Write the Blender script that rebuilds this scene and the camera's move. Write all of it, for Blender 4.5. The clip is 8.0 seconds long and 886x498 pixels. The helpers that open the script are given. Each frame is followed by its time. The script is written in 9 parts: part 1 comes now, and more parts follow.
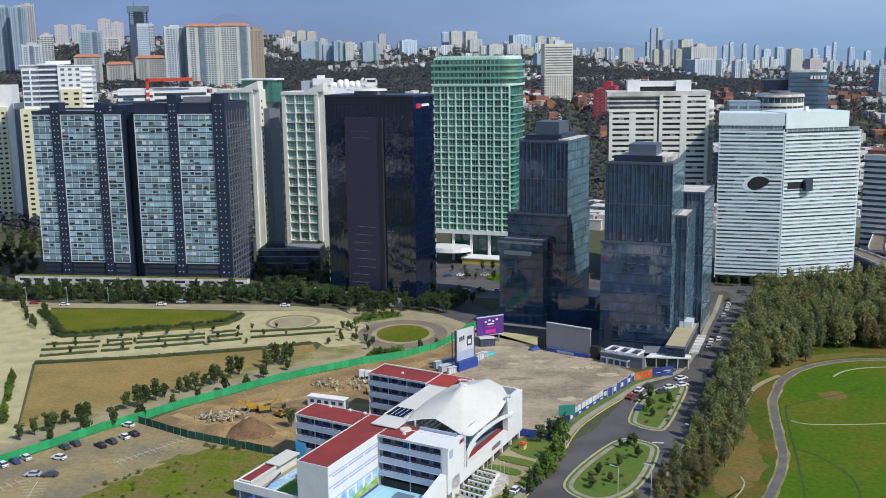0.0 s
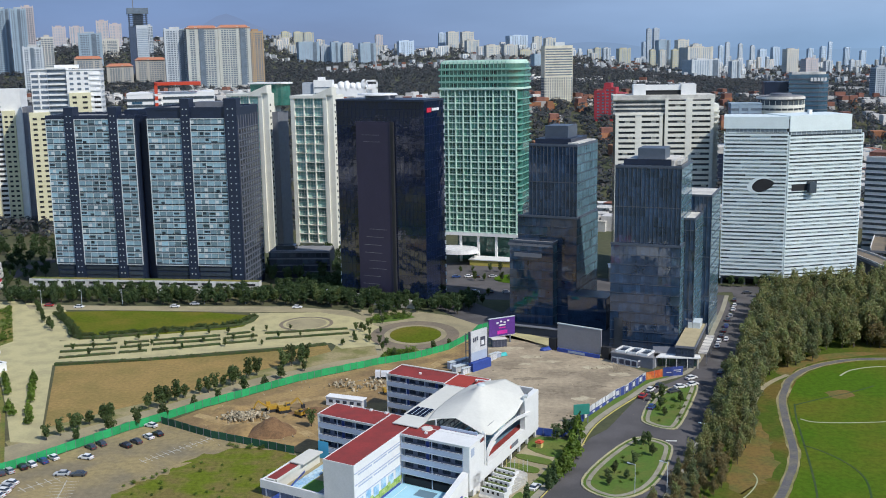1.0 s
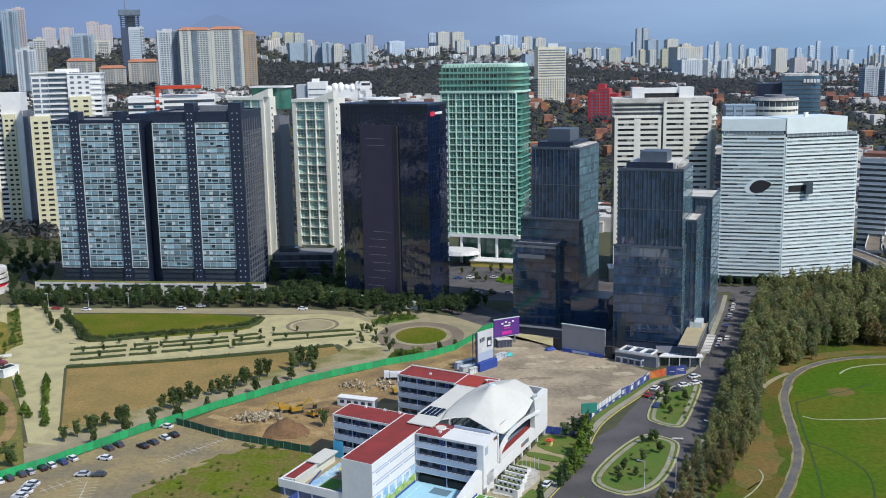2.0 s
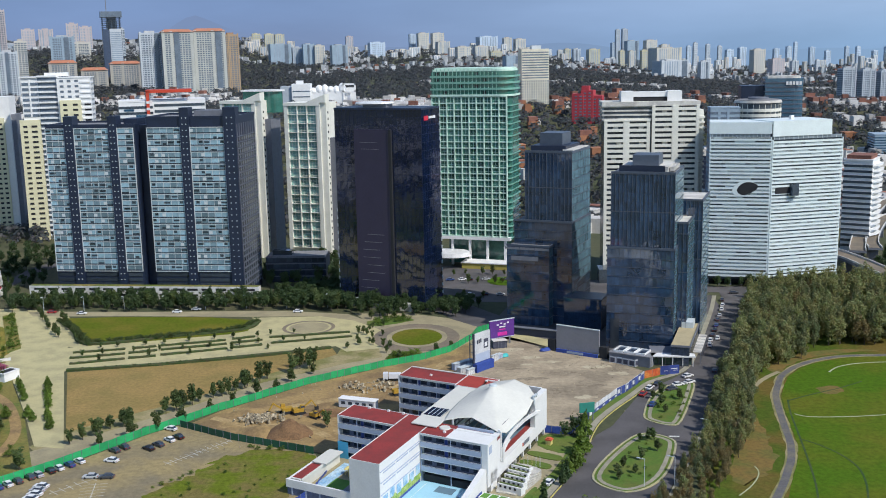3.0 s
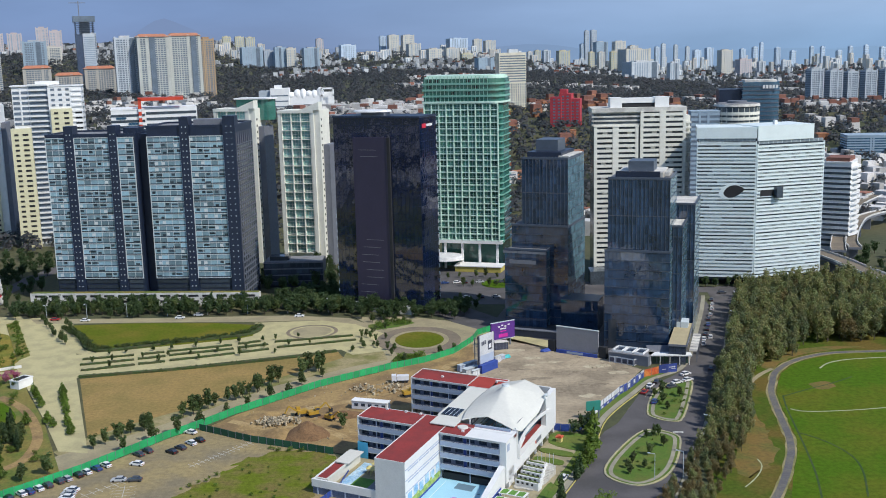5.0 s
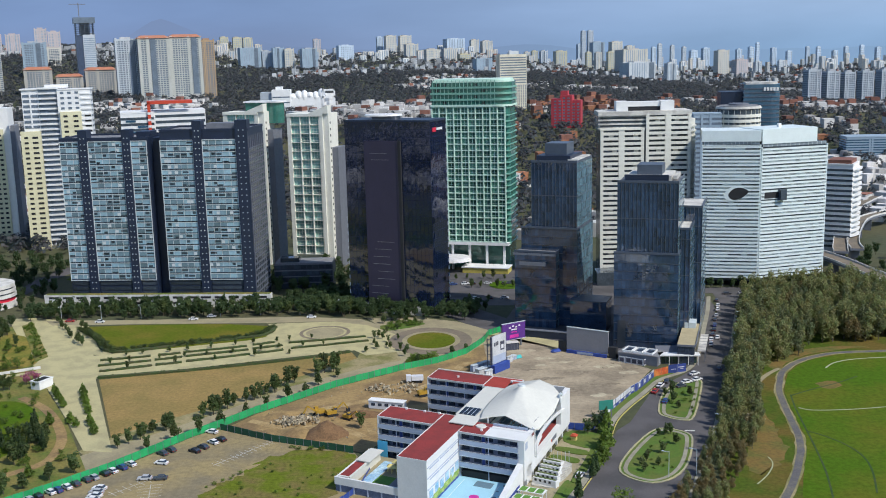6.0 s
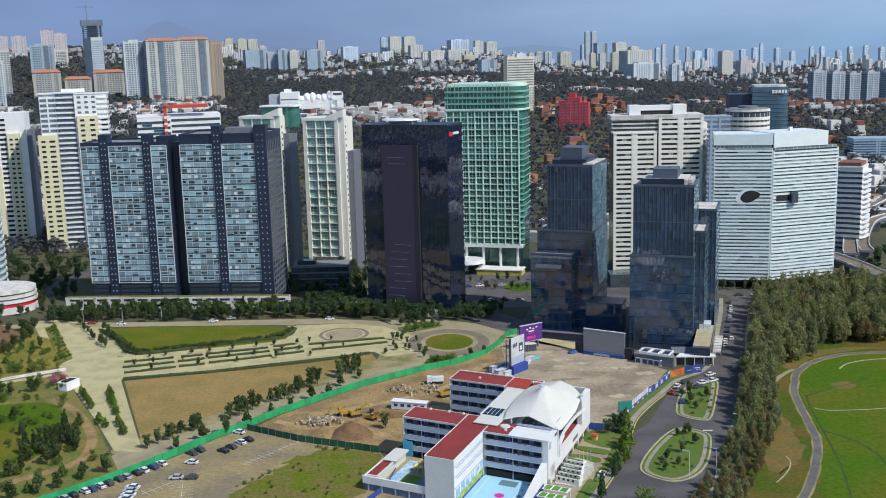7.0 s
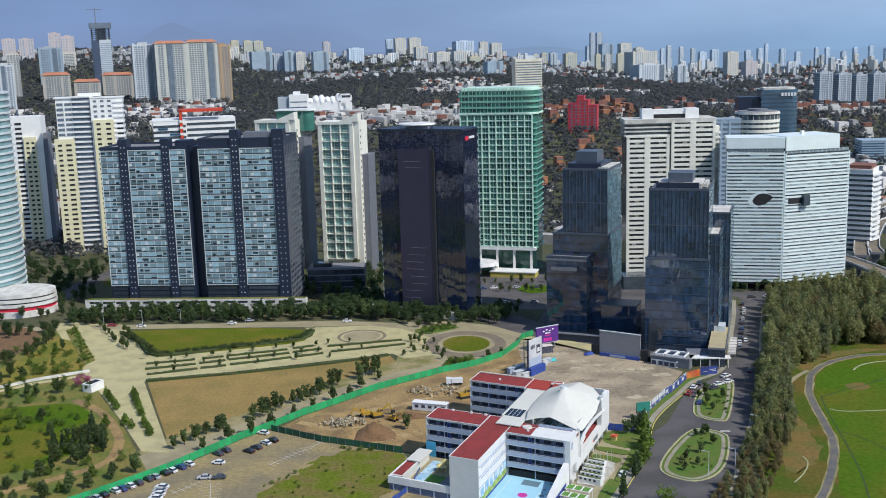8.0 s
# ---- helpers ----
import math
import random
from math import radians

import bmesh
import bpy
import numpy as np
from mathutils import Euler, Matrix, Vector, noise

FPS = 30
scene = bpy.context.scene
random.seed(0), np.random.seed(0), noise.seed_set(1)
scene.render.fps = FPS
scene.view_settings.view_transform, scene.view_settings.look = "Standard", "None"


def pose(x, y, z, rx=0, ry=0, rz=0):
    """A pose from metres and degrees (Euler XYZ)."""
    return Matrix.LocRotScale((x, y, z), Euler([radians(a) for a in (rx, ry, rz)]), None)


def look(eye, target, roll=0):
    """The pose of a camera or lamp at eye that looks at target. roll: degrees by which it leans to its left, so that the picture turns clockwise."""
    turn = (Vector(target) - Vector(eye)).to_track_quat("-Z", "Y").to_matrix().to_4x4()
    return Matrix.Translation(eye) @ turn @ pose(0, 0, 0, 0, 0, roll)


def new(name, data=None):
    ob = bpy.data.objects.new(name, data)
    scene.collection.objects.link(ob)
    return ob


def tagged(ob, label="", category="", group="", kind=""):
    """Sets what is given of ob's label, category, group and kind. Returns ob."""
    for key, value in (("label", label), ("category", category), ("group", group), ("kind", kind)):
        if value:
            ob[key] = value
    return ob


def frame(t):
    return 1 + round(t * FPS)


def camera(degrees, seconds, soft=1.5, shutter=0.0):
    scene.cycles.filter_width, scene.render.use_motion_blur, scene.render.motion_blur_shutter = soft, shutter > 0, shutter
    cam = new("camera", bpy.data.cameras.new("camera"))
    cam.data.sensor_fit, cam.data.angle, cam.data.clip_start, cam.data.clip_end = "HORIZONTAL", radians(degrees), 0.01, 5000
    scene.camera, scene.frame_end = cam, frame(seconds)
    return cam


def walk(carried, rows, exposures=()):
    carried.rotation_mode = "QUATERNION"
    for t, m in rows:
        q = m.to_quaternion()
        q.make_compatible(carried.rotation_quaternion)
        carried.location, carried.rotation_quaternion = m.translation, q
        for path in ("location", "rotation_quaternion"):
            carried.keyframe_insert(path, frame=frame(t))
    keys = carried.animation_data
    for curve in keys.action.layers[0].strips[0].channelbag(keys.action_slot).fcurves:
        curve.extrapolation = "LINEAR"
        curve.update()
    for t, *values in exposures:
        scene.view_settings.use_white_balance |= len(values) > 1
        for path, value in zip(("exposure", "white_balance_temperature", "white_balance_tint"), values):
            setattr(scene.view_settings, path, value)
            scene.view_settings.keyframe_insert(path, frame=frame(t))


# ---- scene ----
cam = camera(46.0, 8.0, soft=1.0)
PATH = [
    (0, (0, 0, 109.182), (0, 2.359, 108.738), -0.8),
    (0.5, (-3.179, -3.203, 110.284), (-3.173, -0.845, 109.84), -0.9),
    (1, (-6.413, -6.4, 111.439), (-6.403, -4.042, 110.995), -0.9),
    (1.5, (-9.566, -9.499, 112.568), (-9.548, -7.141, 112.123), -1),
    (3, (-19.189, -17.767, 115.718), (-19.108, -15.41, 115.273), -1.1),
    (3.5, (-22.663, -20.272, 116.687), (-22.558, -17.915, 116.242), -1.2),
    (4, (-26.162, -22.826, 117.688), (-26.036, -20.472, 117.242), -1.2),
    (4.5, (-29.53, -25.41, 118.649), (-29.389, -23.057, 118.205), -1.3),
    (6, (-40.169, -34.705, 122.262), (-40.007, -32.354, 121.817), -1.4),
    (6.5, (-43.674, -37.883, 123.538), (-43.516, -35.53, 123.092), -1.4),
    (7, (-47.166, -40.777, 124.733), (-47.01, -38.424, 124.289), -1.5),
    (7.5, (-50.177, -43.42, 125.951), (-50.024, -41.066, 125.507), -1.5),
    (8, (-53.3, -45.836, 126.914), (-53.153, -43.482, 126.472), -1.6),
]
walk(cam, [(t, look(eye, target, roll)) for t, eye, target, roll in PATH])

# ---- world and light ----
SUN_AZ, SUN_EL = radians(132.0), radians(47.0)   # clockwise from +y
world = bpy.data.worlds.new("world")
scene.world = world
world.use_nodes = True
wn = world.node_tree
sky = wn.nodes.new("ShaderNodeTexSky")
sky.sky_type, sky.sun_disc = "NISHITA", False
sky.sun_elevation, sky.sun_rotation = SUN_EL, SUN_AZ
sky.air_density, sky.dust_density, sky.ozone_density = 1.0, 0.4, 5.0
bg = wn.nodes["Background"]
bg.inputs["Strength"].default_value = 0.135
wn.links.new(sky.outputs["Color"], bg.inputs["Color"])
sun = new("sun", bpy.data.lights.new("sun", "SUN"))
sun.data.energy, sun.data.angle, sun.data.color = 3.6, radians(0.6), (1.0, 0.965, 0.89)
sun_dir = Vector((math.sin(SUN_AZ) * math.cos(SUN_EL), math.cos(SUN_AZ) * math.cos(SUN_EL), math.sin(SUN_EL)))
sun.matrix_world = look(sun_dir * 300, (0, 0, 0))
scene.view_settings.exposure = 0.12


# ---- materials ----
def mat(name, color, rough=0.8, metal=0.0, var=0.15, scale=0.4, fine=6.0, bump=0.0, second=None, rand=0.0, ior=1.5, island=False, mix=(0.42, 0.62)):
    """A surface with variation at two scales; second: another colour mixed in as stains; rand: brightness by piece."""
    m = bpy.data.materials.new(name)
    m.use_nodes = True
    nt = m.node_tree
    n, ln = nt.nodes, nt.links
    p = n["Principled BSDF"]
    p.inputs["Roughness"].default_value, p.inputs["Metallic"].default_value, p.inputs["IOR"].default_value = rough, metal, ior
    tc = n.new("ShaderNodeTexCoord")
    geo = n.new("ShaderNodeNewGeometry")
    a = n.new("ShaderNodeTexNoise")
    a.inputs["Scale"].default_value, a.inputs["Detail"].default_value = scale, 5.0
    b = n.new("ShaderNodeTexNoise")
    b.inputs["Scale"].default_value, b.inputs["Detail"].default_value = fine, 3.0
    c = n.new("ShaderNodeTexNoise")
    c.inputs["Scale"].default_value, c.inputs["Detail"].default_value = fine * 4.5, 2.0
    for t in (a, b, c):
        ln.new(geo.outputs["Position"], t.inputs["Vector"])
    base = n.new("ShaderNodeMix")
    base.data_type = "RGBA"
    base.inputs[6].default_value = (*color, 1)
    base.inputs[7].default_value = (*(second or [c * (1 - var) for c in color]), 1)
    ramp = n.new("ShaderNodeMapRange")
    ramp.inputs[1].default_value, ramp.inputs[2].default_value = mix
    ln.new(a.outputs["Fac"], ramp.inputs[0])
    ln.new(ramp.outputs[0], base.inputs[0])
    val = n.new("ShaderNodeMapRange")
    val.inputs[1].default_value, val.inputs[2].default_value = 0.3, 0.7
    val.inputs[3].default_value, val.inputs[4].default_value = 1 - var, 1 + var
    both = n.new("ShaderNodeMix")
    both.inputs[0].default_value = 0.42
    ln.new(b.outputs["Fac"], both.inputs[2])
    ln.new(c.outputs["Fac"], both.inputs[3])
    val.inputs[1].default_value, val.inputs[2].default_value = 0.36, 0.64
    ln.new(both.outputs[0], val.inputs[0])
    out = val.outputs[0]
    if rand:
        src = geo.outputs["Random Per Island"] if island else n.new("ShaderNodeObjectInfo").outputs["Random"]
        r = n.new("ShaderNodeMapRange")
        r.inputs[3].default_value, r.inputs[4].default_value = 1 - rand, 1 + rand
        ln.new(src, r.inputs[0])
        mul = n.new("ShaderNodeMath")
        mul.operation = "MULTIPLY"
        ln.new(out, mul.inputs[0])
        ln.new(r.outputs[0], mul.inputs[1])
        out = mul.outputs[0]
    sc = n.new("ShaderNodeVectorMath")
    sc.operation = "SCALE"
    ln.new(base.outputs[2], sc.inputs[0])
    ln.new(out, sc.inputs["Scale"])
    ln.new(sc.outputs[0], p.inputs["Base Color"])
    if bump:
        bp = n.new("ShaderNodeBump")
        bp.inputs["Strength"].default_value, bp.inputs["Distance"].default_value = 0.6, bump
        ln.new(b.outputs["Fac"], bp.inputs["Height"])
        ln.new(bp.outputs[0], p.inputs["Normal"])
    return m


M_GROUND = mat("scrub_ground", (0.055, 0.065, 0.028), 0.95, scale=0.012, fine=0.3, var=0.25, second=(0.085, 0.08, 0.035))
M_ASPHALT = mat("asphalt", (0.104, 0.096, 0.098), 0.9, scale=0.08, fine=2.0, var=0.12, second=(0.068, 0.064, 0.064))
M_PAVING = mat("pale_paving", (0.46, 0.41, 0.215), 0.9, scale=0.15, fine=1.5, var=0.1, second=(0.37, 0.33, 0.18))
M_PAVE2 = mat("grey_paving", (0.33, 0.285, 0.17), 0.9, scale=0.12, fine=1.2, var=0.12, second=(0.26, 0.225, 0.14))
M_LAWN = mat("lawn", (0.095, 0.122, 0.01), 0.95, scale=0.05, fine=0.8, var=0.2, second=(0.145, 0.132, 0.02), ior=1.2)
M_GOLF = mat("fairway_grass", (0.062, 0.122, 0.006), 0.95, scale=0.035, fine=0.6, var=0.22, second=(0.105, 0.118, 0.012), ior=1.2)
M_ROUGHGRASS = mat("dry_grass", (0.185, 0.155, 0.036), 0.95, scale=0.09, fine=0.9, var=0.28, second=(0.095, 0.13, 0.018))
M_ROUGHTURF = mat("rough_turf", (0.066, 0.098, 0.012), 0.95, scale=0.045, fine=0.8, var=0.25, second=(0.13, 0.095, 0.024), mix=(0.45, 0.6), ior=1.2)
M_ISLAND = mat("island_turf", (0.075, 0.14, 0.014), 0.95, scale=0.15, fine=1.5, var=0.2, second=(0.11, 0.135, 0.022))
M_BROWN = mat("brown_field", (0.285, 0.19, 0.06), 0.95, scale=0.06, fine=0.8, var=0.2, second=(0.22, 0.16, 0.046))
M_DIRT = mat("bare_dirt", (0.32, 0.215, 0.088), 0.95, scale=0.09, fine=0.9, var=0.2, second=(0.20, 0.13, 0.06), bump=0.15)
M_LOT = mat("gravel_lot", (0.375, 0.305, 0.21), 0.95, scale=0.06, fine=0.6, var=0.2, second=(0.24, 0.195, 0.135), bump=0.1)
M_PARKING = mat("parking_dirt", (0.29, 0.225, 0.105), 0.95, scale=0.07, fine=0.6, var=0.2, second=(0.20, 0.165, 0.10))
M_VERGE = mat("dusty_verge", (0.30, 0.25, 0.125), 0.95, scale=0.12, fine=0.9, var=0.2, second=(0.17, 0.165, 0.05))
M_WEED = mat("weedy_grass", (0.115, 0.145, 0.014), 0.95, scale=0.12, fine=0.8, var=0.28, second=(0.165, 0.135, 0.045), bump=0.2, ior=1.2)
M_ROADBROWN = mat("dusty_asphalt", (0.205, 0.165, 0.115), 0.95, scale=0.1, fine=0.9, var=0.15, second=(0.155, 0.13, 0.1))
M_KERB = mat("kerb_concrete", (0.42, 0.38, 0.20), 0.85, scale=0.25, fine=2, var=0.25, second=(0.33, 0.31, 0.22))
M_SIDEWALK = mat("grey_sidewalk", (0.31, 0.29, 0.22), 0.9, scale=0.2, fine=1.5, var=0.15, second=(0.25, 0.23, 0.175))
M_WHITE = mat("white_paint", (0.78, 0.78, 0.77), 0.6, scale=0.3, fine=2.5, var=0.05)
M_GLASS = mat("dark_glass", (0.012, 0.016, 0.024), 0.06, scale=0.3, fine=2.0, var=0.2, ior=1.7)


# ---- helpers of this scene ----
def link(name, me, m, parent=None, label=""):
    if m is not None and not me.materials:
        me.materials.append(m)
    ob = new(name, me)
    if parent is not None:
        ob.parent = parent
    if label:
        ob["label"] = label
    return ob


def part(name, bm, m, parent, label=""):
    me = bpy.data.meshes.new(name)
    bm.to_mesh(me)
    bm.free()
    return link(name, me, m, parent, label)


def thing(name, x, y, z, rz, label, category, group="", kind=""):
    ob = new(name)
    ob.matrix_world = pose(x, y, z, 0, 0, rz)
    return tagged(ob, label, category, group, kind)


def add_box(bm, x0, x1, y0, y1, z0, z1):
    v = [bm.verts.new((x, y, z)) for z in (z0, z1) for x, y in ((x0, y0), (x1, y0), (x1, y1), (x0, y1))]
    for f in ((3, 2, 1, 0), (4, 5, 6, 7), (0, 1, 5, 4), (1, 2, 6, 5), (2, 3, 7, 6), (3, 0, 4, 7)):
        bm.faces.new([v[i] for i in f])
    return v


def boxes(*dims):
    bm = bmesh.new()
    for d in dims:
        add_box(bm, *d)
    return bm


def add_prism(bm, poly, z0, z1):
    area = sum(a[0] * b[1] - b[0] * a[1] for a, b in zip(poly, poly[1:] + poly[:1]))
    if area < 0:
        poly = poly[::-1]
    lo = [bm.verts.new((x, y, z0)) for x, y in poly]
    hi = [bm.verts.new((x, y, z1)) for x, y in poly]
    n = len(poly)
    bm.faces.new(hi)
    bm.faces.new(lo[::-1])
    for i in range(n):
        bm.faces.new((lo[i], lo[(i + 1) % n], hi[(i + 1) % n], hi[i]))


def prism(poly, z0, z1):
    bm = bmesh.new()
    add_prism(bm, list(poly), z0, z1)
    return bm


def smooth_poly(poly, steps=4, closed=True):
    """Rounds a polygon through its corners (Catmull-Rom)."""
    n, out = len(poly), []
    for i in range(n if closed else n - 1):
        if closed:
            p = [Vector(poly[(i + k) % n]) for k in (-1, 0, 1, 2)]
        else:
            p = [Vector(poly[min(max(i + k, 0), n - 1)]) for k in (-1, 0, 1, 2)]
        for s in range(steps):
            t = s / steps
            q = 0.5 * (2 * p[1] + (p[2] - p[0]) * t + (2 * p[0] - 5 * p[1] + 4 * p[2] - p[3]) * t * t + (3 * p[1] - p[0] - 3 * p[2] + p[3]) * t ** 3)
            out.append((q.x, q.y))
    if not closed:
        out.append(tuple(poly[-1]))
    return out


def ribbon(line, w0, w1, z0, z1):
    """A strip along a line from w0 to w1 metres to its left."""
    bm = bmesh.new()
    pts = [Vector(p) for p in line]
    rows = []
    for i, p in enumerate(pts):
        d = (pts[min(i + 1, len(pts) - 1)] - pts[max(i - 1, 0)]).normalized()
        nrm = Vector((-d.y, d.x))
        rows.append([bm.verts.new((*(p + nrm * w), z)) for w, z in ((w0, z0), (w1, z0), (w1, z1), (w0, z1))])
    for a, b in zip(rows, rows[1:]):
        for k in range(4):
            bm.faces.new((a[k], a[(k + 1) % 4], b[(k + 1) % 4], b[k]))
    bm.faces.new(rows[0])
    bm.faces.new(rows[-1][::-1])
    bmesh.ops.recalc_face_normals(bm, faces=bm.faces)
    return bm


def structure(name, bm, m, label, category="ground"):
    return tagged(part(name, bm, m, None), label, category, kind="structure")


def step(a, b, v):
    s = min(max((v - a) / (b - a), 0), 1)
    return s * s * (3 - 2 * s)


def rise(x, y):
    """Height of the land: level in front, climbing behind the towers."""
    return 48 * step(650, 1260, y) + 19 * step(1200, 2400, y) + (6 + 44 * (1 - step(300, 1300, x))) * step(2400, 4300, y) + 17 * step(-180, -720, x) * step(1080, 1800, y) + 42 * step(-330, -640, x) * step(1700, 2600, y) - 48 * step(200, 900, x) * step(900, 1900, y)


# ---- the land ----
def land():
    bm = bmesh.new()
    xs = [-4700, -3000, -1800, -1200, -840, -600, -420, -300, -180, -90, 0, 90, 180, 300, 420, 600, 840, 1200, 1800, 3000, 4300]
    ys = [-1800, -720, -240, 0, 180, 360, 540, 648, 720, 792, 864, 936, 1008, 1080, 1152, 1260, 1440, 1620, 1800, 2100, 2400, 3000, 3600, 4200, 4600]
    grid = [[bm.verts.new((x, y, rise(x, y) - 0.02)) for x in xs] for y in ys]
    for r0, r1 in zip(grid, grid[1:]):
        for i in range(len(xs) - 1):
            bm.faces.new((r0[i], r0[i + 1], r1[i + 1], r1[i]))
    structure("ground", bm, M_GROUND, "dry scrubby ground spreading to the far hills")


land()


def slab(name, poly, m, label, z=0.05, rnd=0, category="ground"):
    poly = smooth_poly(poly, rnd) if rnd else list(poly)
    return structure(name, prism(poly, -0.3, z), m, label, category)


M_BAREGRASS = mat("bare_rough", (0.165, 0.105, 0.022), 0.95, scale=0.12, fine=0.8, var=0.25, second=(0.10, 0.105, 0.016), mix=(0.4, 0.66))
# open ground, west to east
slab("plaza", [(-217.2, 470.4), (-181.8, 390.7), (-163.7, 352.2), (-148.4, 319.6), (-134.4, 288), (-124.8, 285.6), (-149.6, 364.9), (-159.1, 399.6), (-201.6, 470.4)], M_PAVING, "pale stone-paved park promenade", 0.06, category="pavement")
slab("terrace", [(-162, 398), (-153.5, 365), (-49.2, 390), (-44.4, 381.6), (-26.4, 386.4), (-32.4, 422.4), (-45.6, 439.2), (-90, 440.4), (-85.2, 429.6), (-90, 417.6), (-120, 409.2), (-153.6, 400.2)], M_PAVING, "pale paved terraces with planting strips", 0.045, category="pavement")
slab("lawn", [(-174.7, 448.5), (-159.8, 416.5), (-151.2, 401.2), (-128.6, 405.3), (-95.7, 412.7), (-88.5, 417.5), (-86.5, 435.2), (-109.6, 443.3), (-150.1, 448.5)], M_LAWN, "mown park lawn yellowing in patches", 0.09)
slab("lawn_edge", [(-203, 468), (-164, 402), (-151, 398), (-158, 418), (-174, 450), (-180, 462)], M_PAVING, "pale paving between promenade and lawn", 0.05, category="pavement")
slab("street_verge", [(-136, 288), (-128.4, 299.4), (-114, 313.2), (-96.6, 327), (-72.6, 354), (-48, 378), (-46, 392), (-28, 396), (-24, 376), (-14, 366), (-44, 352), (-72, 334), (-96, 306), (-126, 274)], M_VERGE, "dusty verge with tree pits along the street", 0.024)
slab("roundabout_apron", [(-38, 428), (-30, 372), (-12, 366), (0, 378), (10, 398), (16, 406), (8, 416), (-2, 430), (-20, 441), (-44, 443)], M_PAVE2, "pale paved ground round the roundabout", 0.026, category="pavement")
slab("field", [(-148.2, 364.2), (-114, 370.2), (-73.2, 379.2), (-50.4, 387), (-48, 378), (-72.6, 354), (-96.6, 327), (-114, 313.2), (-128.4, 299.4)], M_BROWN, "dry brown grass field", 0.07)
slab("street_park", [(-129.6, 288), (-116.4, 298.3), (-95.6, 319.1), (-72.4, 345), (-43.6, 365.4), (-26.4, 374.4), (-18, 372), (-15.6, 367.8), (-38.2, 359), (-62, 343.2), (-83.3, 317), (-101.4, 297.6), (-122.4, 271.2), (-151.2, 243.6), (-180, 228), (-192, 240), (-153.6, 266.4)], M_PAVE2, "grey paved street along the green fence", 0.03, category="road")
slab("road_boulevard", [(-312, 470.4), (-194.3, 463.2), (-138, 456.6), (-75.8, 451.6), (-46.7, 442), (-34.6, 424.8), (-27.8, 407.6), (-43.7, 430.2), (-59.5, 439.8), (-91.6, 442.2), (-140.2, 448.7), (-198.8, 454.8), (-312, 459.6)], M_PAVE2, "pale concrete boulevard curving past the park", 0.055, category="road")
slab("roundabout_road", [(-16.6 + 18.0 * math.cos(k * 0.524), 400 + 21.5 * math.sin(k * 0.524)) for k in range(12)], M_ROADBROWN, "dusty brown roundabout road", 0.065, 3, "road")
slab("roundabout_rim", [(-16.3 + 12.6 * math.cos(k * 0.524), 400 + 15.0 * math.sin(k * 0.524)) for k in range(12)], M_PAVE2, "pale rim of the roundabout island", 0.13, 3, "pavement")
slab("roundabout_green", [(-16.3 + 10.4 * math.cos(k * 0.524), 400 + 12.6 * math.sin(k * 0.524)) for k in range(12)], M_LAWN, "round grass island in the roundabout", 0.2, 3)
slab("roundabout_wedge", [(-29, 366.5), (-26, 376.5), (-20.5, 379), (-14.5, 377.5), (-15.8, 371)], M_ISLAND, "green wedge beside the roundabout", 0.1)
slab("north_wedge", [(-34, 419), (-17, 428), (-24, 433), (-38, 428)], M_ISLAND, "planted wedge beside the roundabout", 0.1, 2)
slab("tower_verge", [(8, 404), (24, 402), (39, 389), (37, 378), (22, 395), (13, 407)], M_PAVING, "tan strip below the glass towers", 0.07, category="pavement")
slab("building_site", [(-92.4, 301.2), (-82.8, 315), (-55.2, 341.8), (-28.8, 359.4), (-15.6, 366.4), (-3.1, 377.4), (4.8, 390), (9.6, 379.2), (12, 360), (-12, 314.4), (-45.6, 274.8)], M_DIRT, "churned bare earth of a building site", 0.04)
slab("parking", [(-151.2, 240), (-122.4, 268.8), (-101.4, 295.6), (-94.2, 302.4), (-48, 274.8), (-36, 234), (-60, 180), (-132, 180)], M_PARKING, "dusty unpaved car park", 0.035)
def ragged(poly, steps, amount, size=0.12):
    """A polygon with an uneven edge."""
    out = []
    for x, y in smooth_poly(poly, steps):
        d = Vector((noise.noise(Vector((x * size * 3, y * size * 3, 1))), noise.noise(Vector((x * size * 3, y * size * 3, 7)))))
        out.append((x + d.x * amount, y + d.y * amount))
    return out


slab("parking_grass", ragged([(-99, 204), (-94, 240), (-89.8, 252.3), (-87.4, 257), (-81.8, 261.1), (-78.6, 266), (-75.9, 273.5), (-70, 277.4), (-60.1, 279.0), (-50, 274.4), (-46, 262), (-56, 236), (-62, 204)], 7, 3.0), M_WEED, "weedy green patch beside the car park", 0.06)
slab("vacant_lot", [(6, 394.8), (13.2, 405.6), (21.6, 394.8), (35.6, 375.6), (55, 361.2), (65.4, 345.6), (37.8, 300), (28.8, 285.6), (21.6, 285.6), (2.4, 314.4), (4.8, 381.6)], M_LOT, "flattened gravel lot of a demolished building", 0.05)
slab("road_avenue", [(4.8, 216), (11.3, 235), (26.2, 261.4), (37.2, 283.2), (43.2, 290), (59.2, 321.2), (73.9, 335.4), (83.6, 346.8), (100.9, 382.8), (117.5, 423.5), (127.2, 453.1), (129.6, 465.6), (146.4, 465.6), (132.4, 439.3), (115.3, 395.9), (97.9, 350.9), (82.4, 314.2), (69, 283.3), (55.8, 254.8), (43.7, 230.6), (33.6, 211.2)], M_ASPHALT, "dark worn asphalt avenue", 0.03, category="road")
slab("road_cross", [(-12, 460.8), (72, 460.8), (124.8, 465.6), (264, 453.6), (396, 446.4), (396, 470.4), (264, 470.4), (72, 480), (-12, 482.4)], M_ASPHALT, "asphalt cross street below the towers", 0.02, category="road")
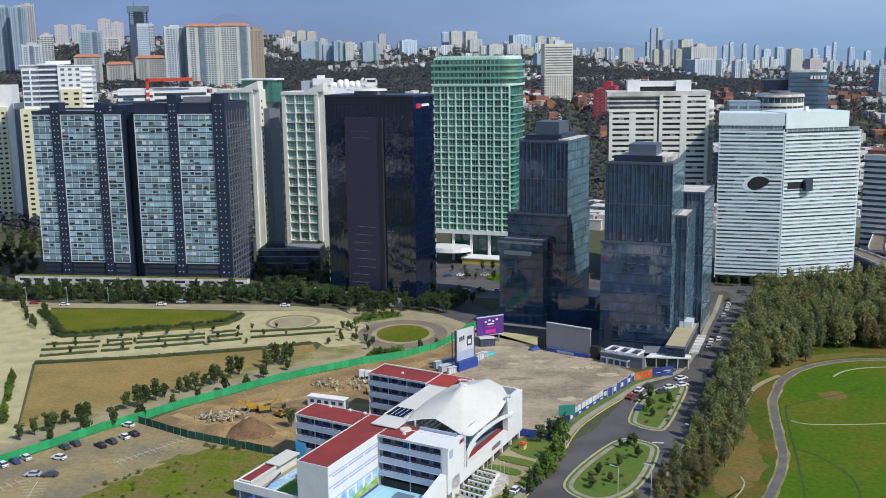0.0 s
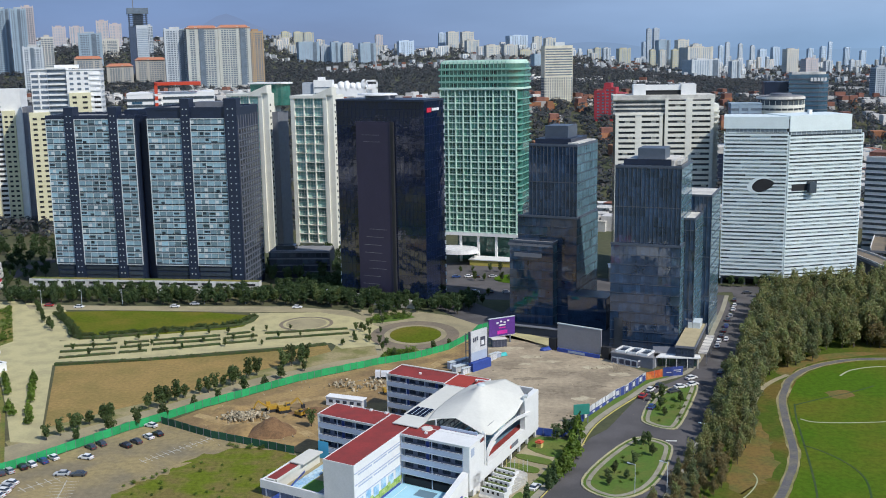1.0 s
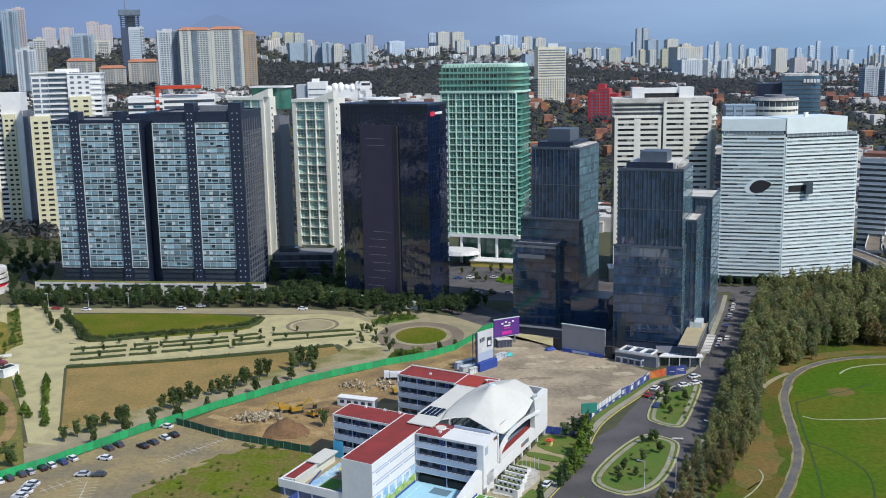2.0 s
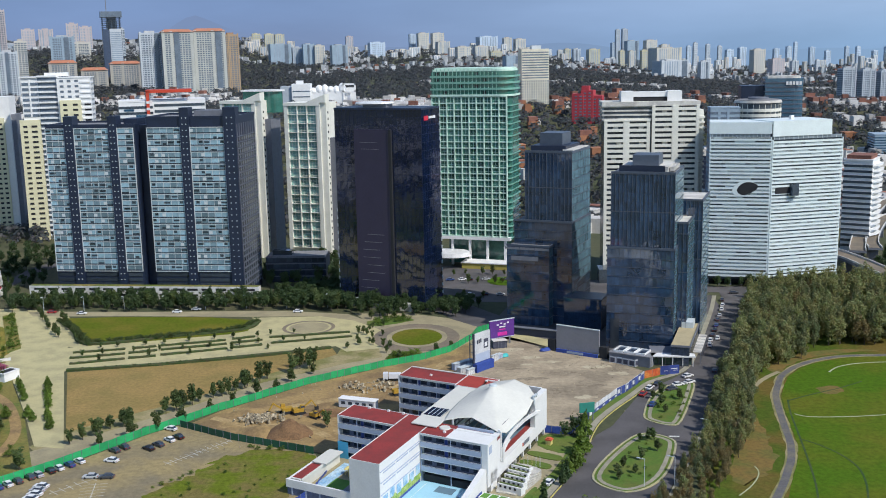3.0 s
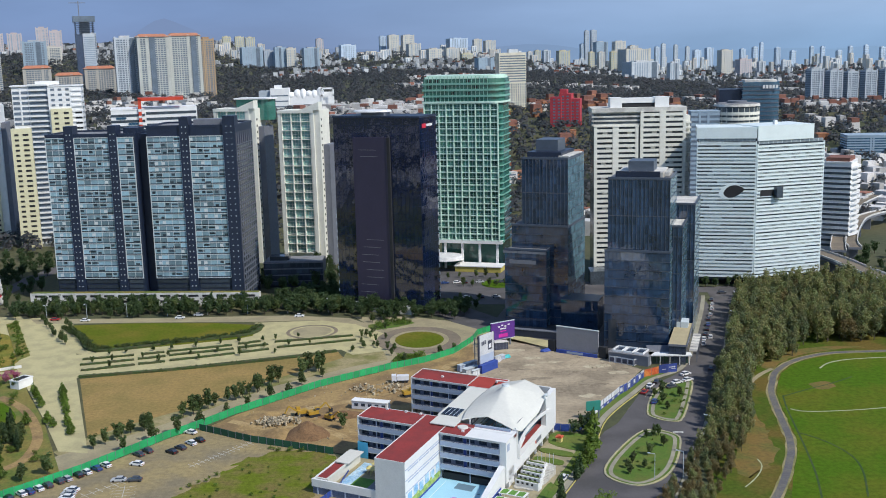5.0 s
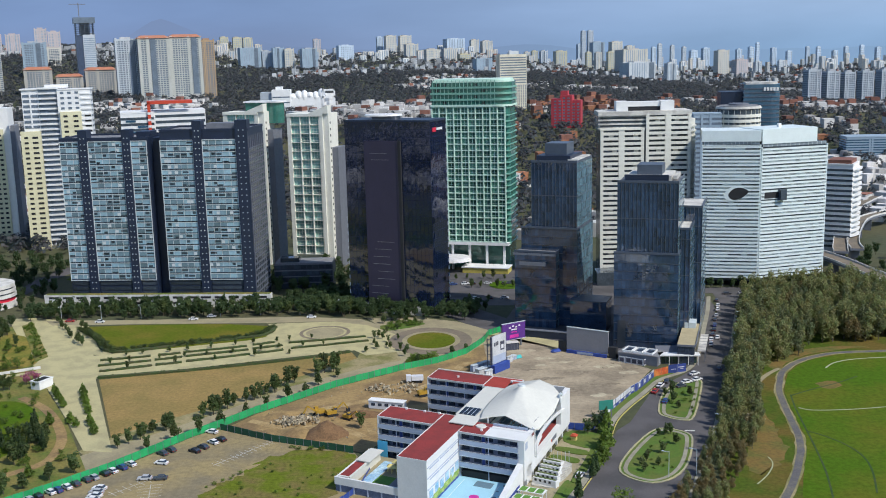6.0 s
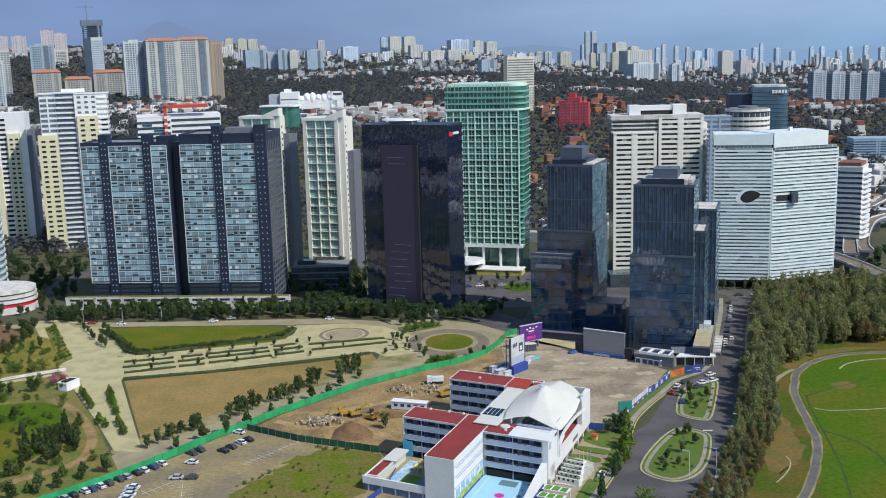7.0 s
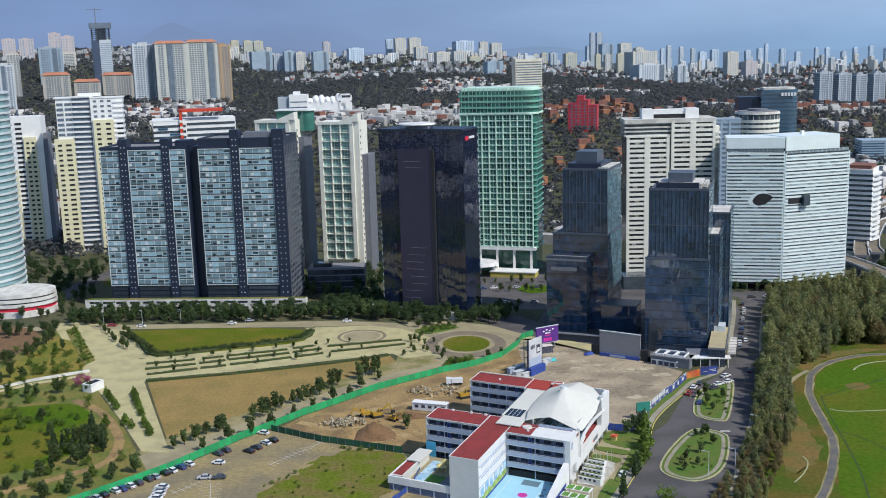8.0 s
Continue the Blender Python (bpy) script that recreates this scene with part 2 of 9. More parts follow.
slab("avenue_island", [(30.4, 252.4), (36.7, 265.1), (47, 279.7), (52.9, 282.5), (58.7, 277.2), (58, 270), (51.2, 253.1), (44.3, 243.5), (37, 240.5), (31.2, 245.3)], M_ISLAND, "planted traffic island with pale kerb", 0.16, 3)
slab("avenue_island_far", [(55.3, 299.4), (63, 319.2), (72.1, 328.6), (79.2, 330), (77.6, 322.1), (65.9, 293), (61.3, 289), (56, 292.9)], M_ISLAND, "small planted traffic island with pale kerb", 0.16, 3)
slab("golf_rough", [(43.2, 211.2), (60, 246), (74.4, 276), (93.6, 318), (110.4, 348), (132, 408), (146.4, 451.2), (480, 451.2), (480, 120), (72, 120)], M_ROUGHTURF, "dry rough grass beside the fairway", 0.02)
slab("golf_fairway", [(75, 226), (81.5, 241), (87, 252), (90.5, 259.5), (94.6, 271.5), (97.6, 284.2), (101, 298), (105, 313), (109.8, 324), (115, 334), (124, 344), (133, 350), (144, 354), (157, 354.3), (280, 344), (360, 320), (360, 180), (100, 160)], M_GOLF, "bright green golf fairway", 0.05)
slab("rough_bare", ragged([(82, 288), (90, 297), (89, 282), (86.5, 270), (84, 260), (77, 249), (69, 243), (68, 250), (76, 270)], 5, 2.5), M_BAREGRASS, "bare orange-brown patch in the rough", 0.05)
slab("rough_bare", ragged([(113, 339), (122, 349), (134, 356), (150, 361), (160, 362), (150, 365), (130, 362), (112, 346)], 4, 1.5), M_BAREGRASS, "bare orange-brown patch in the rough", 0.05)


# ---- shared pieces for buildings ----
def rep(name, bm, m, parent, places, label=""):
    """Alike parts: one mesh, an object for each place (x, y, z[, turn])."""
    me = bpy.data.meshes.new(name)
    bm.to_mesh(me)
    bm.free()
    made = []
    for p in places:
        ob = link(name, me, m, parent, label)
        ob.matrix_basis = pose(p[0], p[1], p[2], 0, 0, p[3] if len(p) > 3 else 0)
        made.append(ob)
    return made


def tagged_stuff(ob):
    ob["kind"] = "stuff"
    return ob


def panel_mesh(w, h, d=0.12, y0=0.0):
    return boxes((-w / 2, w / 2, y0 - d, y0, 0, h))


M_NAVY = mat("navy_cladding", (0.014, 0.023, 0.050), 0.4, var=0.15, scale=0.2, fine=2.0)
M_APANE = mat("pale_blue_glazing", (0.225, 0.355, 0.425), 0.2, var=0.14, scale=0.12, fine=0.9, rand=0.5, ior=1.75)
M_ADARK = mat("open_window_glass", (0.04, 0.06, 0.075), 0.1, var=0.2, rand=0.5, ior=1.6)
M_FRAME = mat("white_frames", (0.55, 0.60, 0.62), 0.5, var=0.06, scale=0.3, fine=3.0)
M_LATTICE = mat("slate_lattice", (0.165, 0.175, 0.205), 0.6, var=0.1)
M_GREYGLASS = mat("grey_glass", (0.05, 0.065, 0.085), 0.12, var=0.2, rand=0.5, ior=1.6)
M_LOUNGE = mat("pale_grey_glazing", (0.26, 0.31, 0.35), 0.2, var=0.2, scale=0.2, fine=1.5, ior=1.6)
M_ROOFGREY = mat("grey_roofing", (0.22, 0.22, 0.23), 0.9, var=0.15, scale=0.3, fine=3.0)
M_ROOFPALE = mat("pale_roofing", (0.62, 0.60, 0.55), 0.85, var=0.12, scale=0.2, fine=2.0, second=(0.45, 0.43, 0.40))


def residential_tower(x, y, rz, panels, piers, w, d, h, ptop, label, side):
    """Dark apartment tower; panels and piers are stretches of the front, in metres."""
    t = thing("apartment_tower", x, y, 0, rz, label, "tower", "twin dark apartment towers")
    part("wall", boxes((0, w, 0, d, 0, h - 1.2)), M_NAVY, t)
    part("roof", boxes((0.6, w - 0.6, 0.6, d - 0.6, h - 1.2, h - 0.9)), M_ROOFGREY, t)
    for q in ((-0.15, w + 0.15, -0.15, 0.5, h - 1.2, h), (-0.15, w + 0.15, d - 0.5, d + 0.15, h - 1.2, h), (-0.15, 0.5, 0.5, d - 0.5, h - 1.2, h), (w - 0.5, w + 0.15, 0.5, d - 0.5, h - 1.2, h)):
        part("parapet", boxes(q), M_NAVY, t)
    zlo, zhi, floors = 13.2, 82.7, 24
    fh = (zhi - zlo) / floors
    for a, b in panels:
        bays = max(2, round((b - a) / 3.5))
        bw = (b - a) / bays
        bm = boxes((a, b, -0.75, -0.1, zlo - 0.25, zlo), (a, b, -0.75, -0.1, zhi, zhi + 0.3), (a, a + 0.25, -0.75, -0.1, zlo, zhi), (b - 0.25, b, -0.75, -0.1, zlo, zhi))
        for k in range(1, floors):
            add_box(bm, a + 0.25, b - 0.25, -0.58, -0.1, zlo + k * fh - 0.14, zlo + k * fh + 0.14)
        for k in range(1, bays):
            add_box(bm, a + k * bw - 0.07, a + k * bw + 0.07, -0.56, -0.1, zlo, zhi)
        part("window_frame", bm, M_FRAME, t, "pale aluminium frame grid")
        light, dark = [], []
        for f in range(floors):
            for k in range(bays):
                (dark if random.random() < 0.38 else light).append((a + (k + 0.5) * bw, -0.1, zlo + f * fh + 0.14))
        rep("window", panel_mesh(bw - 0.14, fh - 0.28, 0.3), M_APANE, t, light + dark)
        # thin dark strip at each floor's foot, put in as a floor shadow
        rep("spandrel", boxes((a + 0.3, b - 0.3, -0.56, -0.38, 0, fh * 0.2)), M_GREYGLASS, t, [(0, 0, zlo + k * fh + 0.14) for k in range(floors)])
        upper = [(q[0] + random.uniform(-0.2, 0.2) * bw, q[1], q[2] + (0.42 if random.random() < 0.7 else 0.1) * fh) for q in dark]
        rep("open_sash", panel_mesh(bw * 0.92, fh * 0.32, 0.34), M_ADARK, t, upper[::2], "open dark window")
        blind = [q for q in light if random.random() < 0.22]
        rep("drawn_curtain", panel_mesh(bw * 0.44, fh * 0.5, 0.33), M_FRAME, t, [(q[0] + random.choice((-0.24, 0.24)) * bw, q[1], q[2] + 0.26 * fh) for q in blind], "pale drawn curtain behind glass")
        rep("open_sash", panel_mesh(bw * 0.5, fh * 0.42, 0.34), M_ADARK, t, upper[1::2], "open dark window")
        bm = bmesh.new()
        for k in range(4):
            add_box(bm, a + 0.6, b - 0.6, -0.25, 0, 3.0 + k * 2.5, 4.6 + k * 2.5)
        part("lower_window", bm, M_GREYGLASS, t)
    for a, b, top in piers:
        col = part("pier", boxes((a, b, -1.1, 0, 0, top), (a, b, 0, 5.0, h - 0.6, top)), M_NAVY, t)
        bm = bmesh.new()
        n = int((top - 4) / 2.9)
        for k in range(n):
            for q in (0.3, 0.7):
                cx, cz = a + q * (b - a), 3 + k * 2.9
                add_box(bm, cx - 0.24, cx + 0.24, -1.16, -1.1, cz, cz + 0.5)
        part("square_light", bm, M_FRAME, col, "small white square openings")["kind"] = "stuff"
    if side:
        rows = [(w, 3 + k * 2.9) for k in range(26)]
        bm = bmesh.new()
        for _, z in rows:
            add_box(bm, w, w + 0.3, 0.4, d - 0.4, z + 2.5, z + 2.8)
        for k in range(9):
            add_box(bm, w, w + 0.24, 0.4 + k * (d - 1) / 8, 0.7 + k * (d - 1) / 8, 3, h - 4)
        part("lattice", bm, M_LATTICE, t, "grey lattice of balconies")
        rep("side_window", boxes((0, 0.12, -1.3, 1.3, 0, 1.6)), M_GREYGLASS, t, [(w, 0.55 + (k + 0.5) * (d - 1) / 8, z + 0.5) for _, z in rows for k in range(8)])
    return t


t = residential_tower(-192.5, 494.6, -8.4, [(0, 9.8), (14.4, 31.9), (36.1, 44.2)], [(9.8, 14.4, ptop) for ptop in (88.6,)] + [(31.9, 36.1, 88.6)], 45.0, 28, 84.8, 88.6, "dark apartment tower with pale blue glazed bays on a white podium", False)
part("rooftop_room", boxes((37, 44, 6, 16, 83.6, 87)), M_NAVY, t)
part("rear_wing", boxes((-3.5, 0, 8, 28, 0, 69)), M_NAVY, t)
t = residential_tower(-142.2, 487.1, -8.4, [(0, 16.7), (21.2, 38.0)], [(16.7, 21.2, 92.2), (38.0, 44.0, 92.2)], 44.0, 30, 88.2, 92.2, "taller dark apartment tower with pale blue glazed bays", True)
part("rooftop_room", boxes((22, 37, 5, 14, 87, 90.5)), M_LATTICE, t)
part("link_wall", boxes((-6.0, 0, 5, 28, 0, 84)), M_NAVY, t)

# white parking podium in front of the towers
M_PODIUM = mat("podium_render", (0.66, 0.65, 0.62), 0.7, var=0.1, scale=0.25, fine=2.0, second=(0.5, 0.49, 0.46))
# near-black; in openings and undercrofts their shade is put into this colour
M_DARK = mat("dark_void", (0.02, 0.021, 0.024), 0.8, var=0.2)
p = thing("parking_podium", -206.0, 491.6, 0, -8.4, "white rendered parking podium with slot openings", "podium")
part("wall", boxes((0, 116, 0, 3.7, 0, 6.4)), M_PODIUM, p)
part("roof_garden", boxes((0.4, 115.6, 0.4, 3.6, 6.4, 6.55)), M_ROUGHGRASS, p, "planted podium roof")
# flat dark panels on the wall face, standing for the unlit slots
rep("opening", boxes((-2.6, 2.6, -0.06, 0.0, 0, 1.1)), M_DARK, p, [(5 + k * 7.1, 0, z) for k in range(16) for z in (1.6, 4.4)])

# dark glass office tower with a plum-coloured front panel
M_DGLASS = mat("navy_glass", (0.006, 0.013, 0.042), 0.04, var=0.25, scale=0.08, fine=0.4, ior=1.95, bump=0.03, rand=0.2, island=True)
M_PLUM = mat("plum_cladding", (0.032, 0.026, 0.056), 0.5, var=0.1, scale=0.1, fine=1.5)
M_RED = mat("red_sign", (0.6, 0.02, 0.05), 0.5)
M_SIGN = mat("white_sign", (0.75, 0.75, 0.75), 0.5)


def pane_rows(w, h, nx, nz, gap, d=0.06):
    """A curtain wall of panes in the xz plane, joined; each pane its own island, a hair out of true."""
    bm = bmesh.new()
    pw, ph = w / nx, h / nz
    for i in range(nx):
        for k in range(nz):
            e = [random.uniform(-0.012, 0.012) for _ in range(4)]
            x0, x1, z0, z1 = i * pw + gap, (i + 1) * pw - gap, k * ph + gap, (k + 1) * ph - gap
            vs = [bm.verts.new(c) for c in ((x0, -d + e[0], z0), (x1, -d + e[1], z0), (x1, -d + e[2], z1), (x0, -d + e[3], z1))]
            bm.faces.new(vs)
    return bm


t = thing("office_tower", -51.4, 465.4, 0, -27, "dark navy glass office tower with plum front panel", "tower")
W_, D_, H_ = 44.4, 19.0, 91.6
part("wall", boxes((0, W_, 0.1, D_, 0, H_ - 0.8)), M_NAVY, t)
ob = part("glass_front", pane_rows(W_, H_ - 3, 22, 24, 0.05), M_DGLASS, t, "mirror-dark navy glazing")
ob.matrix_basis, ob["kind"] = pose(0, 0.1, 2.5), "stuff"
ob = part("glass_side", pane_rows(D_, H_ - 3, 8, 24, 0.05), M_DGLASS, t, "mirror-dark navy glazing")
ob.matrix_basis, ob["kind"] = pose(W_, 0.1, 2.5, 0, 0, 90), "stuff"
part("parapet", boxes((-0.1, W_ + 0.1, -0.1, D_, H_ - 0.8, H_)), M_NAVY, t)
part("front_panel", boxes((0.235 * W_, 0.635 * W_, -0.7, 0, 0, 82)), M_PLUM, t, "plum-brown metal panel")
part("panel_edge", boxes((0.635 * W_, 0.665 * W_, -1.1, 0, 0, 82)), M_DARK, t)
rep("light_strip", boxes((-4.5, 4.5, -0.06, 0, 0, 0.16)), M_ROOFGREY, t, [(0.40 * W_ + random.uniform(-1.5, 3), -0.7, 5 + k * 3.6) for k in range(9)] + [(0.40 * W_, -0.7, 76), (0.42 * W_, -0.7, 73)])
rep("edge_fin", boxes((0, 0.35, 0, 0.4, 0, 1.6)), M_FRAME, t, [(W_ + 0.05, D_ - 0.5, 4 + k * 3.6) for k in range(24)] + [(-0.35, 0.1, 4 + k * 3.6) for k in range(12)])
s = part("sign", boxes((W_ + 0.1, W_ + 0.3, 2.5, 6.5, H_ - 5.6, H_ - 3.6)), M_RED, t, "red sign shape")
part("sign_bar", boxes((W_ + 0.1, W_ + 0.3, 7.2, 14.0, H_ - 5.0, H_ - 3.9)), M_SIGN, s, "white sign bar")
part("entrance", boxes((8, 40, -4.5, -0.8, 0, 3.2), (9, 39, -4.3, -0.9, 3.2, 3.5)), M_PODIUM, t)
bm = bmesh.new()
bmesh.ops.create_cone(bm, cap_ends=True, segments=28, radius1=7.4, radius2=7.0, depth=0.7, matrix=Matrix.Translation((17, 8, H_ + 2.0)) @ Matrix.Diagonal((1.3, 0.95, 1, 1)))
part("canopy", bm, M_SIGN, t, "white oval rooftop canopy")
part("plant_room", boxes((13, 25, 4, 10, H_, H_ + 1.6)), M_LATTICE, t)

# green tower
M_MINT = mat("mint_frame", (0.58, 0.77, 0.66), 0.5, var=0.08, scale=0.3, fine=2.5)
M_GREENGLASS = mat("green_glass", (0.05, 0.18, 0.145), 0.1, var=0.2, scale=0.2, fine=1.5, ior=1.7)
M_GREENPANE = mat("green_window", (0.095, 0.235, 0.185), 0.14, var=0.15, rand=0.5, ior=1.65)
M_GREENBAND = mat("green_band", (0.19, 0.42, 0.34), 0.3, var=0.1)


def rounded(x0, x1, y0, y1, r, n=8):
    """Outline with its right-hand front and back corners rounded."""
    pts = [(x0, y0), (x1 - r, y0)]
    pts += [(x1 - r + r * math.sin(a), y0 + r - r * math.cos(a)) for a in (math.pi / 2 * k / n for k in range(1, n + 1))]
    pts += [(x1 - r + r * math.cos(a), y1 - r + r * math.sin(a)) for a in (math.pi / 2 * k / n for k in range(n + 1))]
    return pts + [(x0, y1)]


t = thing("office_tower", -4.2, 551.0, 0, -20, "green glass tower with a pale mint window grid", "tower")
gw, g0, g1 = 41.5, 16.5, 92.0
part("body", prism(rounded(0, 43.4, 1.2, 24, 5), 14.5, 93), M_GREENGLASS, t)
rep("floor_band", prism(rounded(41.6, 43.7, 1.0, 24.3, 2), 0, 0.55), M_GREENBAND, t, [(0, 0, 15.5 + k * 3.25) for k in range(23)], "green spandrel band")
nx, nz = 10, 22
cw, fh = gw / nx, (g1 - g0) / nz
bm = bmesh.new()
for i in range(nx + 1):
    add_box(bm, i * cw - 0.26, i * cw + 0.26, -0.3, 1.2, g0 - 0.3, g1)
for k in range(nz + 1):
    for i in range(nx):
        add_box(bm, i * cw + 0.26, (i + 1) * cw - 0.26, -0.05, 1.2, g0 + k * fh - 0.3, g0 + k * fh + 0.3)
for i in range(nx):
    add_box(bm, (i + 0.5) * cw - 0.09, (i + 0.5) * cw + 0.09, 0.6, 0.95, g0, g1)
for k in range(nz):
    for i in range(nx):
        add_box(bm, i * cw + 0.26, (i + 1) * cw - 0.26, 0.75, 0.95, g0 + (k + 0.36) * fh - 0.07, g0 + (k + 0.36) * fh + 0.07)
part("window_grid", bm, M_MINT, t, "pale mint concrete grid")
rep("window", panel_mesh(cw - 0.52, fh - 0.6, 0.08), M_GREENPANE, t, [((i + 0.5) * cw, 1.05, g0 + k * fh + 0.3) for i in range(nx) for k in range(nz)])
rep("crown_mullion", boxes((-0.12, 0.12, -0.55, -0.1, 0, 14.5)), M_GREENBAND, t, [(1 + 2.2 * k, 0, 92.2) for k in range(17)])
for k in range(5):
    z = 92.2 + k * 3.3
    inset = 1.2 if k == 4 else 0.0
    part("crown_band", prism(rounded(-0.6 + inset, 44.6 - inset, -0.7 + inset, 25 - inset, 7), z, z + 1.0), M_MINT if k in (0, 4) else M_GREENBAND, t, "bright green glass band")
    if k < 4:
        part("crown_glass", prism(rounded(0, 44.2, -0.1, 24.4, 8), z + 1.0, z + 3.3), M_GREENGLASS, t, "dark green crown glazing")
        rep("crown_window", boxes((-0.9, 0.9, -0.22, -0.1, 0, 1.5)), M_DARK, t, [(3.3 + 4.4 * random.randrange(8), 0, z + 1.3) for _ in range(3)])
part("roof_rim", prism(rounded(1.5, 43, 1, 24, 8), 106.4, 107.2), M_MINT, t)
rep("column", boxes((-0.6, 0.6, -0.6, 0.6, 0, 14.6)), M_WHITE, t, [(x, yy, 0) for x in (10, 20, 30, 40) for yy in (1.5, 14)])
part("lobby", boxes((6, 42, 8, 25, 0, 14.5)), M_GREENPANE, t)
part("soffit", boxes((-0.3, 43, -0.2, 25, 14.5, 16.2)), M_WHITE, t)
bm = bmesh.new()
bmesh.ops.create_cone(bm, cap_ends=True, segments=32, radius1=11, radius2=10.2, depth=2.2, matrix=Matrix.Translation((10, -5, 7.5)) @ Matrix.Diagonal((1.1, 0.8, 1, 1)))
part("entrance_canopy", bm, M_SIGN, t, "white oval entrance canopy")
M_YELLOW = mat("yellow_wall", (0.50, 0.42, 0.10), 0.7, var=0.1)
part("plinth", boxes((18, 44, -8, 2, 0, 3.0)), M_YELLOW, t, "yellow plinth wall")
part("terrace", boxes((17.5, 44.5, -8.5, 2.2, 3.0, 3.5)), M_WHITE, t)

# slim white apartment towers
M_CREAM = mat("cream_render", (0.76, 0.745, 0.66), 0.75, var=0.07, scale=0.2, fine=2.0)
M_AQUA = mat("aqua_window", (0.24, 0.42, 0.38), 0.15, var=0.2, rand=0.45, ior=1.6)


def slim_tower(x, y, rz, w, d, h, wing, label):
    t = thing("apartment_tower", x, y, 0, rz, label, "tower", "slim white apartment towers")
    part("wall", boxes((0, w, 1.6, d, 0, h - 6)), M_CREAM, t)
    part("front_pier", boxes((0, 2.0, 0, 1.6, 0, h - 6)), M_CREAM, t)
    part("front_pier", boxes((w - 2.2, w, 0, 1.6, 0, h - 6)), M_CREAM, t)
    bm = bmesh.new()
    add_box(bm, -0.2, w, -0.3, d, h - 6, h - 4.4)
    v = add_box(bm, w - 8, w + 3.4, -0.3, d * 0.35, h - 4.4, h + 0.2)
    for q in v[4:]:
        if q.co.x < w - 5:
            q.co.z = h - 4.2
    part("roof", bm, M_CREAM, t, "cream sloping roof slab")
    part("side_slab", boxes((w, w + 3.4, 1.0, d, 0, h - 4.42)), M_CREAM, t)
    part("side_wing", boxes((w + 3.4, w + 7, 5, d + 2, 0, wing)), M_LATTICE, t)
    floors = 16
    fh = (h - 6 - 8) / floors
    cw = (w - 4.2) / 3
    rep("window", panel_mesh(cw - 0.4, fh - 0.5, 0.1), M_AQUA, t, [(2.0 + (i + 0.5) * cw, 1.55, 8 + k * fh + 0.5) for i in range(3) for k in range(floors)])
    bars = [(-cw / 2 + 0.1, cw / 2 - 0.1, -1.3, 0.0, 0, 0.42), (-cw / 2 + 0.15, cw / 2 - 0.15, -1.3, -1.2, 1.25, 1.4), (-cw / 2 + 0.2, cw / 2 - 0.2, -0.16, -0.1, fh * 0.6, fh * 0.6 + 0.16)]
    bars += [(q * cw - 0.07, q * cw + 0.07, -0.18, -0.1, 0.42, fh) for q in (-0.2, 0.14)]
    rep("balcony", boxes(*bars), M_CREAM, t, [(2.0 + (i + 0.5) * cw, 1.6, 8 + k * fh) for i in range(3) for k in range(floors)])
    rep("mullion", boxes((-0.22, 0.22, -1.6, 0, 8, h - 6)), M_CREAM, t, [(2.0 + i * cw, 1.6, 0) for i in range(4)])
    rep("side_window", boxes((0, 0.1, -0.6, 0.6, 0, 1.2)), M_DARK, t, [(w + 3.4, 3.4, 8 + k * 3.6) for k in range(22)])
    return t


slim_tower(-86.2, 570.0, -18, 21.5, 16, 94.0, 70, "slim cream apartment tower with aqua balconies")
slim_tower(-124.5, 588.0, -18, 22.0, 16, 95.0, 80, "slim cream apartment tower behind the dark towers")
t = thing("roof_pavilion", -104, 590, 92.5, -18, "curved green glass roof lounge between white towers", "pavilion")
part("wall", prism(rounded(-8, 14, 0, 10, 5), -9, 3), M_GREENGLASS, t)
part("roof", prism(rounded(-9, 15, -1, 11, 5), 3, 3.8), M_WHITE, t)

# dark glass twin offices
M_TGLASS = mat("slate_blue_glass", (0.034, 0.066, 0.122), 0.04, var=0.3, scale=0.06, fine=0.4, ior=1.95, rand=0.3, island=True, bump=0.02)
# brighter copy of the glazing for the sunward right sides, light put into the colour
M_TSIDE = mat("lit_side_glass", (0.115, 0.205, 0.25), 0.1, var=0.25, scale=0.15, fine=1.0, ior=1.7, rand=0.3, island=True)
M_FIN = mat("dark_fin", (0.075, 0.095, 0.13), 0.4, var=0.1)


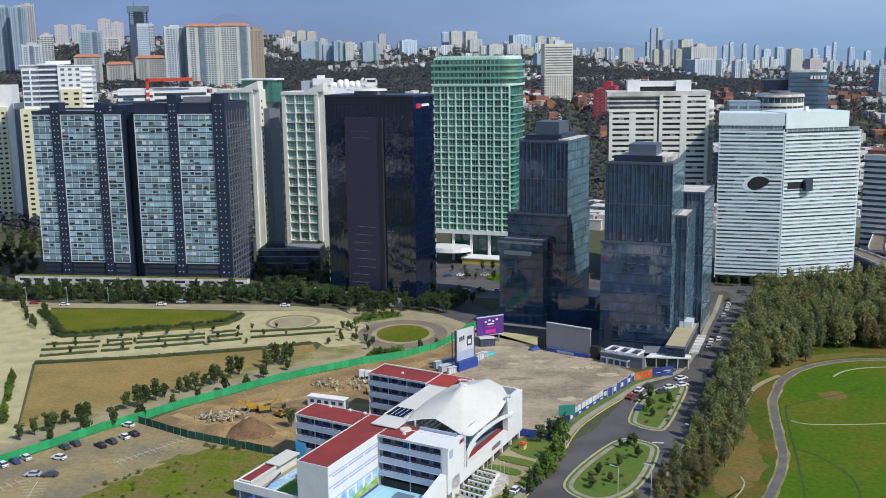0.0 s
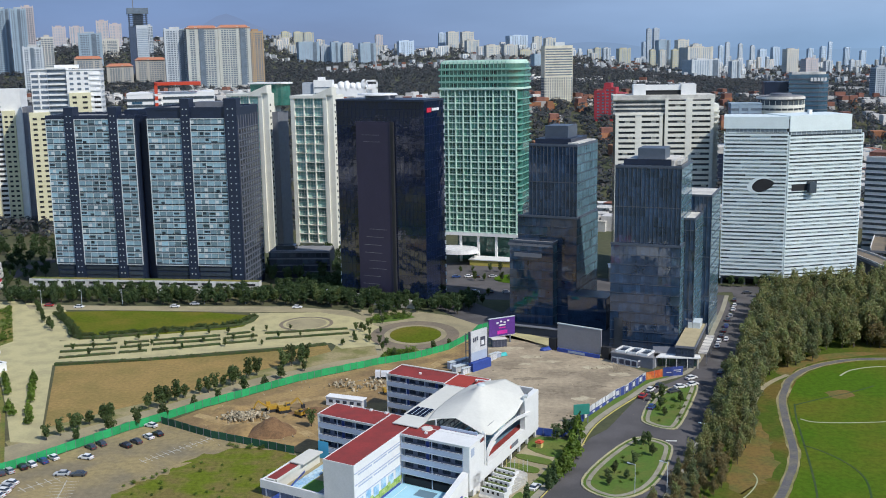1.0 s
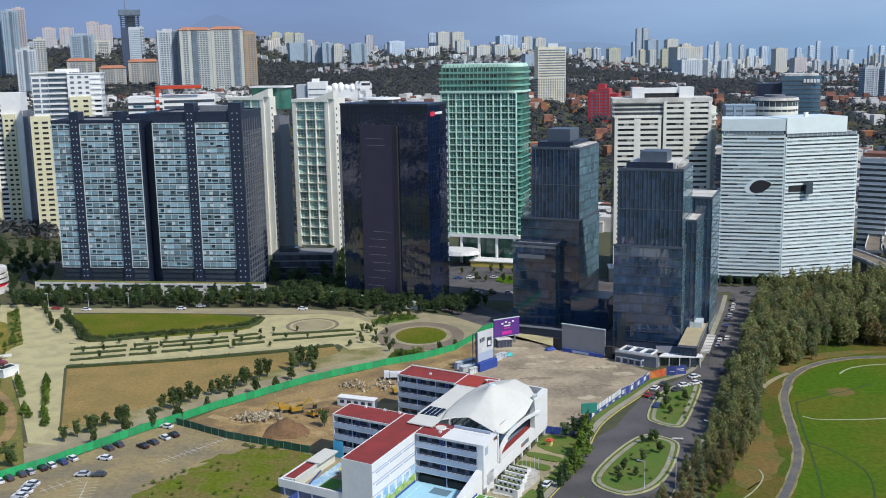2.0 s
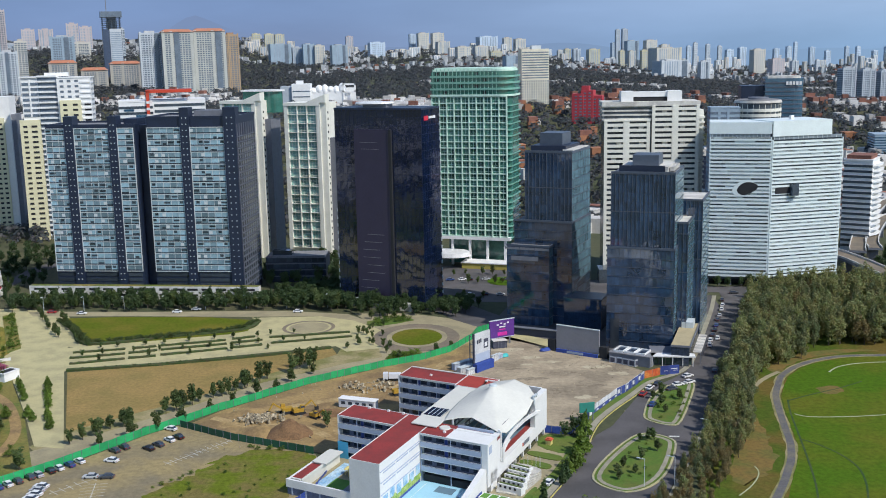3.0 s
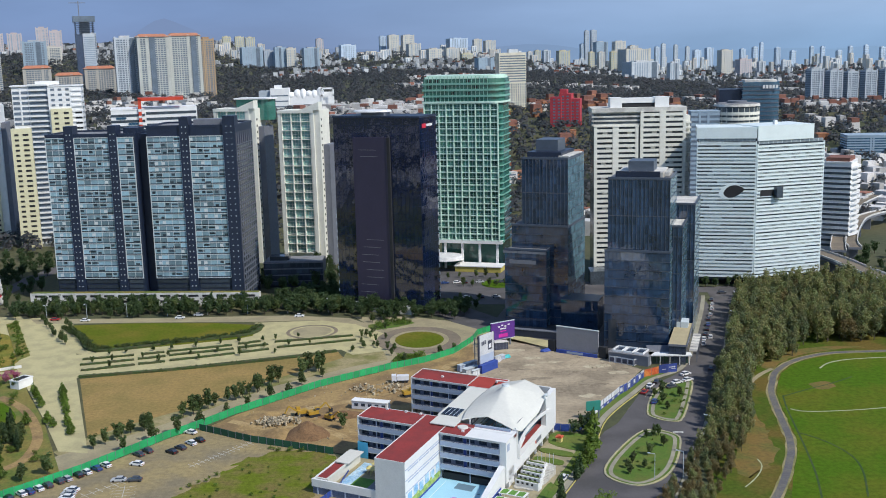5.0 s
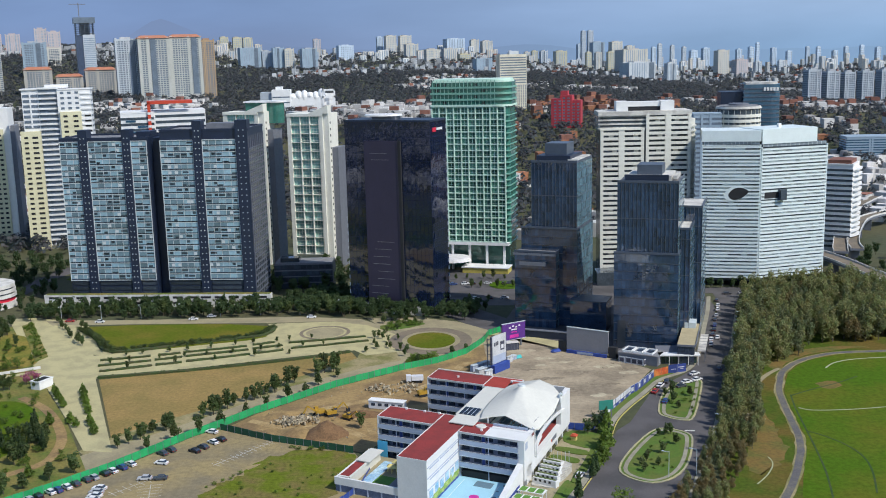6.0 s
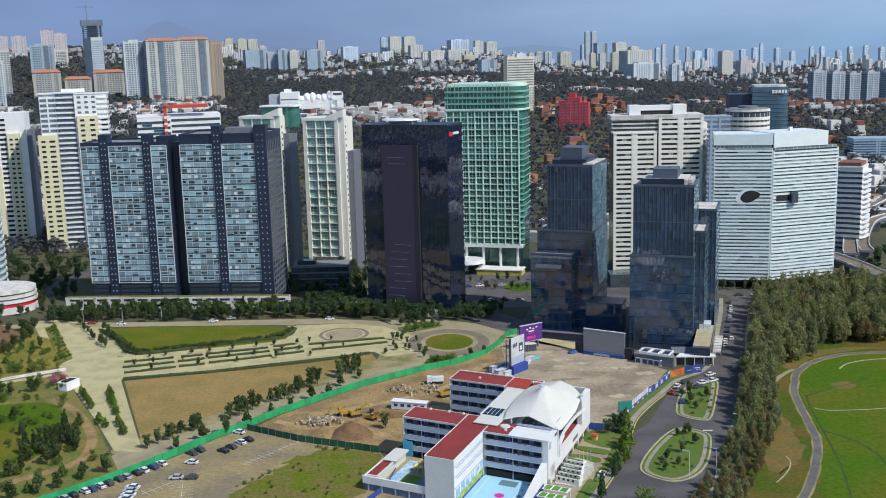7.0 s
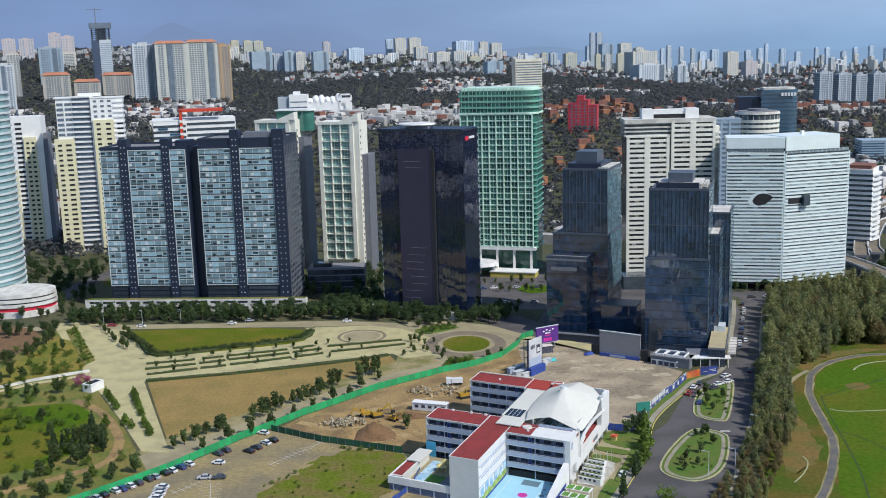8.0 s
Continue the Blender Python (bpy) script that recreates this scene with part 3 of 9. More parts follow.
def glass_block(t, x0, x1, y0, y1, z0, z1, fins=True, roof=M_ROOFGREY):
    """A glazed volume: core, panes on the front and the right side, fins, floor lines, roof."""
    w, d, h = x1 - x0, y1 - y0, z1 - z0
    b = part("volume", boxes((x0, x1, y0 + 0.1, y1, z0, z1)), M_NAVY, t)
    nz = max(2, round(h / 3.8))
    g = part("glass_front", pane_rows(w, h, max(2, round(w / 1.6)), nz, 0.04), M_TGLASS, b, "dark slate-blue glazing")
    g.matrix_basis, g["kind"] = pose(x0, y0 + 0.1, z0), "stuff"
    g = part("glass_side", pane_rows(d, h, max(2, round(d / 1.6)), nz, 0.04), M_TSIDE, b, "side glazing painted paler teal for the lit face")
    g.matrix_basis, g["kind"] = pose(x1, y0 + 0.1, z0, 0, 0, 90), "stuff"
    if fins:
        n = round(w / 1.6)
        rep("fin", boxes((-0.06, 0.06, y0 - 0.2, y0, z0, z1)), M_FIN, b, [(x0 + k * w / n, 0, 0) for k in range(n + 1)])
    rep("floor_line", boxes((x1 + 0.08, x1 + 0.2, y0 + 0.1, y1, -0.25, 0)), M_FIN, b, [(0, 0, z0 + k * h / nz) for k in range(nz + 1)])
    rep("floor_line", boxes((x0, x1, y0 - 0.12, y0, -0.3 if fins else -0.16, 0)), M_FIN, b, [(0, 0, z0 + k * h / nz) for k in range(0, nz + 1, 4 if fins else 1)])
    part("roof", boxes((x0 + 0.5, x1 - 0.5, y0 + 0.6, y1 - 0.5, z1 - 0.6, z1 + 0.03)), roof, b)
    part("parapet", boxes((x0 - 0.1, x1 + 0.1, y0 - 0.2, y0 + 0.3, z1, z1 + 0.8), (x1 - 0.3, x1 + 0.1, y0 + 0.3, y1, z1, z1 + 0.8)), M_FIN, b)
    return b


t = thing("office_tower", 31.5, 422.9, 0, -26, "dark blue glass office tower with stepped volumes", "tower", "dark glass office towers")
glass_block(t, 0, 20.7, 0, 27, 44, 73.4)
glass_block(t, -4.5, 21.2, -1.5, 27, 0, 44, False)
glass_block(t, -6.0, 13, -7, 10, 0, 34, False)
part("plant_room", boxes((4, 14, 8, 20, 73.4, 81)), M_FIN, t)
part("plant_screen", boxes((1.5, 17, 3, 24, 73.4, 76)), M_NAVY, t)
part("roof_ledge", boxes((16, 20.6, 2, 25, 73.5, 74.6)), M_ROOFPALE, t)
part("sign_bar", boxes((-3, 9, -9.5, -9.2, 28.5, 30.2)), M_LATTICE, t, "unlit grey sign bars")
rep("terrace_rail", boxes((0, 6.4, -0.1, 0.1, 0, 1.0)), M_LATTICE, t, [(-6 + 6.6 * k, -8.9, 33) for k in range(3)])
t = thing("office_tower", 59.4, 377.3, 0, -22, "dark glass office tower with low side wings", "tower", "dark glass office towers")
glass_block(t, 0, 24.2, 0, 25, 40, 69.0)
glass_block(t, -1.2, 24.6, -0.8, 25, 0, 40, False)
glass_block(t, 18, 28.4, 8, 29, 0, 49, roof=M_ROOFPALE)
glass_block(t, 12, 31.5, 29.2, 56, 0, 55, roof=M_ROOFPALE)
part("plant_room", boxes((7, 17, 6, 17, 69, 75.5)), M_FIN, t)
part("plant_screen", boxes((3, 21, 2.5, 22, 69, 71.5)), M_ROOFPALE, t, "pale rooftop screen")
part("plant_screen_inner", boxes((2.6, 20, 2.0, 2.4, 69, 71.9)), M_NAVY, t)
part("door_recess", boxes((0.4, 3.8, -1.0, -0.9, 0, 12)), M_GREYGLASS, t, "tall dark entrance recess")
rep("rooftop_unit", boxes((0, 1.6, 0, 2.2, 0, 1.4)), M_ROOFPALE, t, [(21.5, 5 + 3.4 * k, 69.8) for k in range(5)])

# white louvred building
M_SLAT = mat("white_louvre", (0.72, 0.80, 0.80), 0.45, var=0.05, scale=0.2, fine=2.0)
M_WBODY = mat("louvre_shadow_glass", (0.07, 0.09, 0.11), 0.2, var=0.3, scale=0.2, fine=1.0, ior=1.6)
t = thing("office_building", 155.7, 474.0, 0, 0, "white office block clad in horizontal louvres, folded in the middle", "building")


def louvre_wing(t, turn, x0, x1, top, crown, n=38):
    """One wing in its own turned frame, x along the face from the fold."""
    wing = part("wall", boxes((min(x0, x1) + 0.7, max(x0, x1) - 0.7, 1.2, 22, 3, top + 1.0)), M_WBODY, t)
    wing.matrix_basis = pose(0, 0, 0, 0, 0, turn)
    a, b = min(x0, x1), max(x0, x1)
    sp = (top - 4.5) / n
    rep("louvre", boxes((a, b, 0.0, 1.15, 0, sp * 0.52)), M_SLAT, wing, [(0, 0, 4.5 + k * sp) for k in range(n)])
    rep("thin_louvre", boxes((a, b, 0.35, 1.1, 0, sp * 0.12)), M_SLAT, wing, [(0, 0, 4.5 + k * sp + sp * 0.68) for k in range(n) if (k * 7 + int(top)) % 5 > 1])
    for wd in (3.2, 6.0, 9.5):
        rep("lit_blind", boxes((0, wd, 0.95, 1.15, 0, sp * 0.46)), M_FRAME, wing, [(random.uniform(a + 1, b - wd - 1), 0, 4.5 + random.randrange(n) * sp + sp * 0.53) for _ in range(15)], "pale lowered blind")
    part("corner_post", boxes((a - 0.15, a + 0.35, 0.2, 1.2, 3, top)), M_SLAT, wing)
    part("corner_post", boxes((b - 0.35, b + 0.15, 0.2, 1.2, 3, top)), M_SLAT, wing)
    part("top_window", boxes((a + 0.6, b - 0.6, 0.7, 1.1, top, top + 1.5)), M_LOUNGE, wing)
    rep("top_mullion", boxes((-0.1, 0.1, 0.55, 0.7, 0, 1.5)), M_FRAME, wing, [(a + 1 + k * (b - a - 2) / 14, 0, top) for k in range(15)])
    part("top_band", boxes((crown[0], crown[1], 0.2, 21, top + 1.5, crown[2])), M_SLAT, wing, "plain white parapet band")
    rep("column", boxes((-0.4, 0.4, -0.4, 0.4, 0, 4.5)), M_LATTICE, wing, [(a + 1 + (b - a - 2) * k / 5, 2, 0) for k in range(6)])
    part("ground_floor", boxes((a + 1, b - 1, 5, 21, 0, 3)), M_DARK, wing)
    return wing


left = louvre_wing(t, -16.1, -0.3, -28.8, 73.0, (-29.2, -0.3, 80.0))
right = louvre_wing(t, 13.2, 0.5, 39.2, 71.6, (0.5, 32.6, 80.4))
part("joint", prism([(-0.3, 1.0), (0.5, 1.0), (4, 20), (-4, 20)], 3, 79), M_DARK, t)
leaf = []
for k in range(32):
    a = 2 * math.pi * k / 32
    ex = 5.0 * math.cos(a)
    leaf.append((ex, 3.0 * math.sin(a) * abs(math.sin(a)) ** 0.35 * (1.0 - 0.05 * ex) + 0.2 * ex))
for nm, m, sx, dx, yy, lab in (("leaf_opening", M_DARK, 1.0, 0.0, -0.06, "leaf-shaped dark opening"), ("opening_rim", M_SLAT, 1.22, -1.2, -0.03, "pale leaf-shaped rim")):
    bm = bmesh.new()
    add_prism(bm, [(q[0] * sx + dx, q[1] * sx) for q in leaf], 0, 0.05)
    ob = part(nm, bm, m, left, lab)
    ob.matrix_basis = pose(-10.6, yy, 48.3, 90, 0, 0)
part("box_balcony", boxes((10.5, 14, -2.4, 0, 44.5, 50)), M_GREYGLASS, right, "glazed box balcony")
# dark strip painted on the louvres as the box balcony's shadow
part("box_opening", boxes((2.5, 10.5, -0.07, 0, 45.5, 48.5)), M_DARK, right)
part("water_tank", boxes((15, 16.6, 8, 9.6, 80.4, 82.4)), M_WHITE, right)

# cream cellular block behind
t = thing("apartment_block", 80.6, 503.0, 0, -6, "large cream apartment block with rows of wide balconies", "building")
part("wall", boxes((0, 47, 1.6, 20, 0, 86.5)), M_WBODY, t)
fh = 2.6
for x0, x1, n in ((0.0, 11.0, 30), (11.0, 22.6, 30), (23.6, 35.0, 33), (35.0, 46.8, 33)):
    for xx in (x0, x1 - 1.5):
        part("pier", boxes((xx, xx + 1.5, 0, 1.8, 0, 2 + n * fh)), M_CREAM, t)
    rep("balcony", boxes((x0 + 1.5, x1 - 1.5, 0.25, 1.6, 0, fh * 0.5), (x0 + 1.5, x1 - 1.5, 0.1, 0.25, 0, fh * 0.58)), M_CREAM, t, [(0, 0, 2 + k * fh) for k in range(n)])
    rep("window", boxes((x0 + 2.0, x1 - 2.0, 1.45, 1.6, fh * 0.5, fh * 0.92)), M_GREYGLASS, t, [(0, 0, 2 + k * fh) for k in range(n)])
    rep("lowered_blind", boxes((-1.2, 1.2, 1.4, 1.45, 0, fh * 0.36)), M_ROOFPALE, t, [(random.uniform(x0 + 3.2, x1 - 3.2), 0, 2 + k * fh + fh * 0.56) for k in range(1, n, 3)])
part("cornice", boxes((-0.3, 22.8, -0.2, 1.8, 80, 80.8)), M_CREAM, t)
part("upper_storey", boxes((-0.9, 23.6, 2.2, 19, 80, 87.4)), M_LOUNGE, t, "set-back glazed upper storeys")
rep("floor_band", boxes((-1.1, 23.6, 1.2, 2.2, 0, 0.8)), M_ROOFPALE, t, [(0, 0, 80.6 + 2.1 * k) for k in range(4)])
part("roof", boxes((-1.2, 47.2, 0.4, 20.5, 87.4, 89.6)), M_ROOFPALE, t, "pale grey roof band")
for d in ((8.6, 14.6, 4, 13, 89.6, 94.6), (31.5, 38.6, 4, 13, 89.6, 94.6), (14.6, 31.5, 5, 13, 91.8, 94.2)):
    part("penthouse", boxes(d), M_WHITE, t)
part("penthouse_slot", boxes((14.6, 31.5, 5.4, 13, 89.6, 91.8)), M_DARK, t)
part("side_slab", boxes((47.0, 49.6, 4, 20, 0, 85)), M_CREAM, t)
rep("side_balcony", boxes((46.9, 49.9, 2.4, 4.0, 0, 1.0)), M_CREAM, t, [(0, 0, 3 + fh * k) for k in range(31)])
part("podium", boxes((-3, 46, -12, -0.4, 0, 7)), M_WBODY, t)
t = thing("office_building", 193.1, 780, 0, 0, "dark blue glass block with a pale flat roof", "building")
part("wall", boxes((0, 30.0, 0, 28, 0, 33.2)), M_NAVY, t)
part("roof", boxes((-0.4, 30.4, -0.4, 28, 33.2, 38.2)), M_ROOFPALE, t, "pale roof storey")
rep("floor_line", boxes((0, 30.0, -0.2, 0, 0, 0.35)), M_FIN, t, [(0, 0, 4 + 3.6 * k) for k in range(9)])
t = thing("office_building", -92.5, 514.0, 0, -4, "low dark glass block among trees", "building")
part("wall", boxes((0, 31, 0, 15, 0, 13.5)), M_NAVY, t)
rep("floor_line", boxes((-0.2, 31.2, -0.35, 0, 0, 0.5)), M_LATTICE, t, [(0, 0, 3.0 + 3.3 * k) for k in range(4)])
rep("window", boxes((-1.4, 1.4, -0.12, 0, 0, 2.2)), M_GREYGLASS, t, [(2.2 + 3.3 * i, 0, 0.8 + 3.3 * k) for i in range(9) for k in range(4)])
part("roof", boxes((0.5, 30.5, 0.5, 14.5, 13.5, 13.8)), M_ROOFGREY, t)
part("roof_terrace", boxes((3, 13, 3, 9, 13.8, 16)), M_GREYGLASS, t)


# ---- trees ----
def leaf_mesh(name, lobes, count, size, m, up=0.6):
    """A crown of small leaf clumps: random tilted leaves scattered through a few lobes."""
    verts, faces = [], []
    tot = sum(l[3] * l[4] * l[5] for l in lobes)
    for cx, cy, cz, rx, ry, rz in lobes:
        for _ in range(max(8, int(count * rx * ry * rz / tot))):
            u = Vector((random.gauss(0, 1), random.gauss(0, 1), random.gauss(0, 1))).normalized() * random.uniform(0.2, 1.0) ** 0.5
            c = Vector((cx + u.x * rx, cy + u.y * ry, cz + u.z * rz))
            face = (u * 0.9 + Vector((random.gauss(0, 0.6), random.gauss(0, 0.6), random.gauss(0.25, 0.6)))).normalized()
            a = (face.orthogonal().normalized() + face.cross(face.orthogonal()).normalized() * random.uniform(-2, 2) + Vector((0, 0, up * 0.5))).normalized()
            b = face.cross(a).normalized()
            s = size * random.uniform(0.6, 1.3)
            i = len(verts)
            verts += [c - a * s, c + b * s * 0.6, c + a * s, c - b * s * 0.6]
            faces.append((i, i + 1, i + 2, i + 3))
    me = bpy.data.meshes.new(name)
    me.from_pydata(verts, [], faces)
    me.materials.append(m)
    return me


def trunk_mesh(h, r, limbs, reach):
    bm = bmesh.new()

    def limb(p, q, r0, r1):
        d = (q - p).normalized()
        s = d.orthogonal().normalized()
        t = d.cross(s)
        rings = []
        for c, rr in ((p, r0), (q, r1)):
            rings.append([bm.verts.new(c + (s * math.cos(k * 1.2566) + t * math.sin(k * 1.2566)) * rr) for k in range(5)])
        for k in range(5):
            bm.faces.new((rings[0][k], rings[0][(k + 1) % 5], rings[1][(k + 1) % 5], rings[1][k]))
        bm.faces.new(rings[1])
    limb(Vector((0, 0, -0.2)), Vector((0, 0, h * 0.5)), r, r * 0.7)
    limb(Vector((0, 0, h * 0.5)), Vector((r, 0, h * 0.85)), r * 0.7, r * 0.25)
    for k in range(limbs):
        a = k * 2.4 + random.uniform(-0.4, 0.4)
        z = h * random.uniform(0.3, 0.6)
        limb(Vector((0, 0, z)), Vector((math.cos(a) * reach, math.sin(a) * reach, z + h * 0.22)), r * 0.45, r * 0.15)
    me = bpy.data.meshes.new("trunk")
    bm.to_mesh(me)
    bm.free()
    return me


def leafmat(name, color, second, through_light=0.5):
    """Leaves that let some light through."""
    m = mat(name, color, 0.6, var=0.2, scale=0.35, fine=2.5, second=second, rand=0.3)
    nt = m.node_tree
    p = nt.nodes["Principled BSDF"]
    tr = nt.nodes.new("ShaderNodeBsdfTranslucent")
    mx = nt.nodes.new("ShaderNodeMixShader")
    mx.inputs[0].default_value = through_light
    nt.links.new(p.inputs["Base Color"].links[0].from_socket, tr.inputs["Color"])
    nt.links.new(p.outputs[0], mx.inputs[1])
    nt.links.new(tr.outputs[0], mx.inputs[2])
    nt.links.new(mx.outputs[0], nt.nodes["Material Output"].inputs["Surface"])
    return m


M_BARK = mat("bark", (0.09, 0.07, 0.05), 0.95, var=0.2, scale=2, fine=12)
M_LEAF = leafmat("street_leaf", (0.085, 0.135, 0.040), (0.115, 0.145, 0.045))
M_LEAF2 = leafmat("bright_leaf", (0.15, 0.225, 0.03), (0.11, 0.18, 0.025))
M_LEAF3 = leafmat("grove_leaf", (0.32, 0.37, 0.135), (0.39, 0.35, 0.14))
M_LEAF5 = leafmat("deep_grove_leaf", (0.21, 0.265, 0.115), (0.265, 0.262, 0.115))
M_LEAF6 = leafmat("brown_grove_leaf", (0.34, 0.25, 0.10), (0.27, 0.26, 0.11))
M_LEAF4 = leafmat("dark_leaf", (0.05, 0.09, 0.032), (0.07, 0.108, 0.036))


def kit(n, maker):
    return [maker(k) for k in range(n)]


def round_crown(h, r, m):
    def make(k):
        lobes = [(0, 0, h * 0.55, r * 0.62, r * 0.62, h * 0.36)]
        for j in range(7):
            a = j * 1.05 + random.uniform(0, 0.8)
            q = random.uniform(0.35, 0.75) * r
            lobes.append((math.cos(a) * q, math.sin(a) * q, h * random.uniform(0.3, 0.9), r * random.uniform(0.25, 0.5), r * random.uniform(0.25, 0.48), h * random.uniform(0.08, 0.17)))
        return trunk_mesh(h, 0.022 * h, 4, r * 0.5), leaf_mesh("crown", lobes, 640, 0.052 * h, m)
    return make


def cone_crown(h, r, m):
    def make(k):
        lobes = []
        for j in range(7):
            f = j / 6
            w = r * (1.0 - 0.78 * f)
            lobes.append((random.uniform(-0.1, 0.1) * r, random.uniform(-0.1, 0.1) * r, h * (0.24 + 0.68 * f), w, w, h * 0.12))
        return trunk_mesh(h, 0.018 * h, 2, r * 0.4), leaf_mesh("crown", lobes, 420, 0.07 * h, m)
    return make


def grove_crown(h, r, m):
    def make(k):
        lobes = []
        for j in range(8):
            f = j / 7
            w = r * (0.6 + 0.5 * math.sin(math.pi * f)) * random.uniform(0.7, 1.1) * (1 - 0.4 * f)
            lobes.append((random.uniform(-0.45, 0.45) * r, random.uniform(-0.45, 0.45) * r, h * (0.22 + 0.72 * f), w, w, h * 0.13))
        return trunk_mesh(h, 0.016 * h, 4, r * 0.5), leaf_mesh("crown", lobes, 1150, 0.030 * h, m, 1.0)
    return make


K_STREET = kit(4, round_crown(7.0, 2.15, M_LEAF))
K_BELT = kit(4, round_crown(8.0, 3.0, M_LEAF4))
K_PLAZA = kit(3, cone_crown(5.0, 1.9, M_LEAF2))
K_GROVE = kit(6, grove_crown(16.0, 3.5, M_LEAF3))
K_GROVED = kit(3, grove_crown(15.0, 3.3, M_LEAF5))
K_GROVEB = kit(3, grove_crown(12.0, 3.2, M_LEAF6))
K_CYPRESS = kit(2, cone_crown(8.0, 1.3, M_LEAF4))
K_BUSH = kit(3, round_crown(2.2, 1.6, M_LEAF2))
K_BUSHD = kit(3, round_crown(2.2, 1.7, M_LEAF))


def tree(kind, x, y, s, label, group, name="tree", z=0.0):
    tm, cm = random.choice(kind)
    e = thing(name, x, y, z, random.uniform(0, 360), label, "bush" if name == "bush" else "tree", group)
    e.scale = (s, s, s * random.uniform(0.9, 1.12))
    link("trunk", tm, M_BARK, e)
    link("crown", cm, None, e)


def thicket(name, places, label):
    """Uncountable trees joined into one object: (kit, x, y, size) each."""
    cos, fas, mats, base, slots = [], [], [], 0, [M_BARK]
    for kind, x, y, s in places:
        a, k = random.uniform(0, 6.28), random.uniform(0.9, 1.15)
        c, d = math.cos(a) * s, math.sin(a) * s
        for me in random.choice(kind):
            co = np.empty(len(me.vertices) * 3)
            me.vertices.foreach_get("co", co)
            co = co.reshape(-1, 3)
            cos.append(np.stack((co[:, 0] * c - co[:, 1] * d + x, co[:, 0] * d + co[:, 1] * c + y, co[:, 2] * s * k), 1))
            m = me.materials[0] if me.materials else M_BARK
            if m not in slots:
                slots.append(m)
            for p in me.polygons:
                fas.append([v + base for v in p.vertices])
            mats += [slots.index(m)] * len(me.polygons)
            base += len(co)
    me = bpy.data.meshes.new(name)
    me.from_pydata(np.concatenate(cos), [], fas)
    for m in slots:
        me.materials.append(m)
    me.polygons.foreach_set("material_index", mats)
    tagged(link(name, me, None), label, "trees", kind="stuff")


def along(line, gap, jit=0.5):
    """Places along a line at even gaps, a little out of true."""
    out = []
    for a, b in zip(line, line[1:]):
        a, b = Vector(a), Vector(b)
        n = max(1, int((b - a).length / gap))
        out += [(a + (b - a) * (k + random.uniform(-0.15, 0.15)) / n + Vector((random.uniform(-jit, jit), random.uniform(-jit, jit)))) for k in range(n)]
    return out


def inside(p, poly):
    c = False
    for (x0, y0), (x1, y1) in zip(poly, poly[1:] + poly[:1]):
        if (y0 > p[1]) != (y1 > p[1]) and p[0] < (x1 - x0) * (p[1] - y0) / (y1 - y0) + x0:
            c = not c
    return c


def scatter(poly, gap):
    xs, ys = [p[0] for p in poly], [p[1] for p in poly]
    out, y = [], min(ys)
    while y < max(ys):
        x = min(xs)
        while x < max(xs):
            q = (x + random.uniform(-0.45, 0.45) * gap, y + random.uniform(-0.45, 0.45) * gap)
            if inside(q, poly):
                out.append(q)
            x += gap
        y += gap * 0.9
    return out


# promenade rows
for q in along([(-160.8, 349.5), (-150.5, 327.5)], 4.2, 0.3) + along([(-147.0, 318.0), (-141.0, 307.5)], 4.0, 0.3):
    tree(K_PLAZA, q[0], q[1], random.uniform(0.72, 0.9), "young green tree in a paved promenade row", "promenade trees")
for q in along([(-150.2, 348.5), (-140.5, 319.5)], 4.0, 0.3) + along([(-139.0, 314.5), (-133.0, 298.5)], 4.0, 0.3):
    tree(K_PLAZA, q[0], q[1], random.uniform(0.72, 0.9), "young green tree in a paved promenade row", "promenade trees")
for q in along([(-176, 447), (-154, 402)], 3.4, 1.0) + along([(-190, 458), (-166, 410)], 5.0, 0.8):
    tree(K_STREET, q[0], q[1], random.uniform(0.45, 0.75), "small leafy tree beside the promenade", "park edge trees")
# street along the field
for q in along([(-124, 289.5), (-112, 304), (-95, 320), (-72, 348), (-52, 367)], 3.5, 1.2):
    if noise.noise(Vector((q[0] * 0.11, 3, 0))) < -0.3:
        continue
    tree(K_STREET, q[0], q[1], random.uniform(0.7, 1.15), "round street tree on the field's edge", "street trees")
for q in along([(-114, 284), (-93, 307), (-73, 329), (-56, 351), (-46, 362)], 8.0, 1.5):
    tree(K_STREET, q[0], q[1], random.uniform(0.6, 1.0), "round street tree beside the green fence", "street trees")
for q in along([(-180, 232), (-150, 255), (-126, 274)], 7.0, 2.0):
    tree(K_STREET, q[0], q[1], random.uniform(0.75, 1.2), "round street tree beside the car park", "street trees")
# terraces and roundabout
for q in along([(-146, 396), (-110, 404), (-60, 412)], 8.0, 1.0) + along([(-150, 385), (-100, 394), (-52, 402)], 9.0, 1.0) + along([(-140, 378), (-60, 392)], 14, 1.0):
    tree(K_STREET, q[0], q[1], random.uniform(0.32, 0.5), "thin young tree on the terraces", "terrace trees")
for q in scatter([(-44, 412), (-30, 420), (-26, 385), (-44, 382), (-48, 396)], 6.5):
    tree(K_STREET, q[0], q[1], random.uniform(0.4, 0.6), "thin young tree on the terraces", "terrace trees")
for q in ((-28.5, 378), (-30, 386), (-23.5, 369), (-9, 377.5), (-3, 381), (-36, 432), (-31, 433), (-26, 434), (-22, 431)):
    tree(K_STREET, q[0], q[1], random.uniform(0.5, 0.7), "small tree beside the roundabout", "roundabout trees")
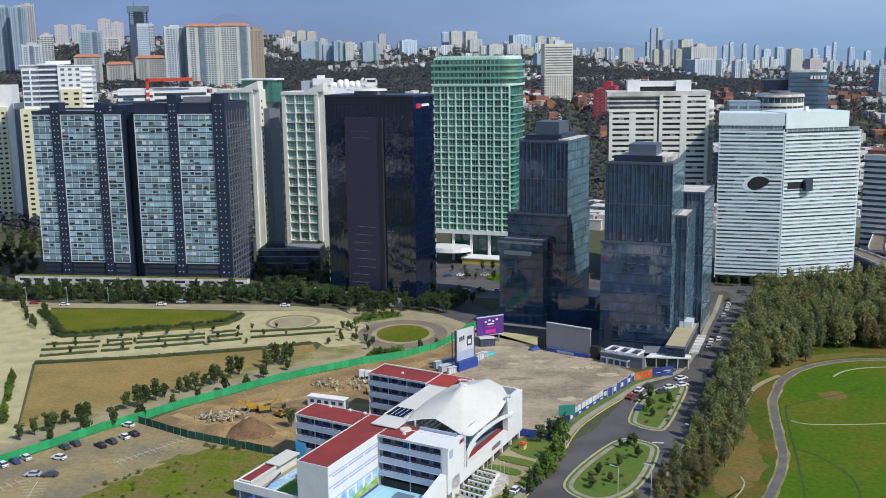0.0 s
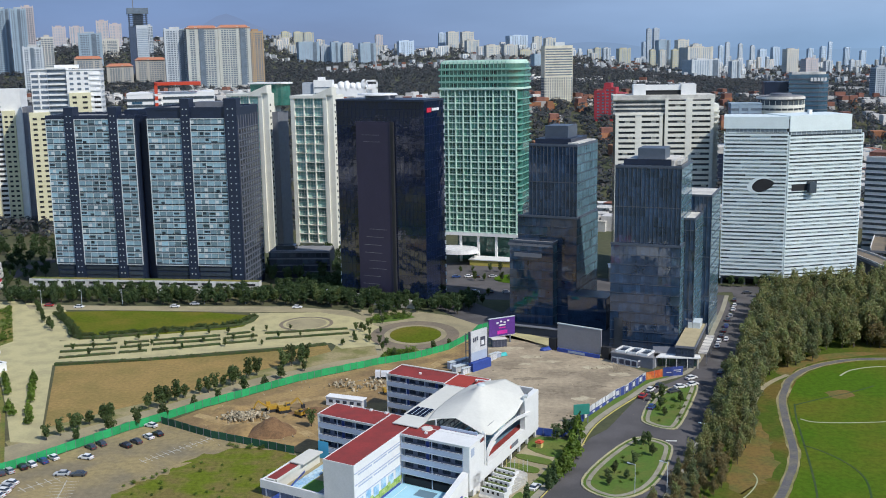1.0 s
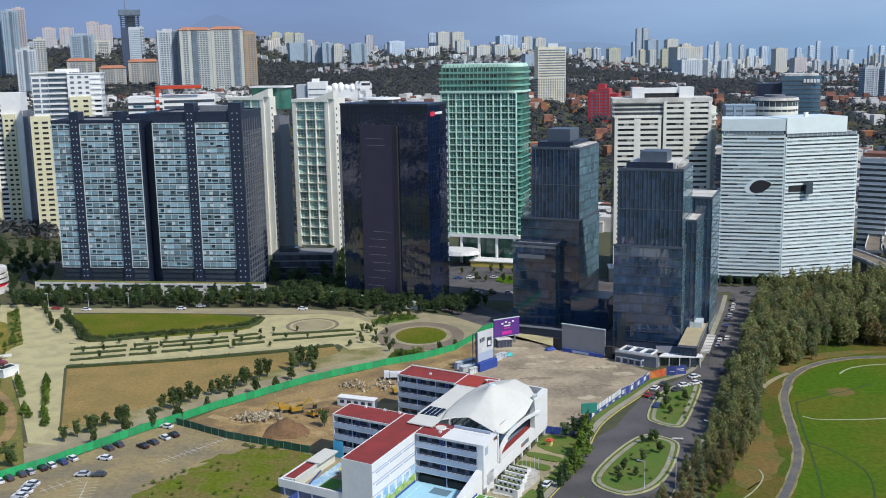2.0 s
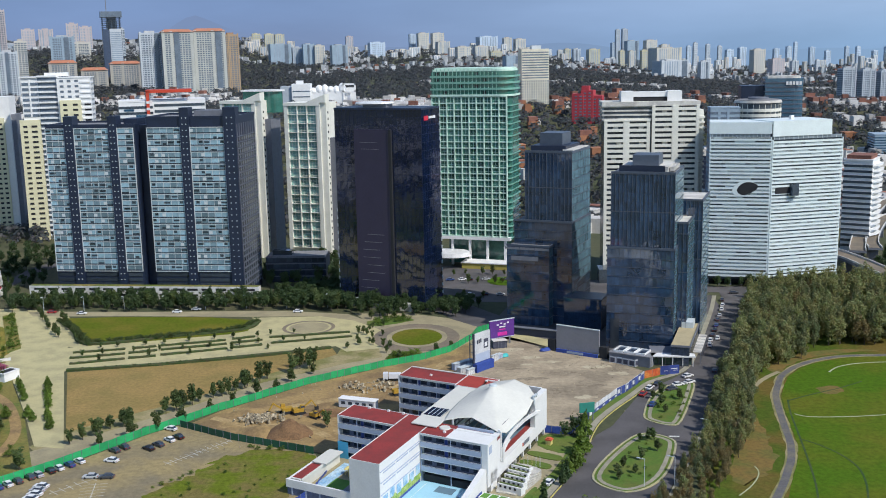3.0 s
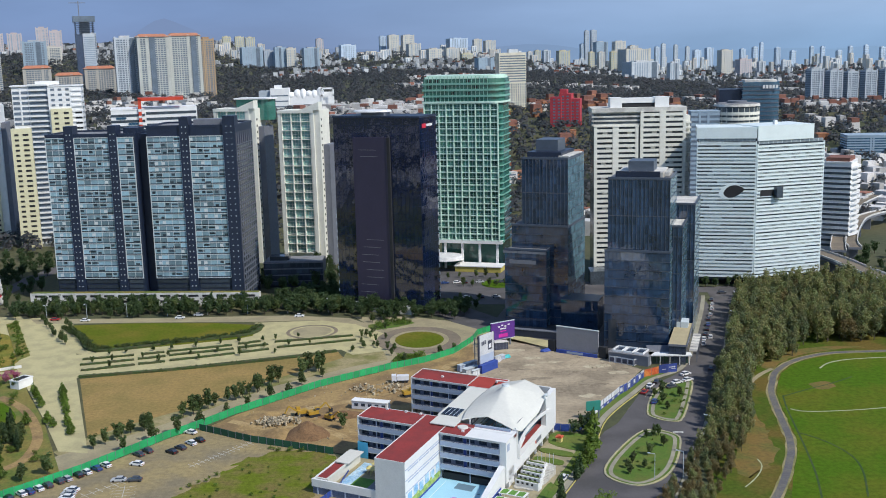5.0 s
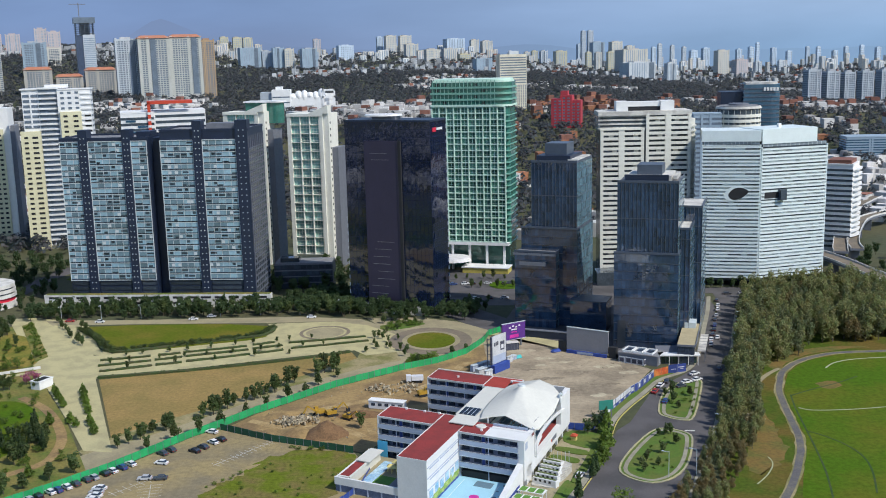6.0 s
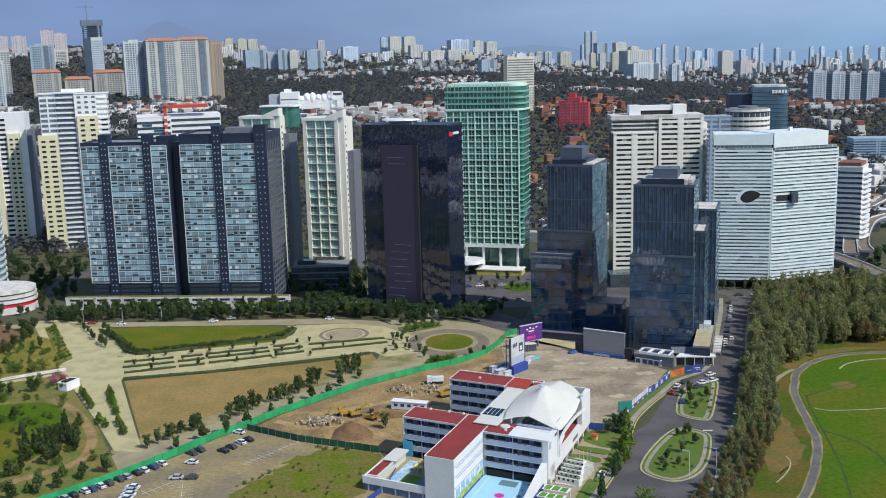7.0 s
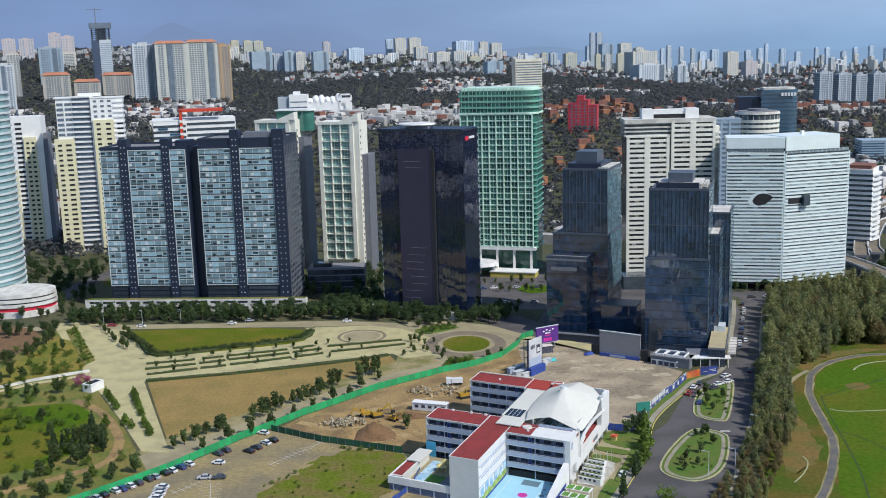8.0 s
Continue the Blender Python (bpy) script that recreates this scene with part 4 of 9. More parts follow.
for q in scatter([(-28, 367.5), (-26, 375.5), (-16, 376), (-17, 371.5)], 2.2) + scatter([(-34, 420), (-18, 428), (-24, 432), (-37, 428)], 3.0):
    tree(K_BUSH, q[0], q[1], random.uniform(0.8, 1.2), "clipped green shrub beside the roundabout", "roundabout shrubs", "bush")
# belt below the towers
belt = [(-215, 464), (-140, 457), (-76, 452), (-46, 443), (-34, 428), (-25, 434), (-20, 444), (6, 436), (10, 452), (-14, 462), (-40, 480), (-64, 500), (-78, 482), (-100, 478), (-205, 489)]
row = [(K_STREET, q[0], q[1], random.uniform(0.85, 1.4)) for q in along([(-200, 470), (-140, 464), (-80, 459), (-45, 449)], 6.0, 1.2)]
row += [(K_CYPRESS, q[0], q[1], random.uniform(0.9, 1.4)) for q in along([(-190, 473), (-140, 467), (-70, 462)], 13.0, 2.0)]
row += [(K_BELT, q[0], q[1], random.uniform(0.6, 0.95) if q[0] < -88 else random.uniform(0.6, 1.1)) for q in scatter(belt, 6.2)]
row += [(K_BELT, q[0], q[1], random.uniform(0.7, 1.3)) for q in scatter([(-100, 500), (-60, 500), (-40, 560), (-90, 560)], 8.0)]
row += [(K_BELT, q[0], q[1], random.uniform(0.6, 1.1)) for q in scatter([(-340, 565), (-205, 545), (-200, 625), (-340, 645)], 11.0) + scatter([(204, 480), (226, 470), (320, 462), (330, 520), (250, 545)], 11.0)]
row += [(K_BELT, q[0], q[1], random.uniform(0.5, 0.85)) for q in scatter([(-330, 475), (-250, 470), (-215, 486), (-205, 540), (-250, 560), (-340, 540)], 8.5)]
row += [(K_BELT, q[0], q[1], random.uniform(0.5, 0.9)) for q in along([(-248, 462), (-228, 446), (-205, 460)], 4.0, 2.0)]
row += [(K_BELT, q[0], q[1], random.uniform(0.6, 0.95)) for q in scatter([(-78, 462), (-42, 448), (-24, 440), (0, 430), (14, 448), (-10, 458), (-36, 470), (-62, 490), (-80, 484)], 4.8)]
thicket("roadside_trees", row, "dense dark green trees along the boulevard below the towers")
for q in along([(12, 500), (50, 492)], 5.0, 1.5) + along([(5, 520), (45, 515)], 6.0, 1.5) + along([(8, 470), (22, 462)], 6, 1.5):
    tree(K_STREET, q[0], q[1], random.uniform(0.5, 0.8), "small tree in the green tower's forecourt", "forecourt trees")
for q in along([(132, 476), (200, 468), (260, 466)], 5.5, 1.0):
    tree(K_BELT, q[0], q[1], random.uniform(0.6, 0.85), "clipped tree in front of the white office", "office trees")
# grove beside the avenue
strip = [(30, 212), (42, 231), (50.5, 246), (64, 265), (73, 287), (84, 314), (106, 362), (128, 420), (143, 452), (170, 452), (150, 410), (128, 352), (112, 346), (98, 322), (86, 286), (75, 262), (62, 240), (54, 226), (46, 208)]
grove = []
for q in scatter(strip, 3.9):
    near = step(225, 330, q[1])
    kind = K_GROVEB if random.random() < 0.75 - 0.68 * step(225, 300, q[1]) else (K_GROVE if random.random() < 0.6 else K_GROVED)
    grove.append((kind, q[0], q[1], random.uniform(0.62, 0.9) * (0.5 + 0.5 * near)))
wood = [(131, 366), (152, 404), (168, 452), (330, 446), (330, 372), (230, 368), (160, 370)]
for q in scatter(wood, 4.7):
    if abs(q[0] - 206) < 9 and q[1] > 426:
        continue
    grove.append((K_GROVEB if random.random() < 0.1 else K_GROVE if random.random() < 0.7 else K_GROVED, q[0], q[1], random.uniform(0.72, 1.02)))
thicket("grove", grove, "dense grove of tall feathery grey-green trees")
# traffic islands
for q in ((48.8, 275.9), (51.3, 276.5), (53.0, 277.2), (52.1, 268.2), (37.1, 252.9), (37.0, 248.8), (39.6, 256.5), (42.2, 252.7), (46, 262)):
    tree(K_STREET, q[0], q[1], random.uniform(0.42, 0.62), "small tree on the traffic island", "island trees")
for q in scatter([(34, 253), (50, 276), (54, 272), (45, 248)], 5.0):
    tree(K_BUSH, q[0], q[1], random.uniform(0.25, 0.5), "low green shrub on the traffic island", "island shrubs", "bush")
for q in scatter([(56.5, 296), (62, 316), (72, 326), (76, 322), (66, 293)], 4.4):
    tree(K_BUSH if random.random() < 0.75 else K_STREET, q[0], q[1], random.uniform(0.4, 0.8), "shrub and small tree on the far traffic island", "island shrubs", "bush")
# west park
park = [(-300, 300), (-250, 380), (-205, 438), (-182, 400), (-176, 372), (-164, 348), (-152, 318), (-140, 292), (-136, 275), (-150, 258), (-200, 220), (-280, 220)]
row = [(random.choice((K_STREET, K_PLAZA, K_PLAZA)), q[0], q[1], random.uniform(0.5, 1.05)) for q in scatter(park, 15.0)]
row += [(K_CYPRESS if random.random() < 0.3 else K_STREET, q[0], q[1], random.uniform(0.6, 0.9)) for q in scatter([(-170, 300), (-158, 312), (-148, 300), (-146, 284), (-160, 280)], 5.2)]
row += [(K_BUSH, q[0], q[1], random.uniform(0.6, 1.4)) for q in scatter(park, 9.0)]
row += [(K_STREET if random.random() < 0.7 else K_CYPRESS, q[0], q[1], random.uniform(0.6, 1.05)) for q in along([(-170, 262), (-160, 274), (-150, 284), (-150, 300), (-158, 314)], 5.0, 2.5)]
row += [(K_STREET, q[0], q[1], random.uniform(0.6, 1.0)) for q in along([(-215, 400), (-208, 432), (-214, 452)], 4.0, 3.0) + along([(-200, 352), (-178, 358), (-166, 350)], 6.0, 3.0)]
row += [(K_BUSH, q[0], q[1], random.uniform(0.9, 1.9)) for q in along([(-235, 331), (-205, 328), (-185, 326), (-168, 318)], 3.0, 2.0) + along([(-206, 388), (-190, 384), (-180, 386)], 4.0, 3.0)]
thicket("park_trees", row, "leafy park trees and shrubs in long grass")
# school garden and kerb side
for q in ((23.5, 253), (25.8, 256.5), (27.5, 260), (29.5, 267), (30.5, 269.5), (33, 281)):
    tree(K_PLAZA, q[0], q[1], random.uniform(1.2, 1.6), "green tree in the school garden", "garden trees")
for q in ((21, 246), (22.5, 248.8), (32, 273), (34.5, 288), (14, 232)):
    tree(K_CYPRESS, q[0], q[1], random.uniform(0.7, 1.0), "slim dark cypress along the school fence", "garden trees")
for q in ((30, 284), (33, 287), (27, 281)):
    tree(K_BELT, q[0], q[1], 0.7, "dark tree behind the school", "garden trees")
for q in ((23, 222), (26, 225), (29, 222), (21, 216), (27, 217), (24.5, 227)):
    tree(K_BUSH, q[0], q[1], random.uniform(1.5, 2.2), "small tree on the near traffic island", "island trees")
tree(K_STREET, -46, 296.5, 0.85, "lone round tree on the building site", "site tree")


# ---- the city behind ----
# wall and roof colours, muted and paled: distance haze is mixed into them
FAR = {
    "cream_red": ((0.50, 0.45, 0.38), (0.42, 0.17, 0.10)), "blue_grey": ((0.36, 0.44, 0.50), (0.4, 0.42, 0.44)), "white": ((0.62, 0.63, 0.63), (0.5, 0.5, 0.5)),
    "red_top": ((0.56, 0.54, 0.47), (0.42, 0.18, 0.11)), "brown": ((0.50, 0.34, 0.20), (0.4, 0.25, 0.15)), "pink": ((0.60, 0.50, 0.47), (0.5, 0.42, 0.4)),
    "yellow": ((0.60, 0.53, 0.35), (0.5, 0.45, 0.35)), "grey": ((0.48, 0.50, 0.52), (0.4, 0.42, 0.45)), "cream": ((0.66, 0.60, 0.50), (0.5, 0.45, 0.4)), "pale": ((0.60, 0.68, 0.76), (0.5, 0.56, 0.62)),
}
# the factors cool the walls towards blue, as haze would
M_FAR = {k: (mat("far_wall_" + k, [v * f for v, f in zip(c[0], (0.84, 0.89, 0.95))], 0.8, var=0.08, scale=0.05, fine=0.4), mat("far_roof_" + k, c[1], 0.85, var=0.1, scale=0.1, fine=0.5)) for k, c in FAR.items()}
# farthest windows: haze put into the colour makes them paler and bluer
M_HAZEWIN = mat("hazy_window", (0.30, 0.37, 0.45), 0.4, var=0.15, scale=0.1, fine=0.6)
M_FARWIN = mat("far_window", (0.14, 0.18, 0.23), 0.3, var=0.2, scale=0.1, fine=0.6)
FARLABEL = {"cream_red": "cream apartment tower with a red tiled roof", "red_top": "grey and cream tower with a red roof", "brown": "orange-brown apartment tower far off", "blue_grey": "blue-grey apartment tower far off",
            "white": "white apartment tower far off", "pink": "pinkish apartment tower on the hill", "yellow": "yellowish apartment tower far off", "grey": "grey apartment tower far off", "cream": "cream apartment tower far off", "pale": "pale hazy tower near the skyline"}


def box_faces(verts, faces, x0, x1, y0, y1, z0, z1):
    i = len(verts)
    verts += [(x, y, z) for z in (z0, z1) for x, y in ((x0, y0), (x1, y0), (x1, y1), (x0, y1))]
    faces += [(i + 4, i + 5, i + 6, i + 7), (i, i + 1, i + 5, i + 4), (i + 1, i + 2, i + 6, i + 5), (i + 2, i + 3, i + 7, i + 6), (i + 3, i, i + 4, i + 7)]


def window_grid(t, m, w, d, z0, z1, nx, nz, fill=(0.5, 0.55), stacks=False):
    """Windows of a distant facade on its front and both sides, joined."""
    v, f = [], []
    fh = (z1 - z0) / nz
    for i in range(nx):
        cx, hw = (i + 0.5) * w / nx, w / nx * fill[0] * random.uniform(0.75, 1.15) / 2
        cy, hy = (i + 0.5) * d / nx, d / nx * fill[0] / 2
        for k in range(1 if stacks else nz):
            a, b = (z0, z1) if stacks else (z0 + k * fh, z0 + (k + fill[1]) * fh)
            box_faces(v, f, cx - hw, cx + hw, -0.18, 0.1, a, b)
            box_faces(v, f, -0.18, 0.1, cy - hy, cy + hy, a, b)
            box_faces(v, f, w - 0.1, w + 0.18, cy - hy, cy + hy, a, b)
    me = bpy.data.meshes.new("glazing")
    me.from_pydata(v, [], f)
    link("glazing", me, m, t)["kind"] = "stuff"


def far_tower(style, x, y, w, h, rz):
    z = rise(x + w / 2, y)
    d = w * 0.6
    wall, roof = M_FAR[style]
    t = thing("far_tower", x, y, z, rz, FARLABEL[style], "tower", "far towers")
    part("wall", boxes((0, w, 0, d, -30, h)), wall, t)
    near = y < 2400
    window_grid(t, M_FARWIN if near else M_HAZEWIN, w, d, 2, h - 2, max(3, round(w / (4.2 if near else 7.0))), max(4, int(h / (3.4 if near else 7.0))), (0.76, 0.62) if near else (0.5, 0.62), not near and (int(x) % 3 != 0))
    if w > 20 and h > 30:
        mid = (0.3 + 0.1 * (int(y + x) % 5)) * w
        rep("pier", boxes((-0.045 * w, 0.045 * w, -0.6, 0.3, 0, h + 1.5)), wall, t, [(0.045 * w - 0.3, 0, 0), (mid, 0, 0), (0.955 * w + 0.3, 0, 0)])
        if style in ("blue_grey", "white", "red_top"):
            part("glazed_bay", boxes((mid + 0.08 * w, mid + 0.26 * w, -0.9, 0.2, 1, h - 1)), M_FARWIN, t, "bluish glazed bay")
    if style in ("cream_red", "red_top"):
        bm = bmesh.new()
        v = add_box(bm, -1.6, w + 1.6, -1.6, d + 1.6, h, h + 4.5)
        for q in v[4:]:
            q.co.x, q.co.y = w / 2 + (q.co.x - w / 2) * 0.72, d / 2 + (q.co.y - d / 2) * 0.6
        part("roof", bm, roof, t, "red tiled hip roof")
    else:
        part("roof_room", boxes((0.25 * w, 0.7 * w, 0.2 * d, 0.8 * d, h, h + 3.0)), roof, t)
    return t


far_tower("pink", -1047, 2900, 33.5, 62, 18)
far_tower("pink", -1018, 2950, 37.5, 61, 18)
far_tower("pink", -864, 2700, 29.1, 74, 18)
far_tower("pink", -837, 2720, 29.3, 66, 18)
far_tower("blue_grey", -678, 2000, 42.5, 68, 18)
far_tower("cream", -730, 2300, 37.4, 36, 18)
far_tower("white", -629, 2300, 12.3, 65, 18)
far_tower("cream_red", -566, 1640, 40.9, 45, 18)
far_tower("cream_red", -532, 1690, 40.3, 32, 18)
far_tower("cream_red", -494, 1720, 48.5, 42, 18)
far_tower("white", -427, 1650, 34.0, 94, 18)
far_tower("red_top", -390, 1640, 47.4, 96, 18)
far_tower("red_top", -347, 1670, 48.9, 98, 18)
far_tower("brown", -305, 1700, 23.0, 93, 18)
far_tower("yellow", -525, 3600, 25.8, 49, 18)
far_tower("yellow", -483, 3600, 29.2, 58, 18)
far_tower("yellow", -451, 3620, 31.1, 63, 18)
far_tower("blue_grey", -392, 3000, 59.1, 62, 18)
far_tower("grey", -332, 3020, 27.4, 54, 18)
far_tower("blue_grey", -300, 3000, 31.5, 64, 18)
far_tower("cream", -267, 3000, 27.1, 61, 18)
far_tower("blue_grey", -217, 2980, 44.0, 62, 18)
far_tower("pink", -241, 4200, 27.8, 66, 18)
far_tower("pale", -129, 3600, 52.8, 50, 18)
far_tower("pale", 10, 4250, 25.9, 71, 18)
far_tower("cream", 45, 4200, 43.3, 74, 18)
far_tower("cream", 102, 4220, 47.4, 73, 18)
far_tower("cream", 101, 3600, 43.9, 49, 18)
far_tower("cream", 153, 3300, 43.4, 41, 18)
far_tower("cream", 212, 3350, 43.9, 40, 18)
far_tower("yellow", 258, 3300, 37.0, 26, 18)
far_tower("pale", 292, 4250, 77.5, 61, 18)
far_tower("cream", 385, 4200, 33.2, 61, 18)
far_tower("cream", 431, 4200, 42.9, 61, 18)
far_tower("blue_grey", 237, 2600, 42.7, 36, 18)
far_tower("cream", 571, 4000, 20.3, 35, 18)
far_tower("yellow", 536, 3600, 21.6, 44, 18)
far_tower("white", 550, 3500, 24.3, 49, 18)
far_tower("yellow", 602, 3500, 40.5, 55, 18)
far_tower("grey", 843, 4250, 19.5, 147, 18)
far_tower("grey", 876, 4280, 23.5, 152, 18)
far_tower("pale", 838, 4300, 29.6, 96, 18)
far_tower("blue_grey", 858, 4100, 50.9, 104, 18)
far_tower("yellow", 705, 3500, 19.3, 61, 18)
far_tower("cream", 737, 3500, 22.5, 63, 18)
far_tower("yellow", 756, 3400, 21.9, 69, 18)
far_tower("cream", 933, 4100, 47.0, 109, 18)
far_tower("cream", 757, 3200, 87.3, 83, 18)
far_tower("white", 649, 2700, 80.3, 51, 18)
far_tower("white", 752, 2700, 27.2, 53, 18)
far_tower("cream", 967, 4000, 36.6, 93, 18)
far_tower("pale", 1067, 4000, 18.2, 90, 18)
far_tower("white", 1092, 4000, 16.4, 103, 18)
far_tower("white", 1141, 4000, 16.4, 98, 18)
far_tower("white", 1187, 4000, 16.4, 92, 18)
far_tower("pale", 1221, 4000, 29.1, 79, 18)
far_tower("cream", 1125, 3400, 43.3, 81, 18)
far_tower("pale", 1334, 4200, 30.5, 86, 18)
far_tower("pink", 1152, 3300, 45.1, 52, 18)
far_tower("pale", 1475, 4200, 22.8, 79, 18)
far_tower("pale", 1545, 4250, 23.0, 86, 18)
far_tower("pale", 1593, 4300, 15.5, 103, 18)
far_tower("pale", 1640, 4250, 23.0, 81, 18)
far_tower("white", 1215, 3300, 23.9, 45, 18)
far_tower("white", 1332, 3400, 15.3, 45, 18)
far_tower("pale", 1686, 4200, 22.7, 67, 18)
far_tower("pale", 1787, 4250, 17.1, 82, 18)
far_tower("pale", 1833, 4250, 19.0, 81, 18)
far_tower("pale", 1880, 4200, 22.6, 64, 18)
far_tower("pale", 1952, 4250, 19.0, 79, 18)
far_tower("pale", 2019, 4250, 18.9, 82, 18)
far_tower("pale", 2088, 4250, 22.7, 73, 18)
far_tower("pale", 2161, 4250, 22.7, 63, 18)
far_tower("pale", 2230, 4250, 18.9, 70, 18)
far_tower("pale", 2377, 4250, 22.6, 63, 18)
far_tower("pale", 2522, 4250, 22.5, 65, 18)
far_tower("grey", 739, 1780, 26.5, 59, 14)
far_tower("grey", 778, 1790, 26.6, 58, 14)
far_tower("grey", 815, 1800, 22.6, 57, 14)
far_tower("grey", 852, 1810, 25.1, 59, 14)
far_tower("grey", 898, 1830, 27.7, 60, 14)
far_tower("grey", 945, 1840, 26.2, 57, 14)
far_tower("grey", -1132, 3000, 35.7, 23, 18)
far_tower("blue_grey", -791, 1900, 25.0, 118, 18)
far_tower("blue_grey", -754, 1880, 25.9, 118, 18)
far_tower("pink", -780, 2000, 21.0, 118, 18)
far_tower("white", -590, 1500, 26.2, 68, 18)
far_tower("cream", -637, 1700, 18.2, 76, 18)

M_DEEPBLUE = mat("deep_blue_cladding", (0.06, 0.085, 0.14), 0.4, var=0.15, scale=0.1, fine=0.6)
# tower under construction with its crane
t = thing("unfinished_tower", -547.0, 1880, rise(-535, 1880), 18, "unfinished concrete tower with a crane on top", "tower")
UZ = 197.0 - rise(-535, 1880)
part("wall", boxes((0.5, 33, 0.5, 24, -30, UZ - 32)), M_DEEPBLUE, t)
part("finished_bay", boxes((12.5, 32.4, -0.6, 0.5, -20, UZ - 30)), M_FAR["white"][0], t, "white finished balcony bay")
rep("window_band", boxes((13.2, 31.8, -0.9, -0.5, 0, 1.6)), M_HAZEWIN, t, [(0, 0, 2 + 3.3 * k) for k in range(int((UZ - 34) / 3.3))])
rep("floor_slab", boxes((0, 33.5, 0, 24.5, 0, 0.7)), M_DEEPBLUE, t, [(0, 0, UZ - 31 + 3.6 * k) for k in range(6)])
rep("column", boxes((-0.6, 0.6, -0.6, 0.6, 0, 22)), M_FARWIN, t, [(2 + 7.3 * i, 2 + 10 * j, UZ - 32) for i in range(5) for j in range(3)])
part("core", boxes((9, 26, 7, 19, UZ - 32, UZ - 6)), M_FARWIN, t)
part("top_deck", boxes((-1.6, 35, -1.5, 26, UZ - 10, UZ)), M_FARWIN, t, "dark formwork deck")
part("crane_mast", boxes((9, 10.4, 10, 11.4, UZ, UZ + 26)), M_LATTICE, t)
part("crane_jib", boxes((-6, 22, 10.4, 11.0, UZ + 22.5, UZ + 23.6)), M_LATTICE, t)

# white slab, red blocks and others in the middle distance
t = thing("apartment_tower", 122.0, 1240, rise(135, 1240), 14, "cream white slab tower with rows of small windows", "tower")
SH = 117.4 - rise(135, 1240)
M_SLABWALL = mat("cream_white_render", (0.66, 0.62, 0.50), 0.8, var=0.12, scale=0.1, fine=0.8)
part("wall", boxes((0, 35, 0, 13, -8, SH)), M_SLABWALL, t)
window_grid(t, M_FARWIN, 35, 13, 2, SH * 0.48, 12, 10, (0.5, 0.7))
rep("window_band", boxes((0.8, 34.2, -0.2, 0.2, 0, 1.3)), M_FARWIN, t, [(0, 0, SH * 0.5 + 3.0 * k) for k in range(int(SH * 0.48 / 3.0))])
part("roof_room", boxes((14, 26, 3, 9, SH, SH + 4)), M_FAR["white"][0], t)
part("plinth", boxes((-5, 42, -6, 0, -8, 2.5)), M_YELLOW, t, "yellow plinth storey")
M_CRIMSON = mat("crimson_render", (0.42, 0.045, 0.06), 0.8, var=0.12, scale=0.1, fine=0.8)
M_TILE = mat("red_roof_tile", (0.24, 0.105, 0.075), 0.85, var=0.2, scale=0.1, fine=1.0, rand=0.3, island=True)
t = thing("apartment_tower", 157.8, 1088, rise(157.8, 1088), -20, "crimson red apartment towers above the treetops", "tower")
for x0, x1, h in ((0, 12, 31), (9, 22, 34.5), (19, 31, 29)):
    part("wall", boxes((x0, x1, x0 * 0.3, 20, -8, h)), M_CRIMSON, t)
    rep("window", boxes((0, 2.4, x0 * 0.3 - 0.15, x0 * 0.3 + 0.2, 0, 1.5)), M_FARWIN, t, [(x0 + dx, 0, 2 + 3.2 * k) for dx in (3.2, 8.2) for k in range(int(h / 3.3))])
part("gable", prism([(9.5, 5), (17, 5), (17, 16), (9.5, 16)], 34.5, 39), M_CRIMSON, t)

M_BLUEGL = mat("blue_office_glass", (0.05, 0.12, 0.19), 0.12, var=0.2, scale=0.1, fine=1.0, ior=1.7)
t = thing("office_tower", 245, 772, 0, -12, "blue glass office with a rounded corner", "tower")
part("dark_wing", boxes((-8, 11, 4, 26, 0, 86)), M_NAVY, t)
part("wall", prism(rounded(9, 38, 0, 25, 10), 0, 91.5), M_BLUEGL, t)
rep("floor_band", prism(rounded(8.7, 38.3, -0.3, 25.3, 10), 0, 0.8), M_FIN, t, [(0, 0, 27 + 3.2 * k) for k in range(20)])
part("roof", prism(rounded(11, 36, 2, 23, 8), 91.5, 93.0), M_ROOFPALE, t)
rep("sign_bar", boxes((0, 1.7, -0.9, -0.4, 0, 2.6)), M_SIGN, t, [(24 + 2.4 * k, 0, 86.5) for k in range(5)], "pale sign bar")
t = thing("office_building", 229, 712, 0, 0, "low round office drum with banded windows", "building")


def disc(r0, r1, z0, z1):
    bm = bmesh.new()
    bmesh.ops.create_cone(bm, cap_ends=True, segments=44, radius1=r0, radius2=r1, depth=z1 - z0, matrix=Matrix.Translation((0, 0, (z0 + z1) / 2)))
    return bm


part("base", disc(15.4, 15.4, 0, 77), M_WBODY, t)
for k in range(9):
    part("parapet_band", disc(15.9, 15.9, 42.2 + k * 3.6, 44.3 + k * 3.6), M_CREAM, t)
rep("mullion", boxes((15.35, 15.7, -0.12, 0.12, 42, 76)), M_CREAM, t, [(0, 0, 0, a) for a in range(180, 361, 15)])
part("roof", disc(16.3, 15.8, 77, 78.6), M_ROOFPALE, t)
part("roof_deck", disc(14.4, 14.4, 78.6, 79.1), M_ROOFGREY, t)
part("plant_room", disc(7, 7, 79.1, 80.6), M_LATTICE, t)


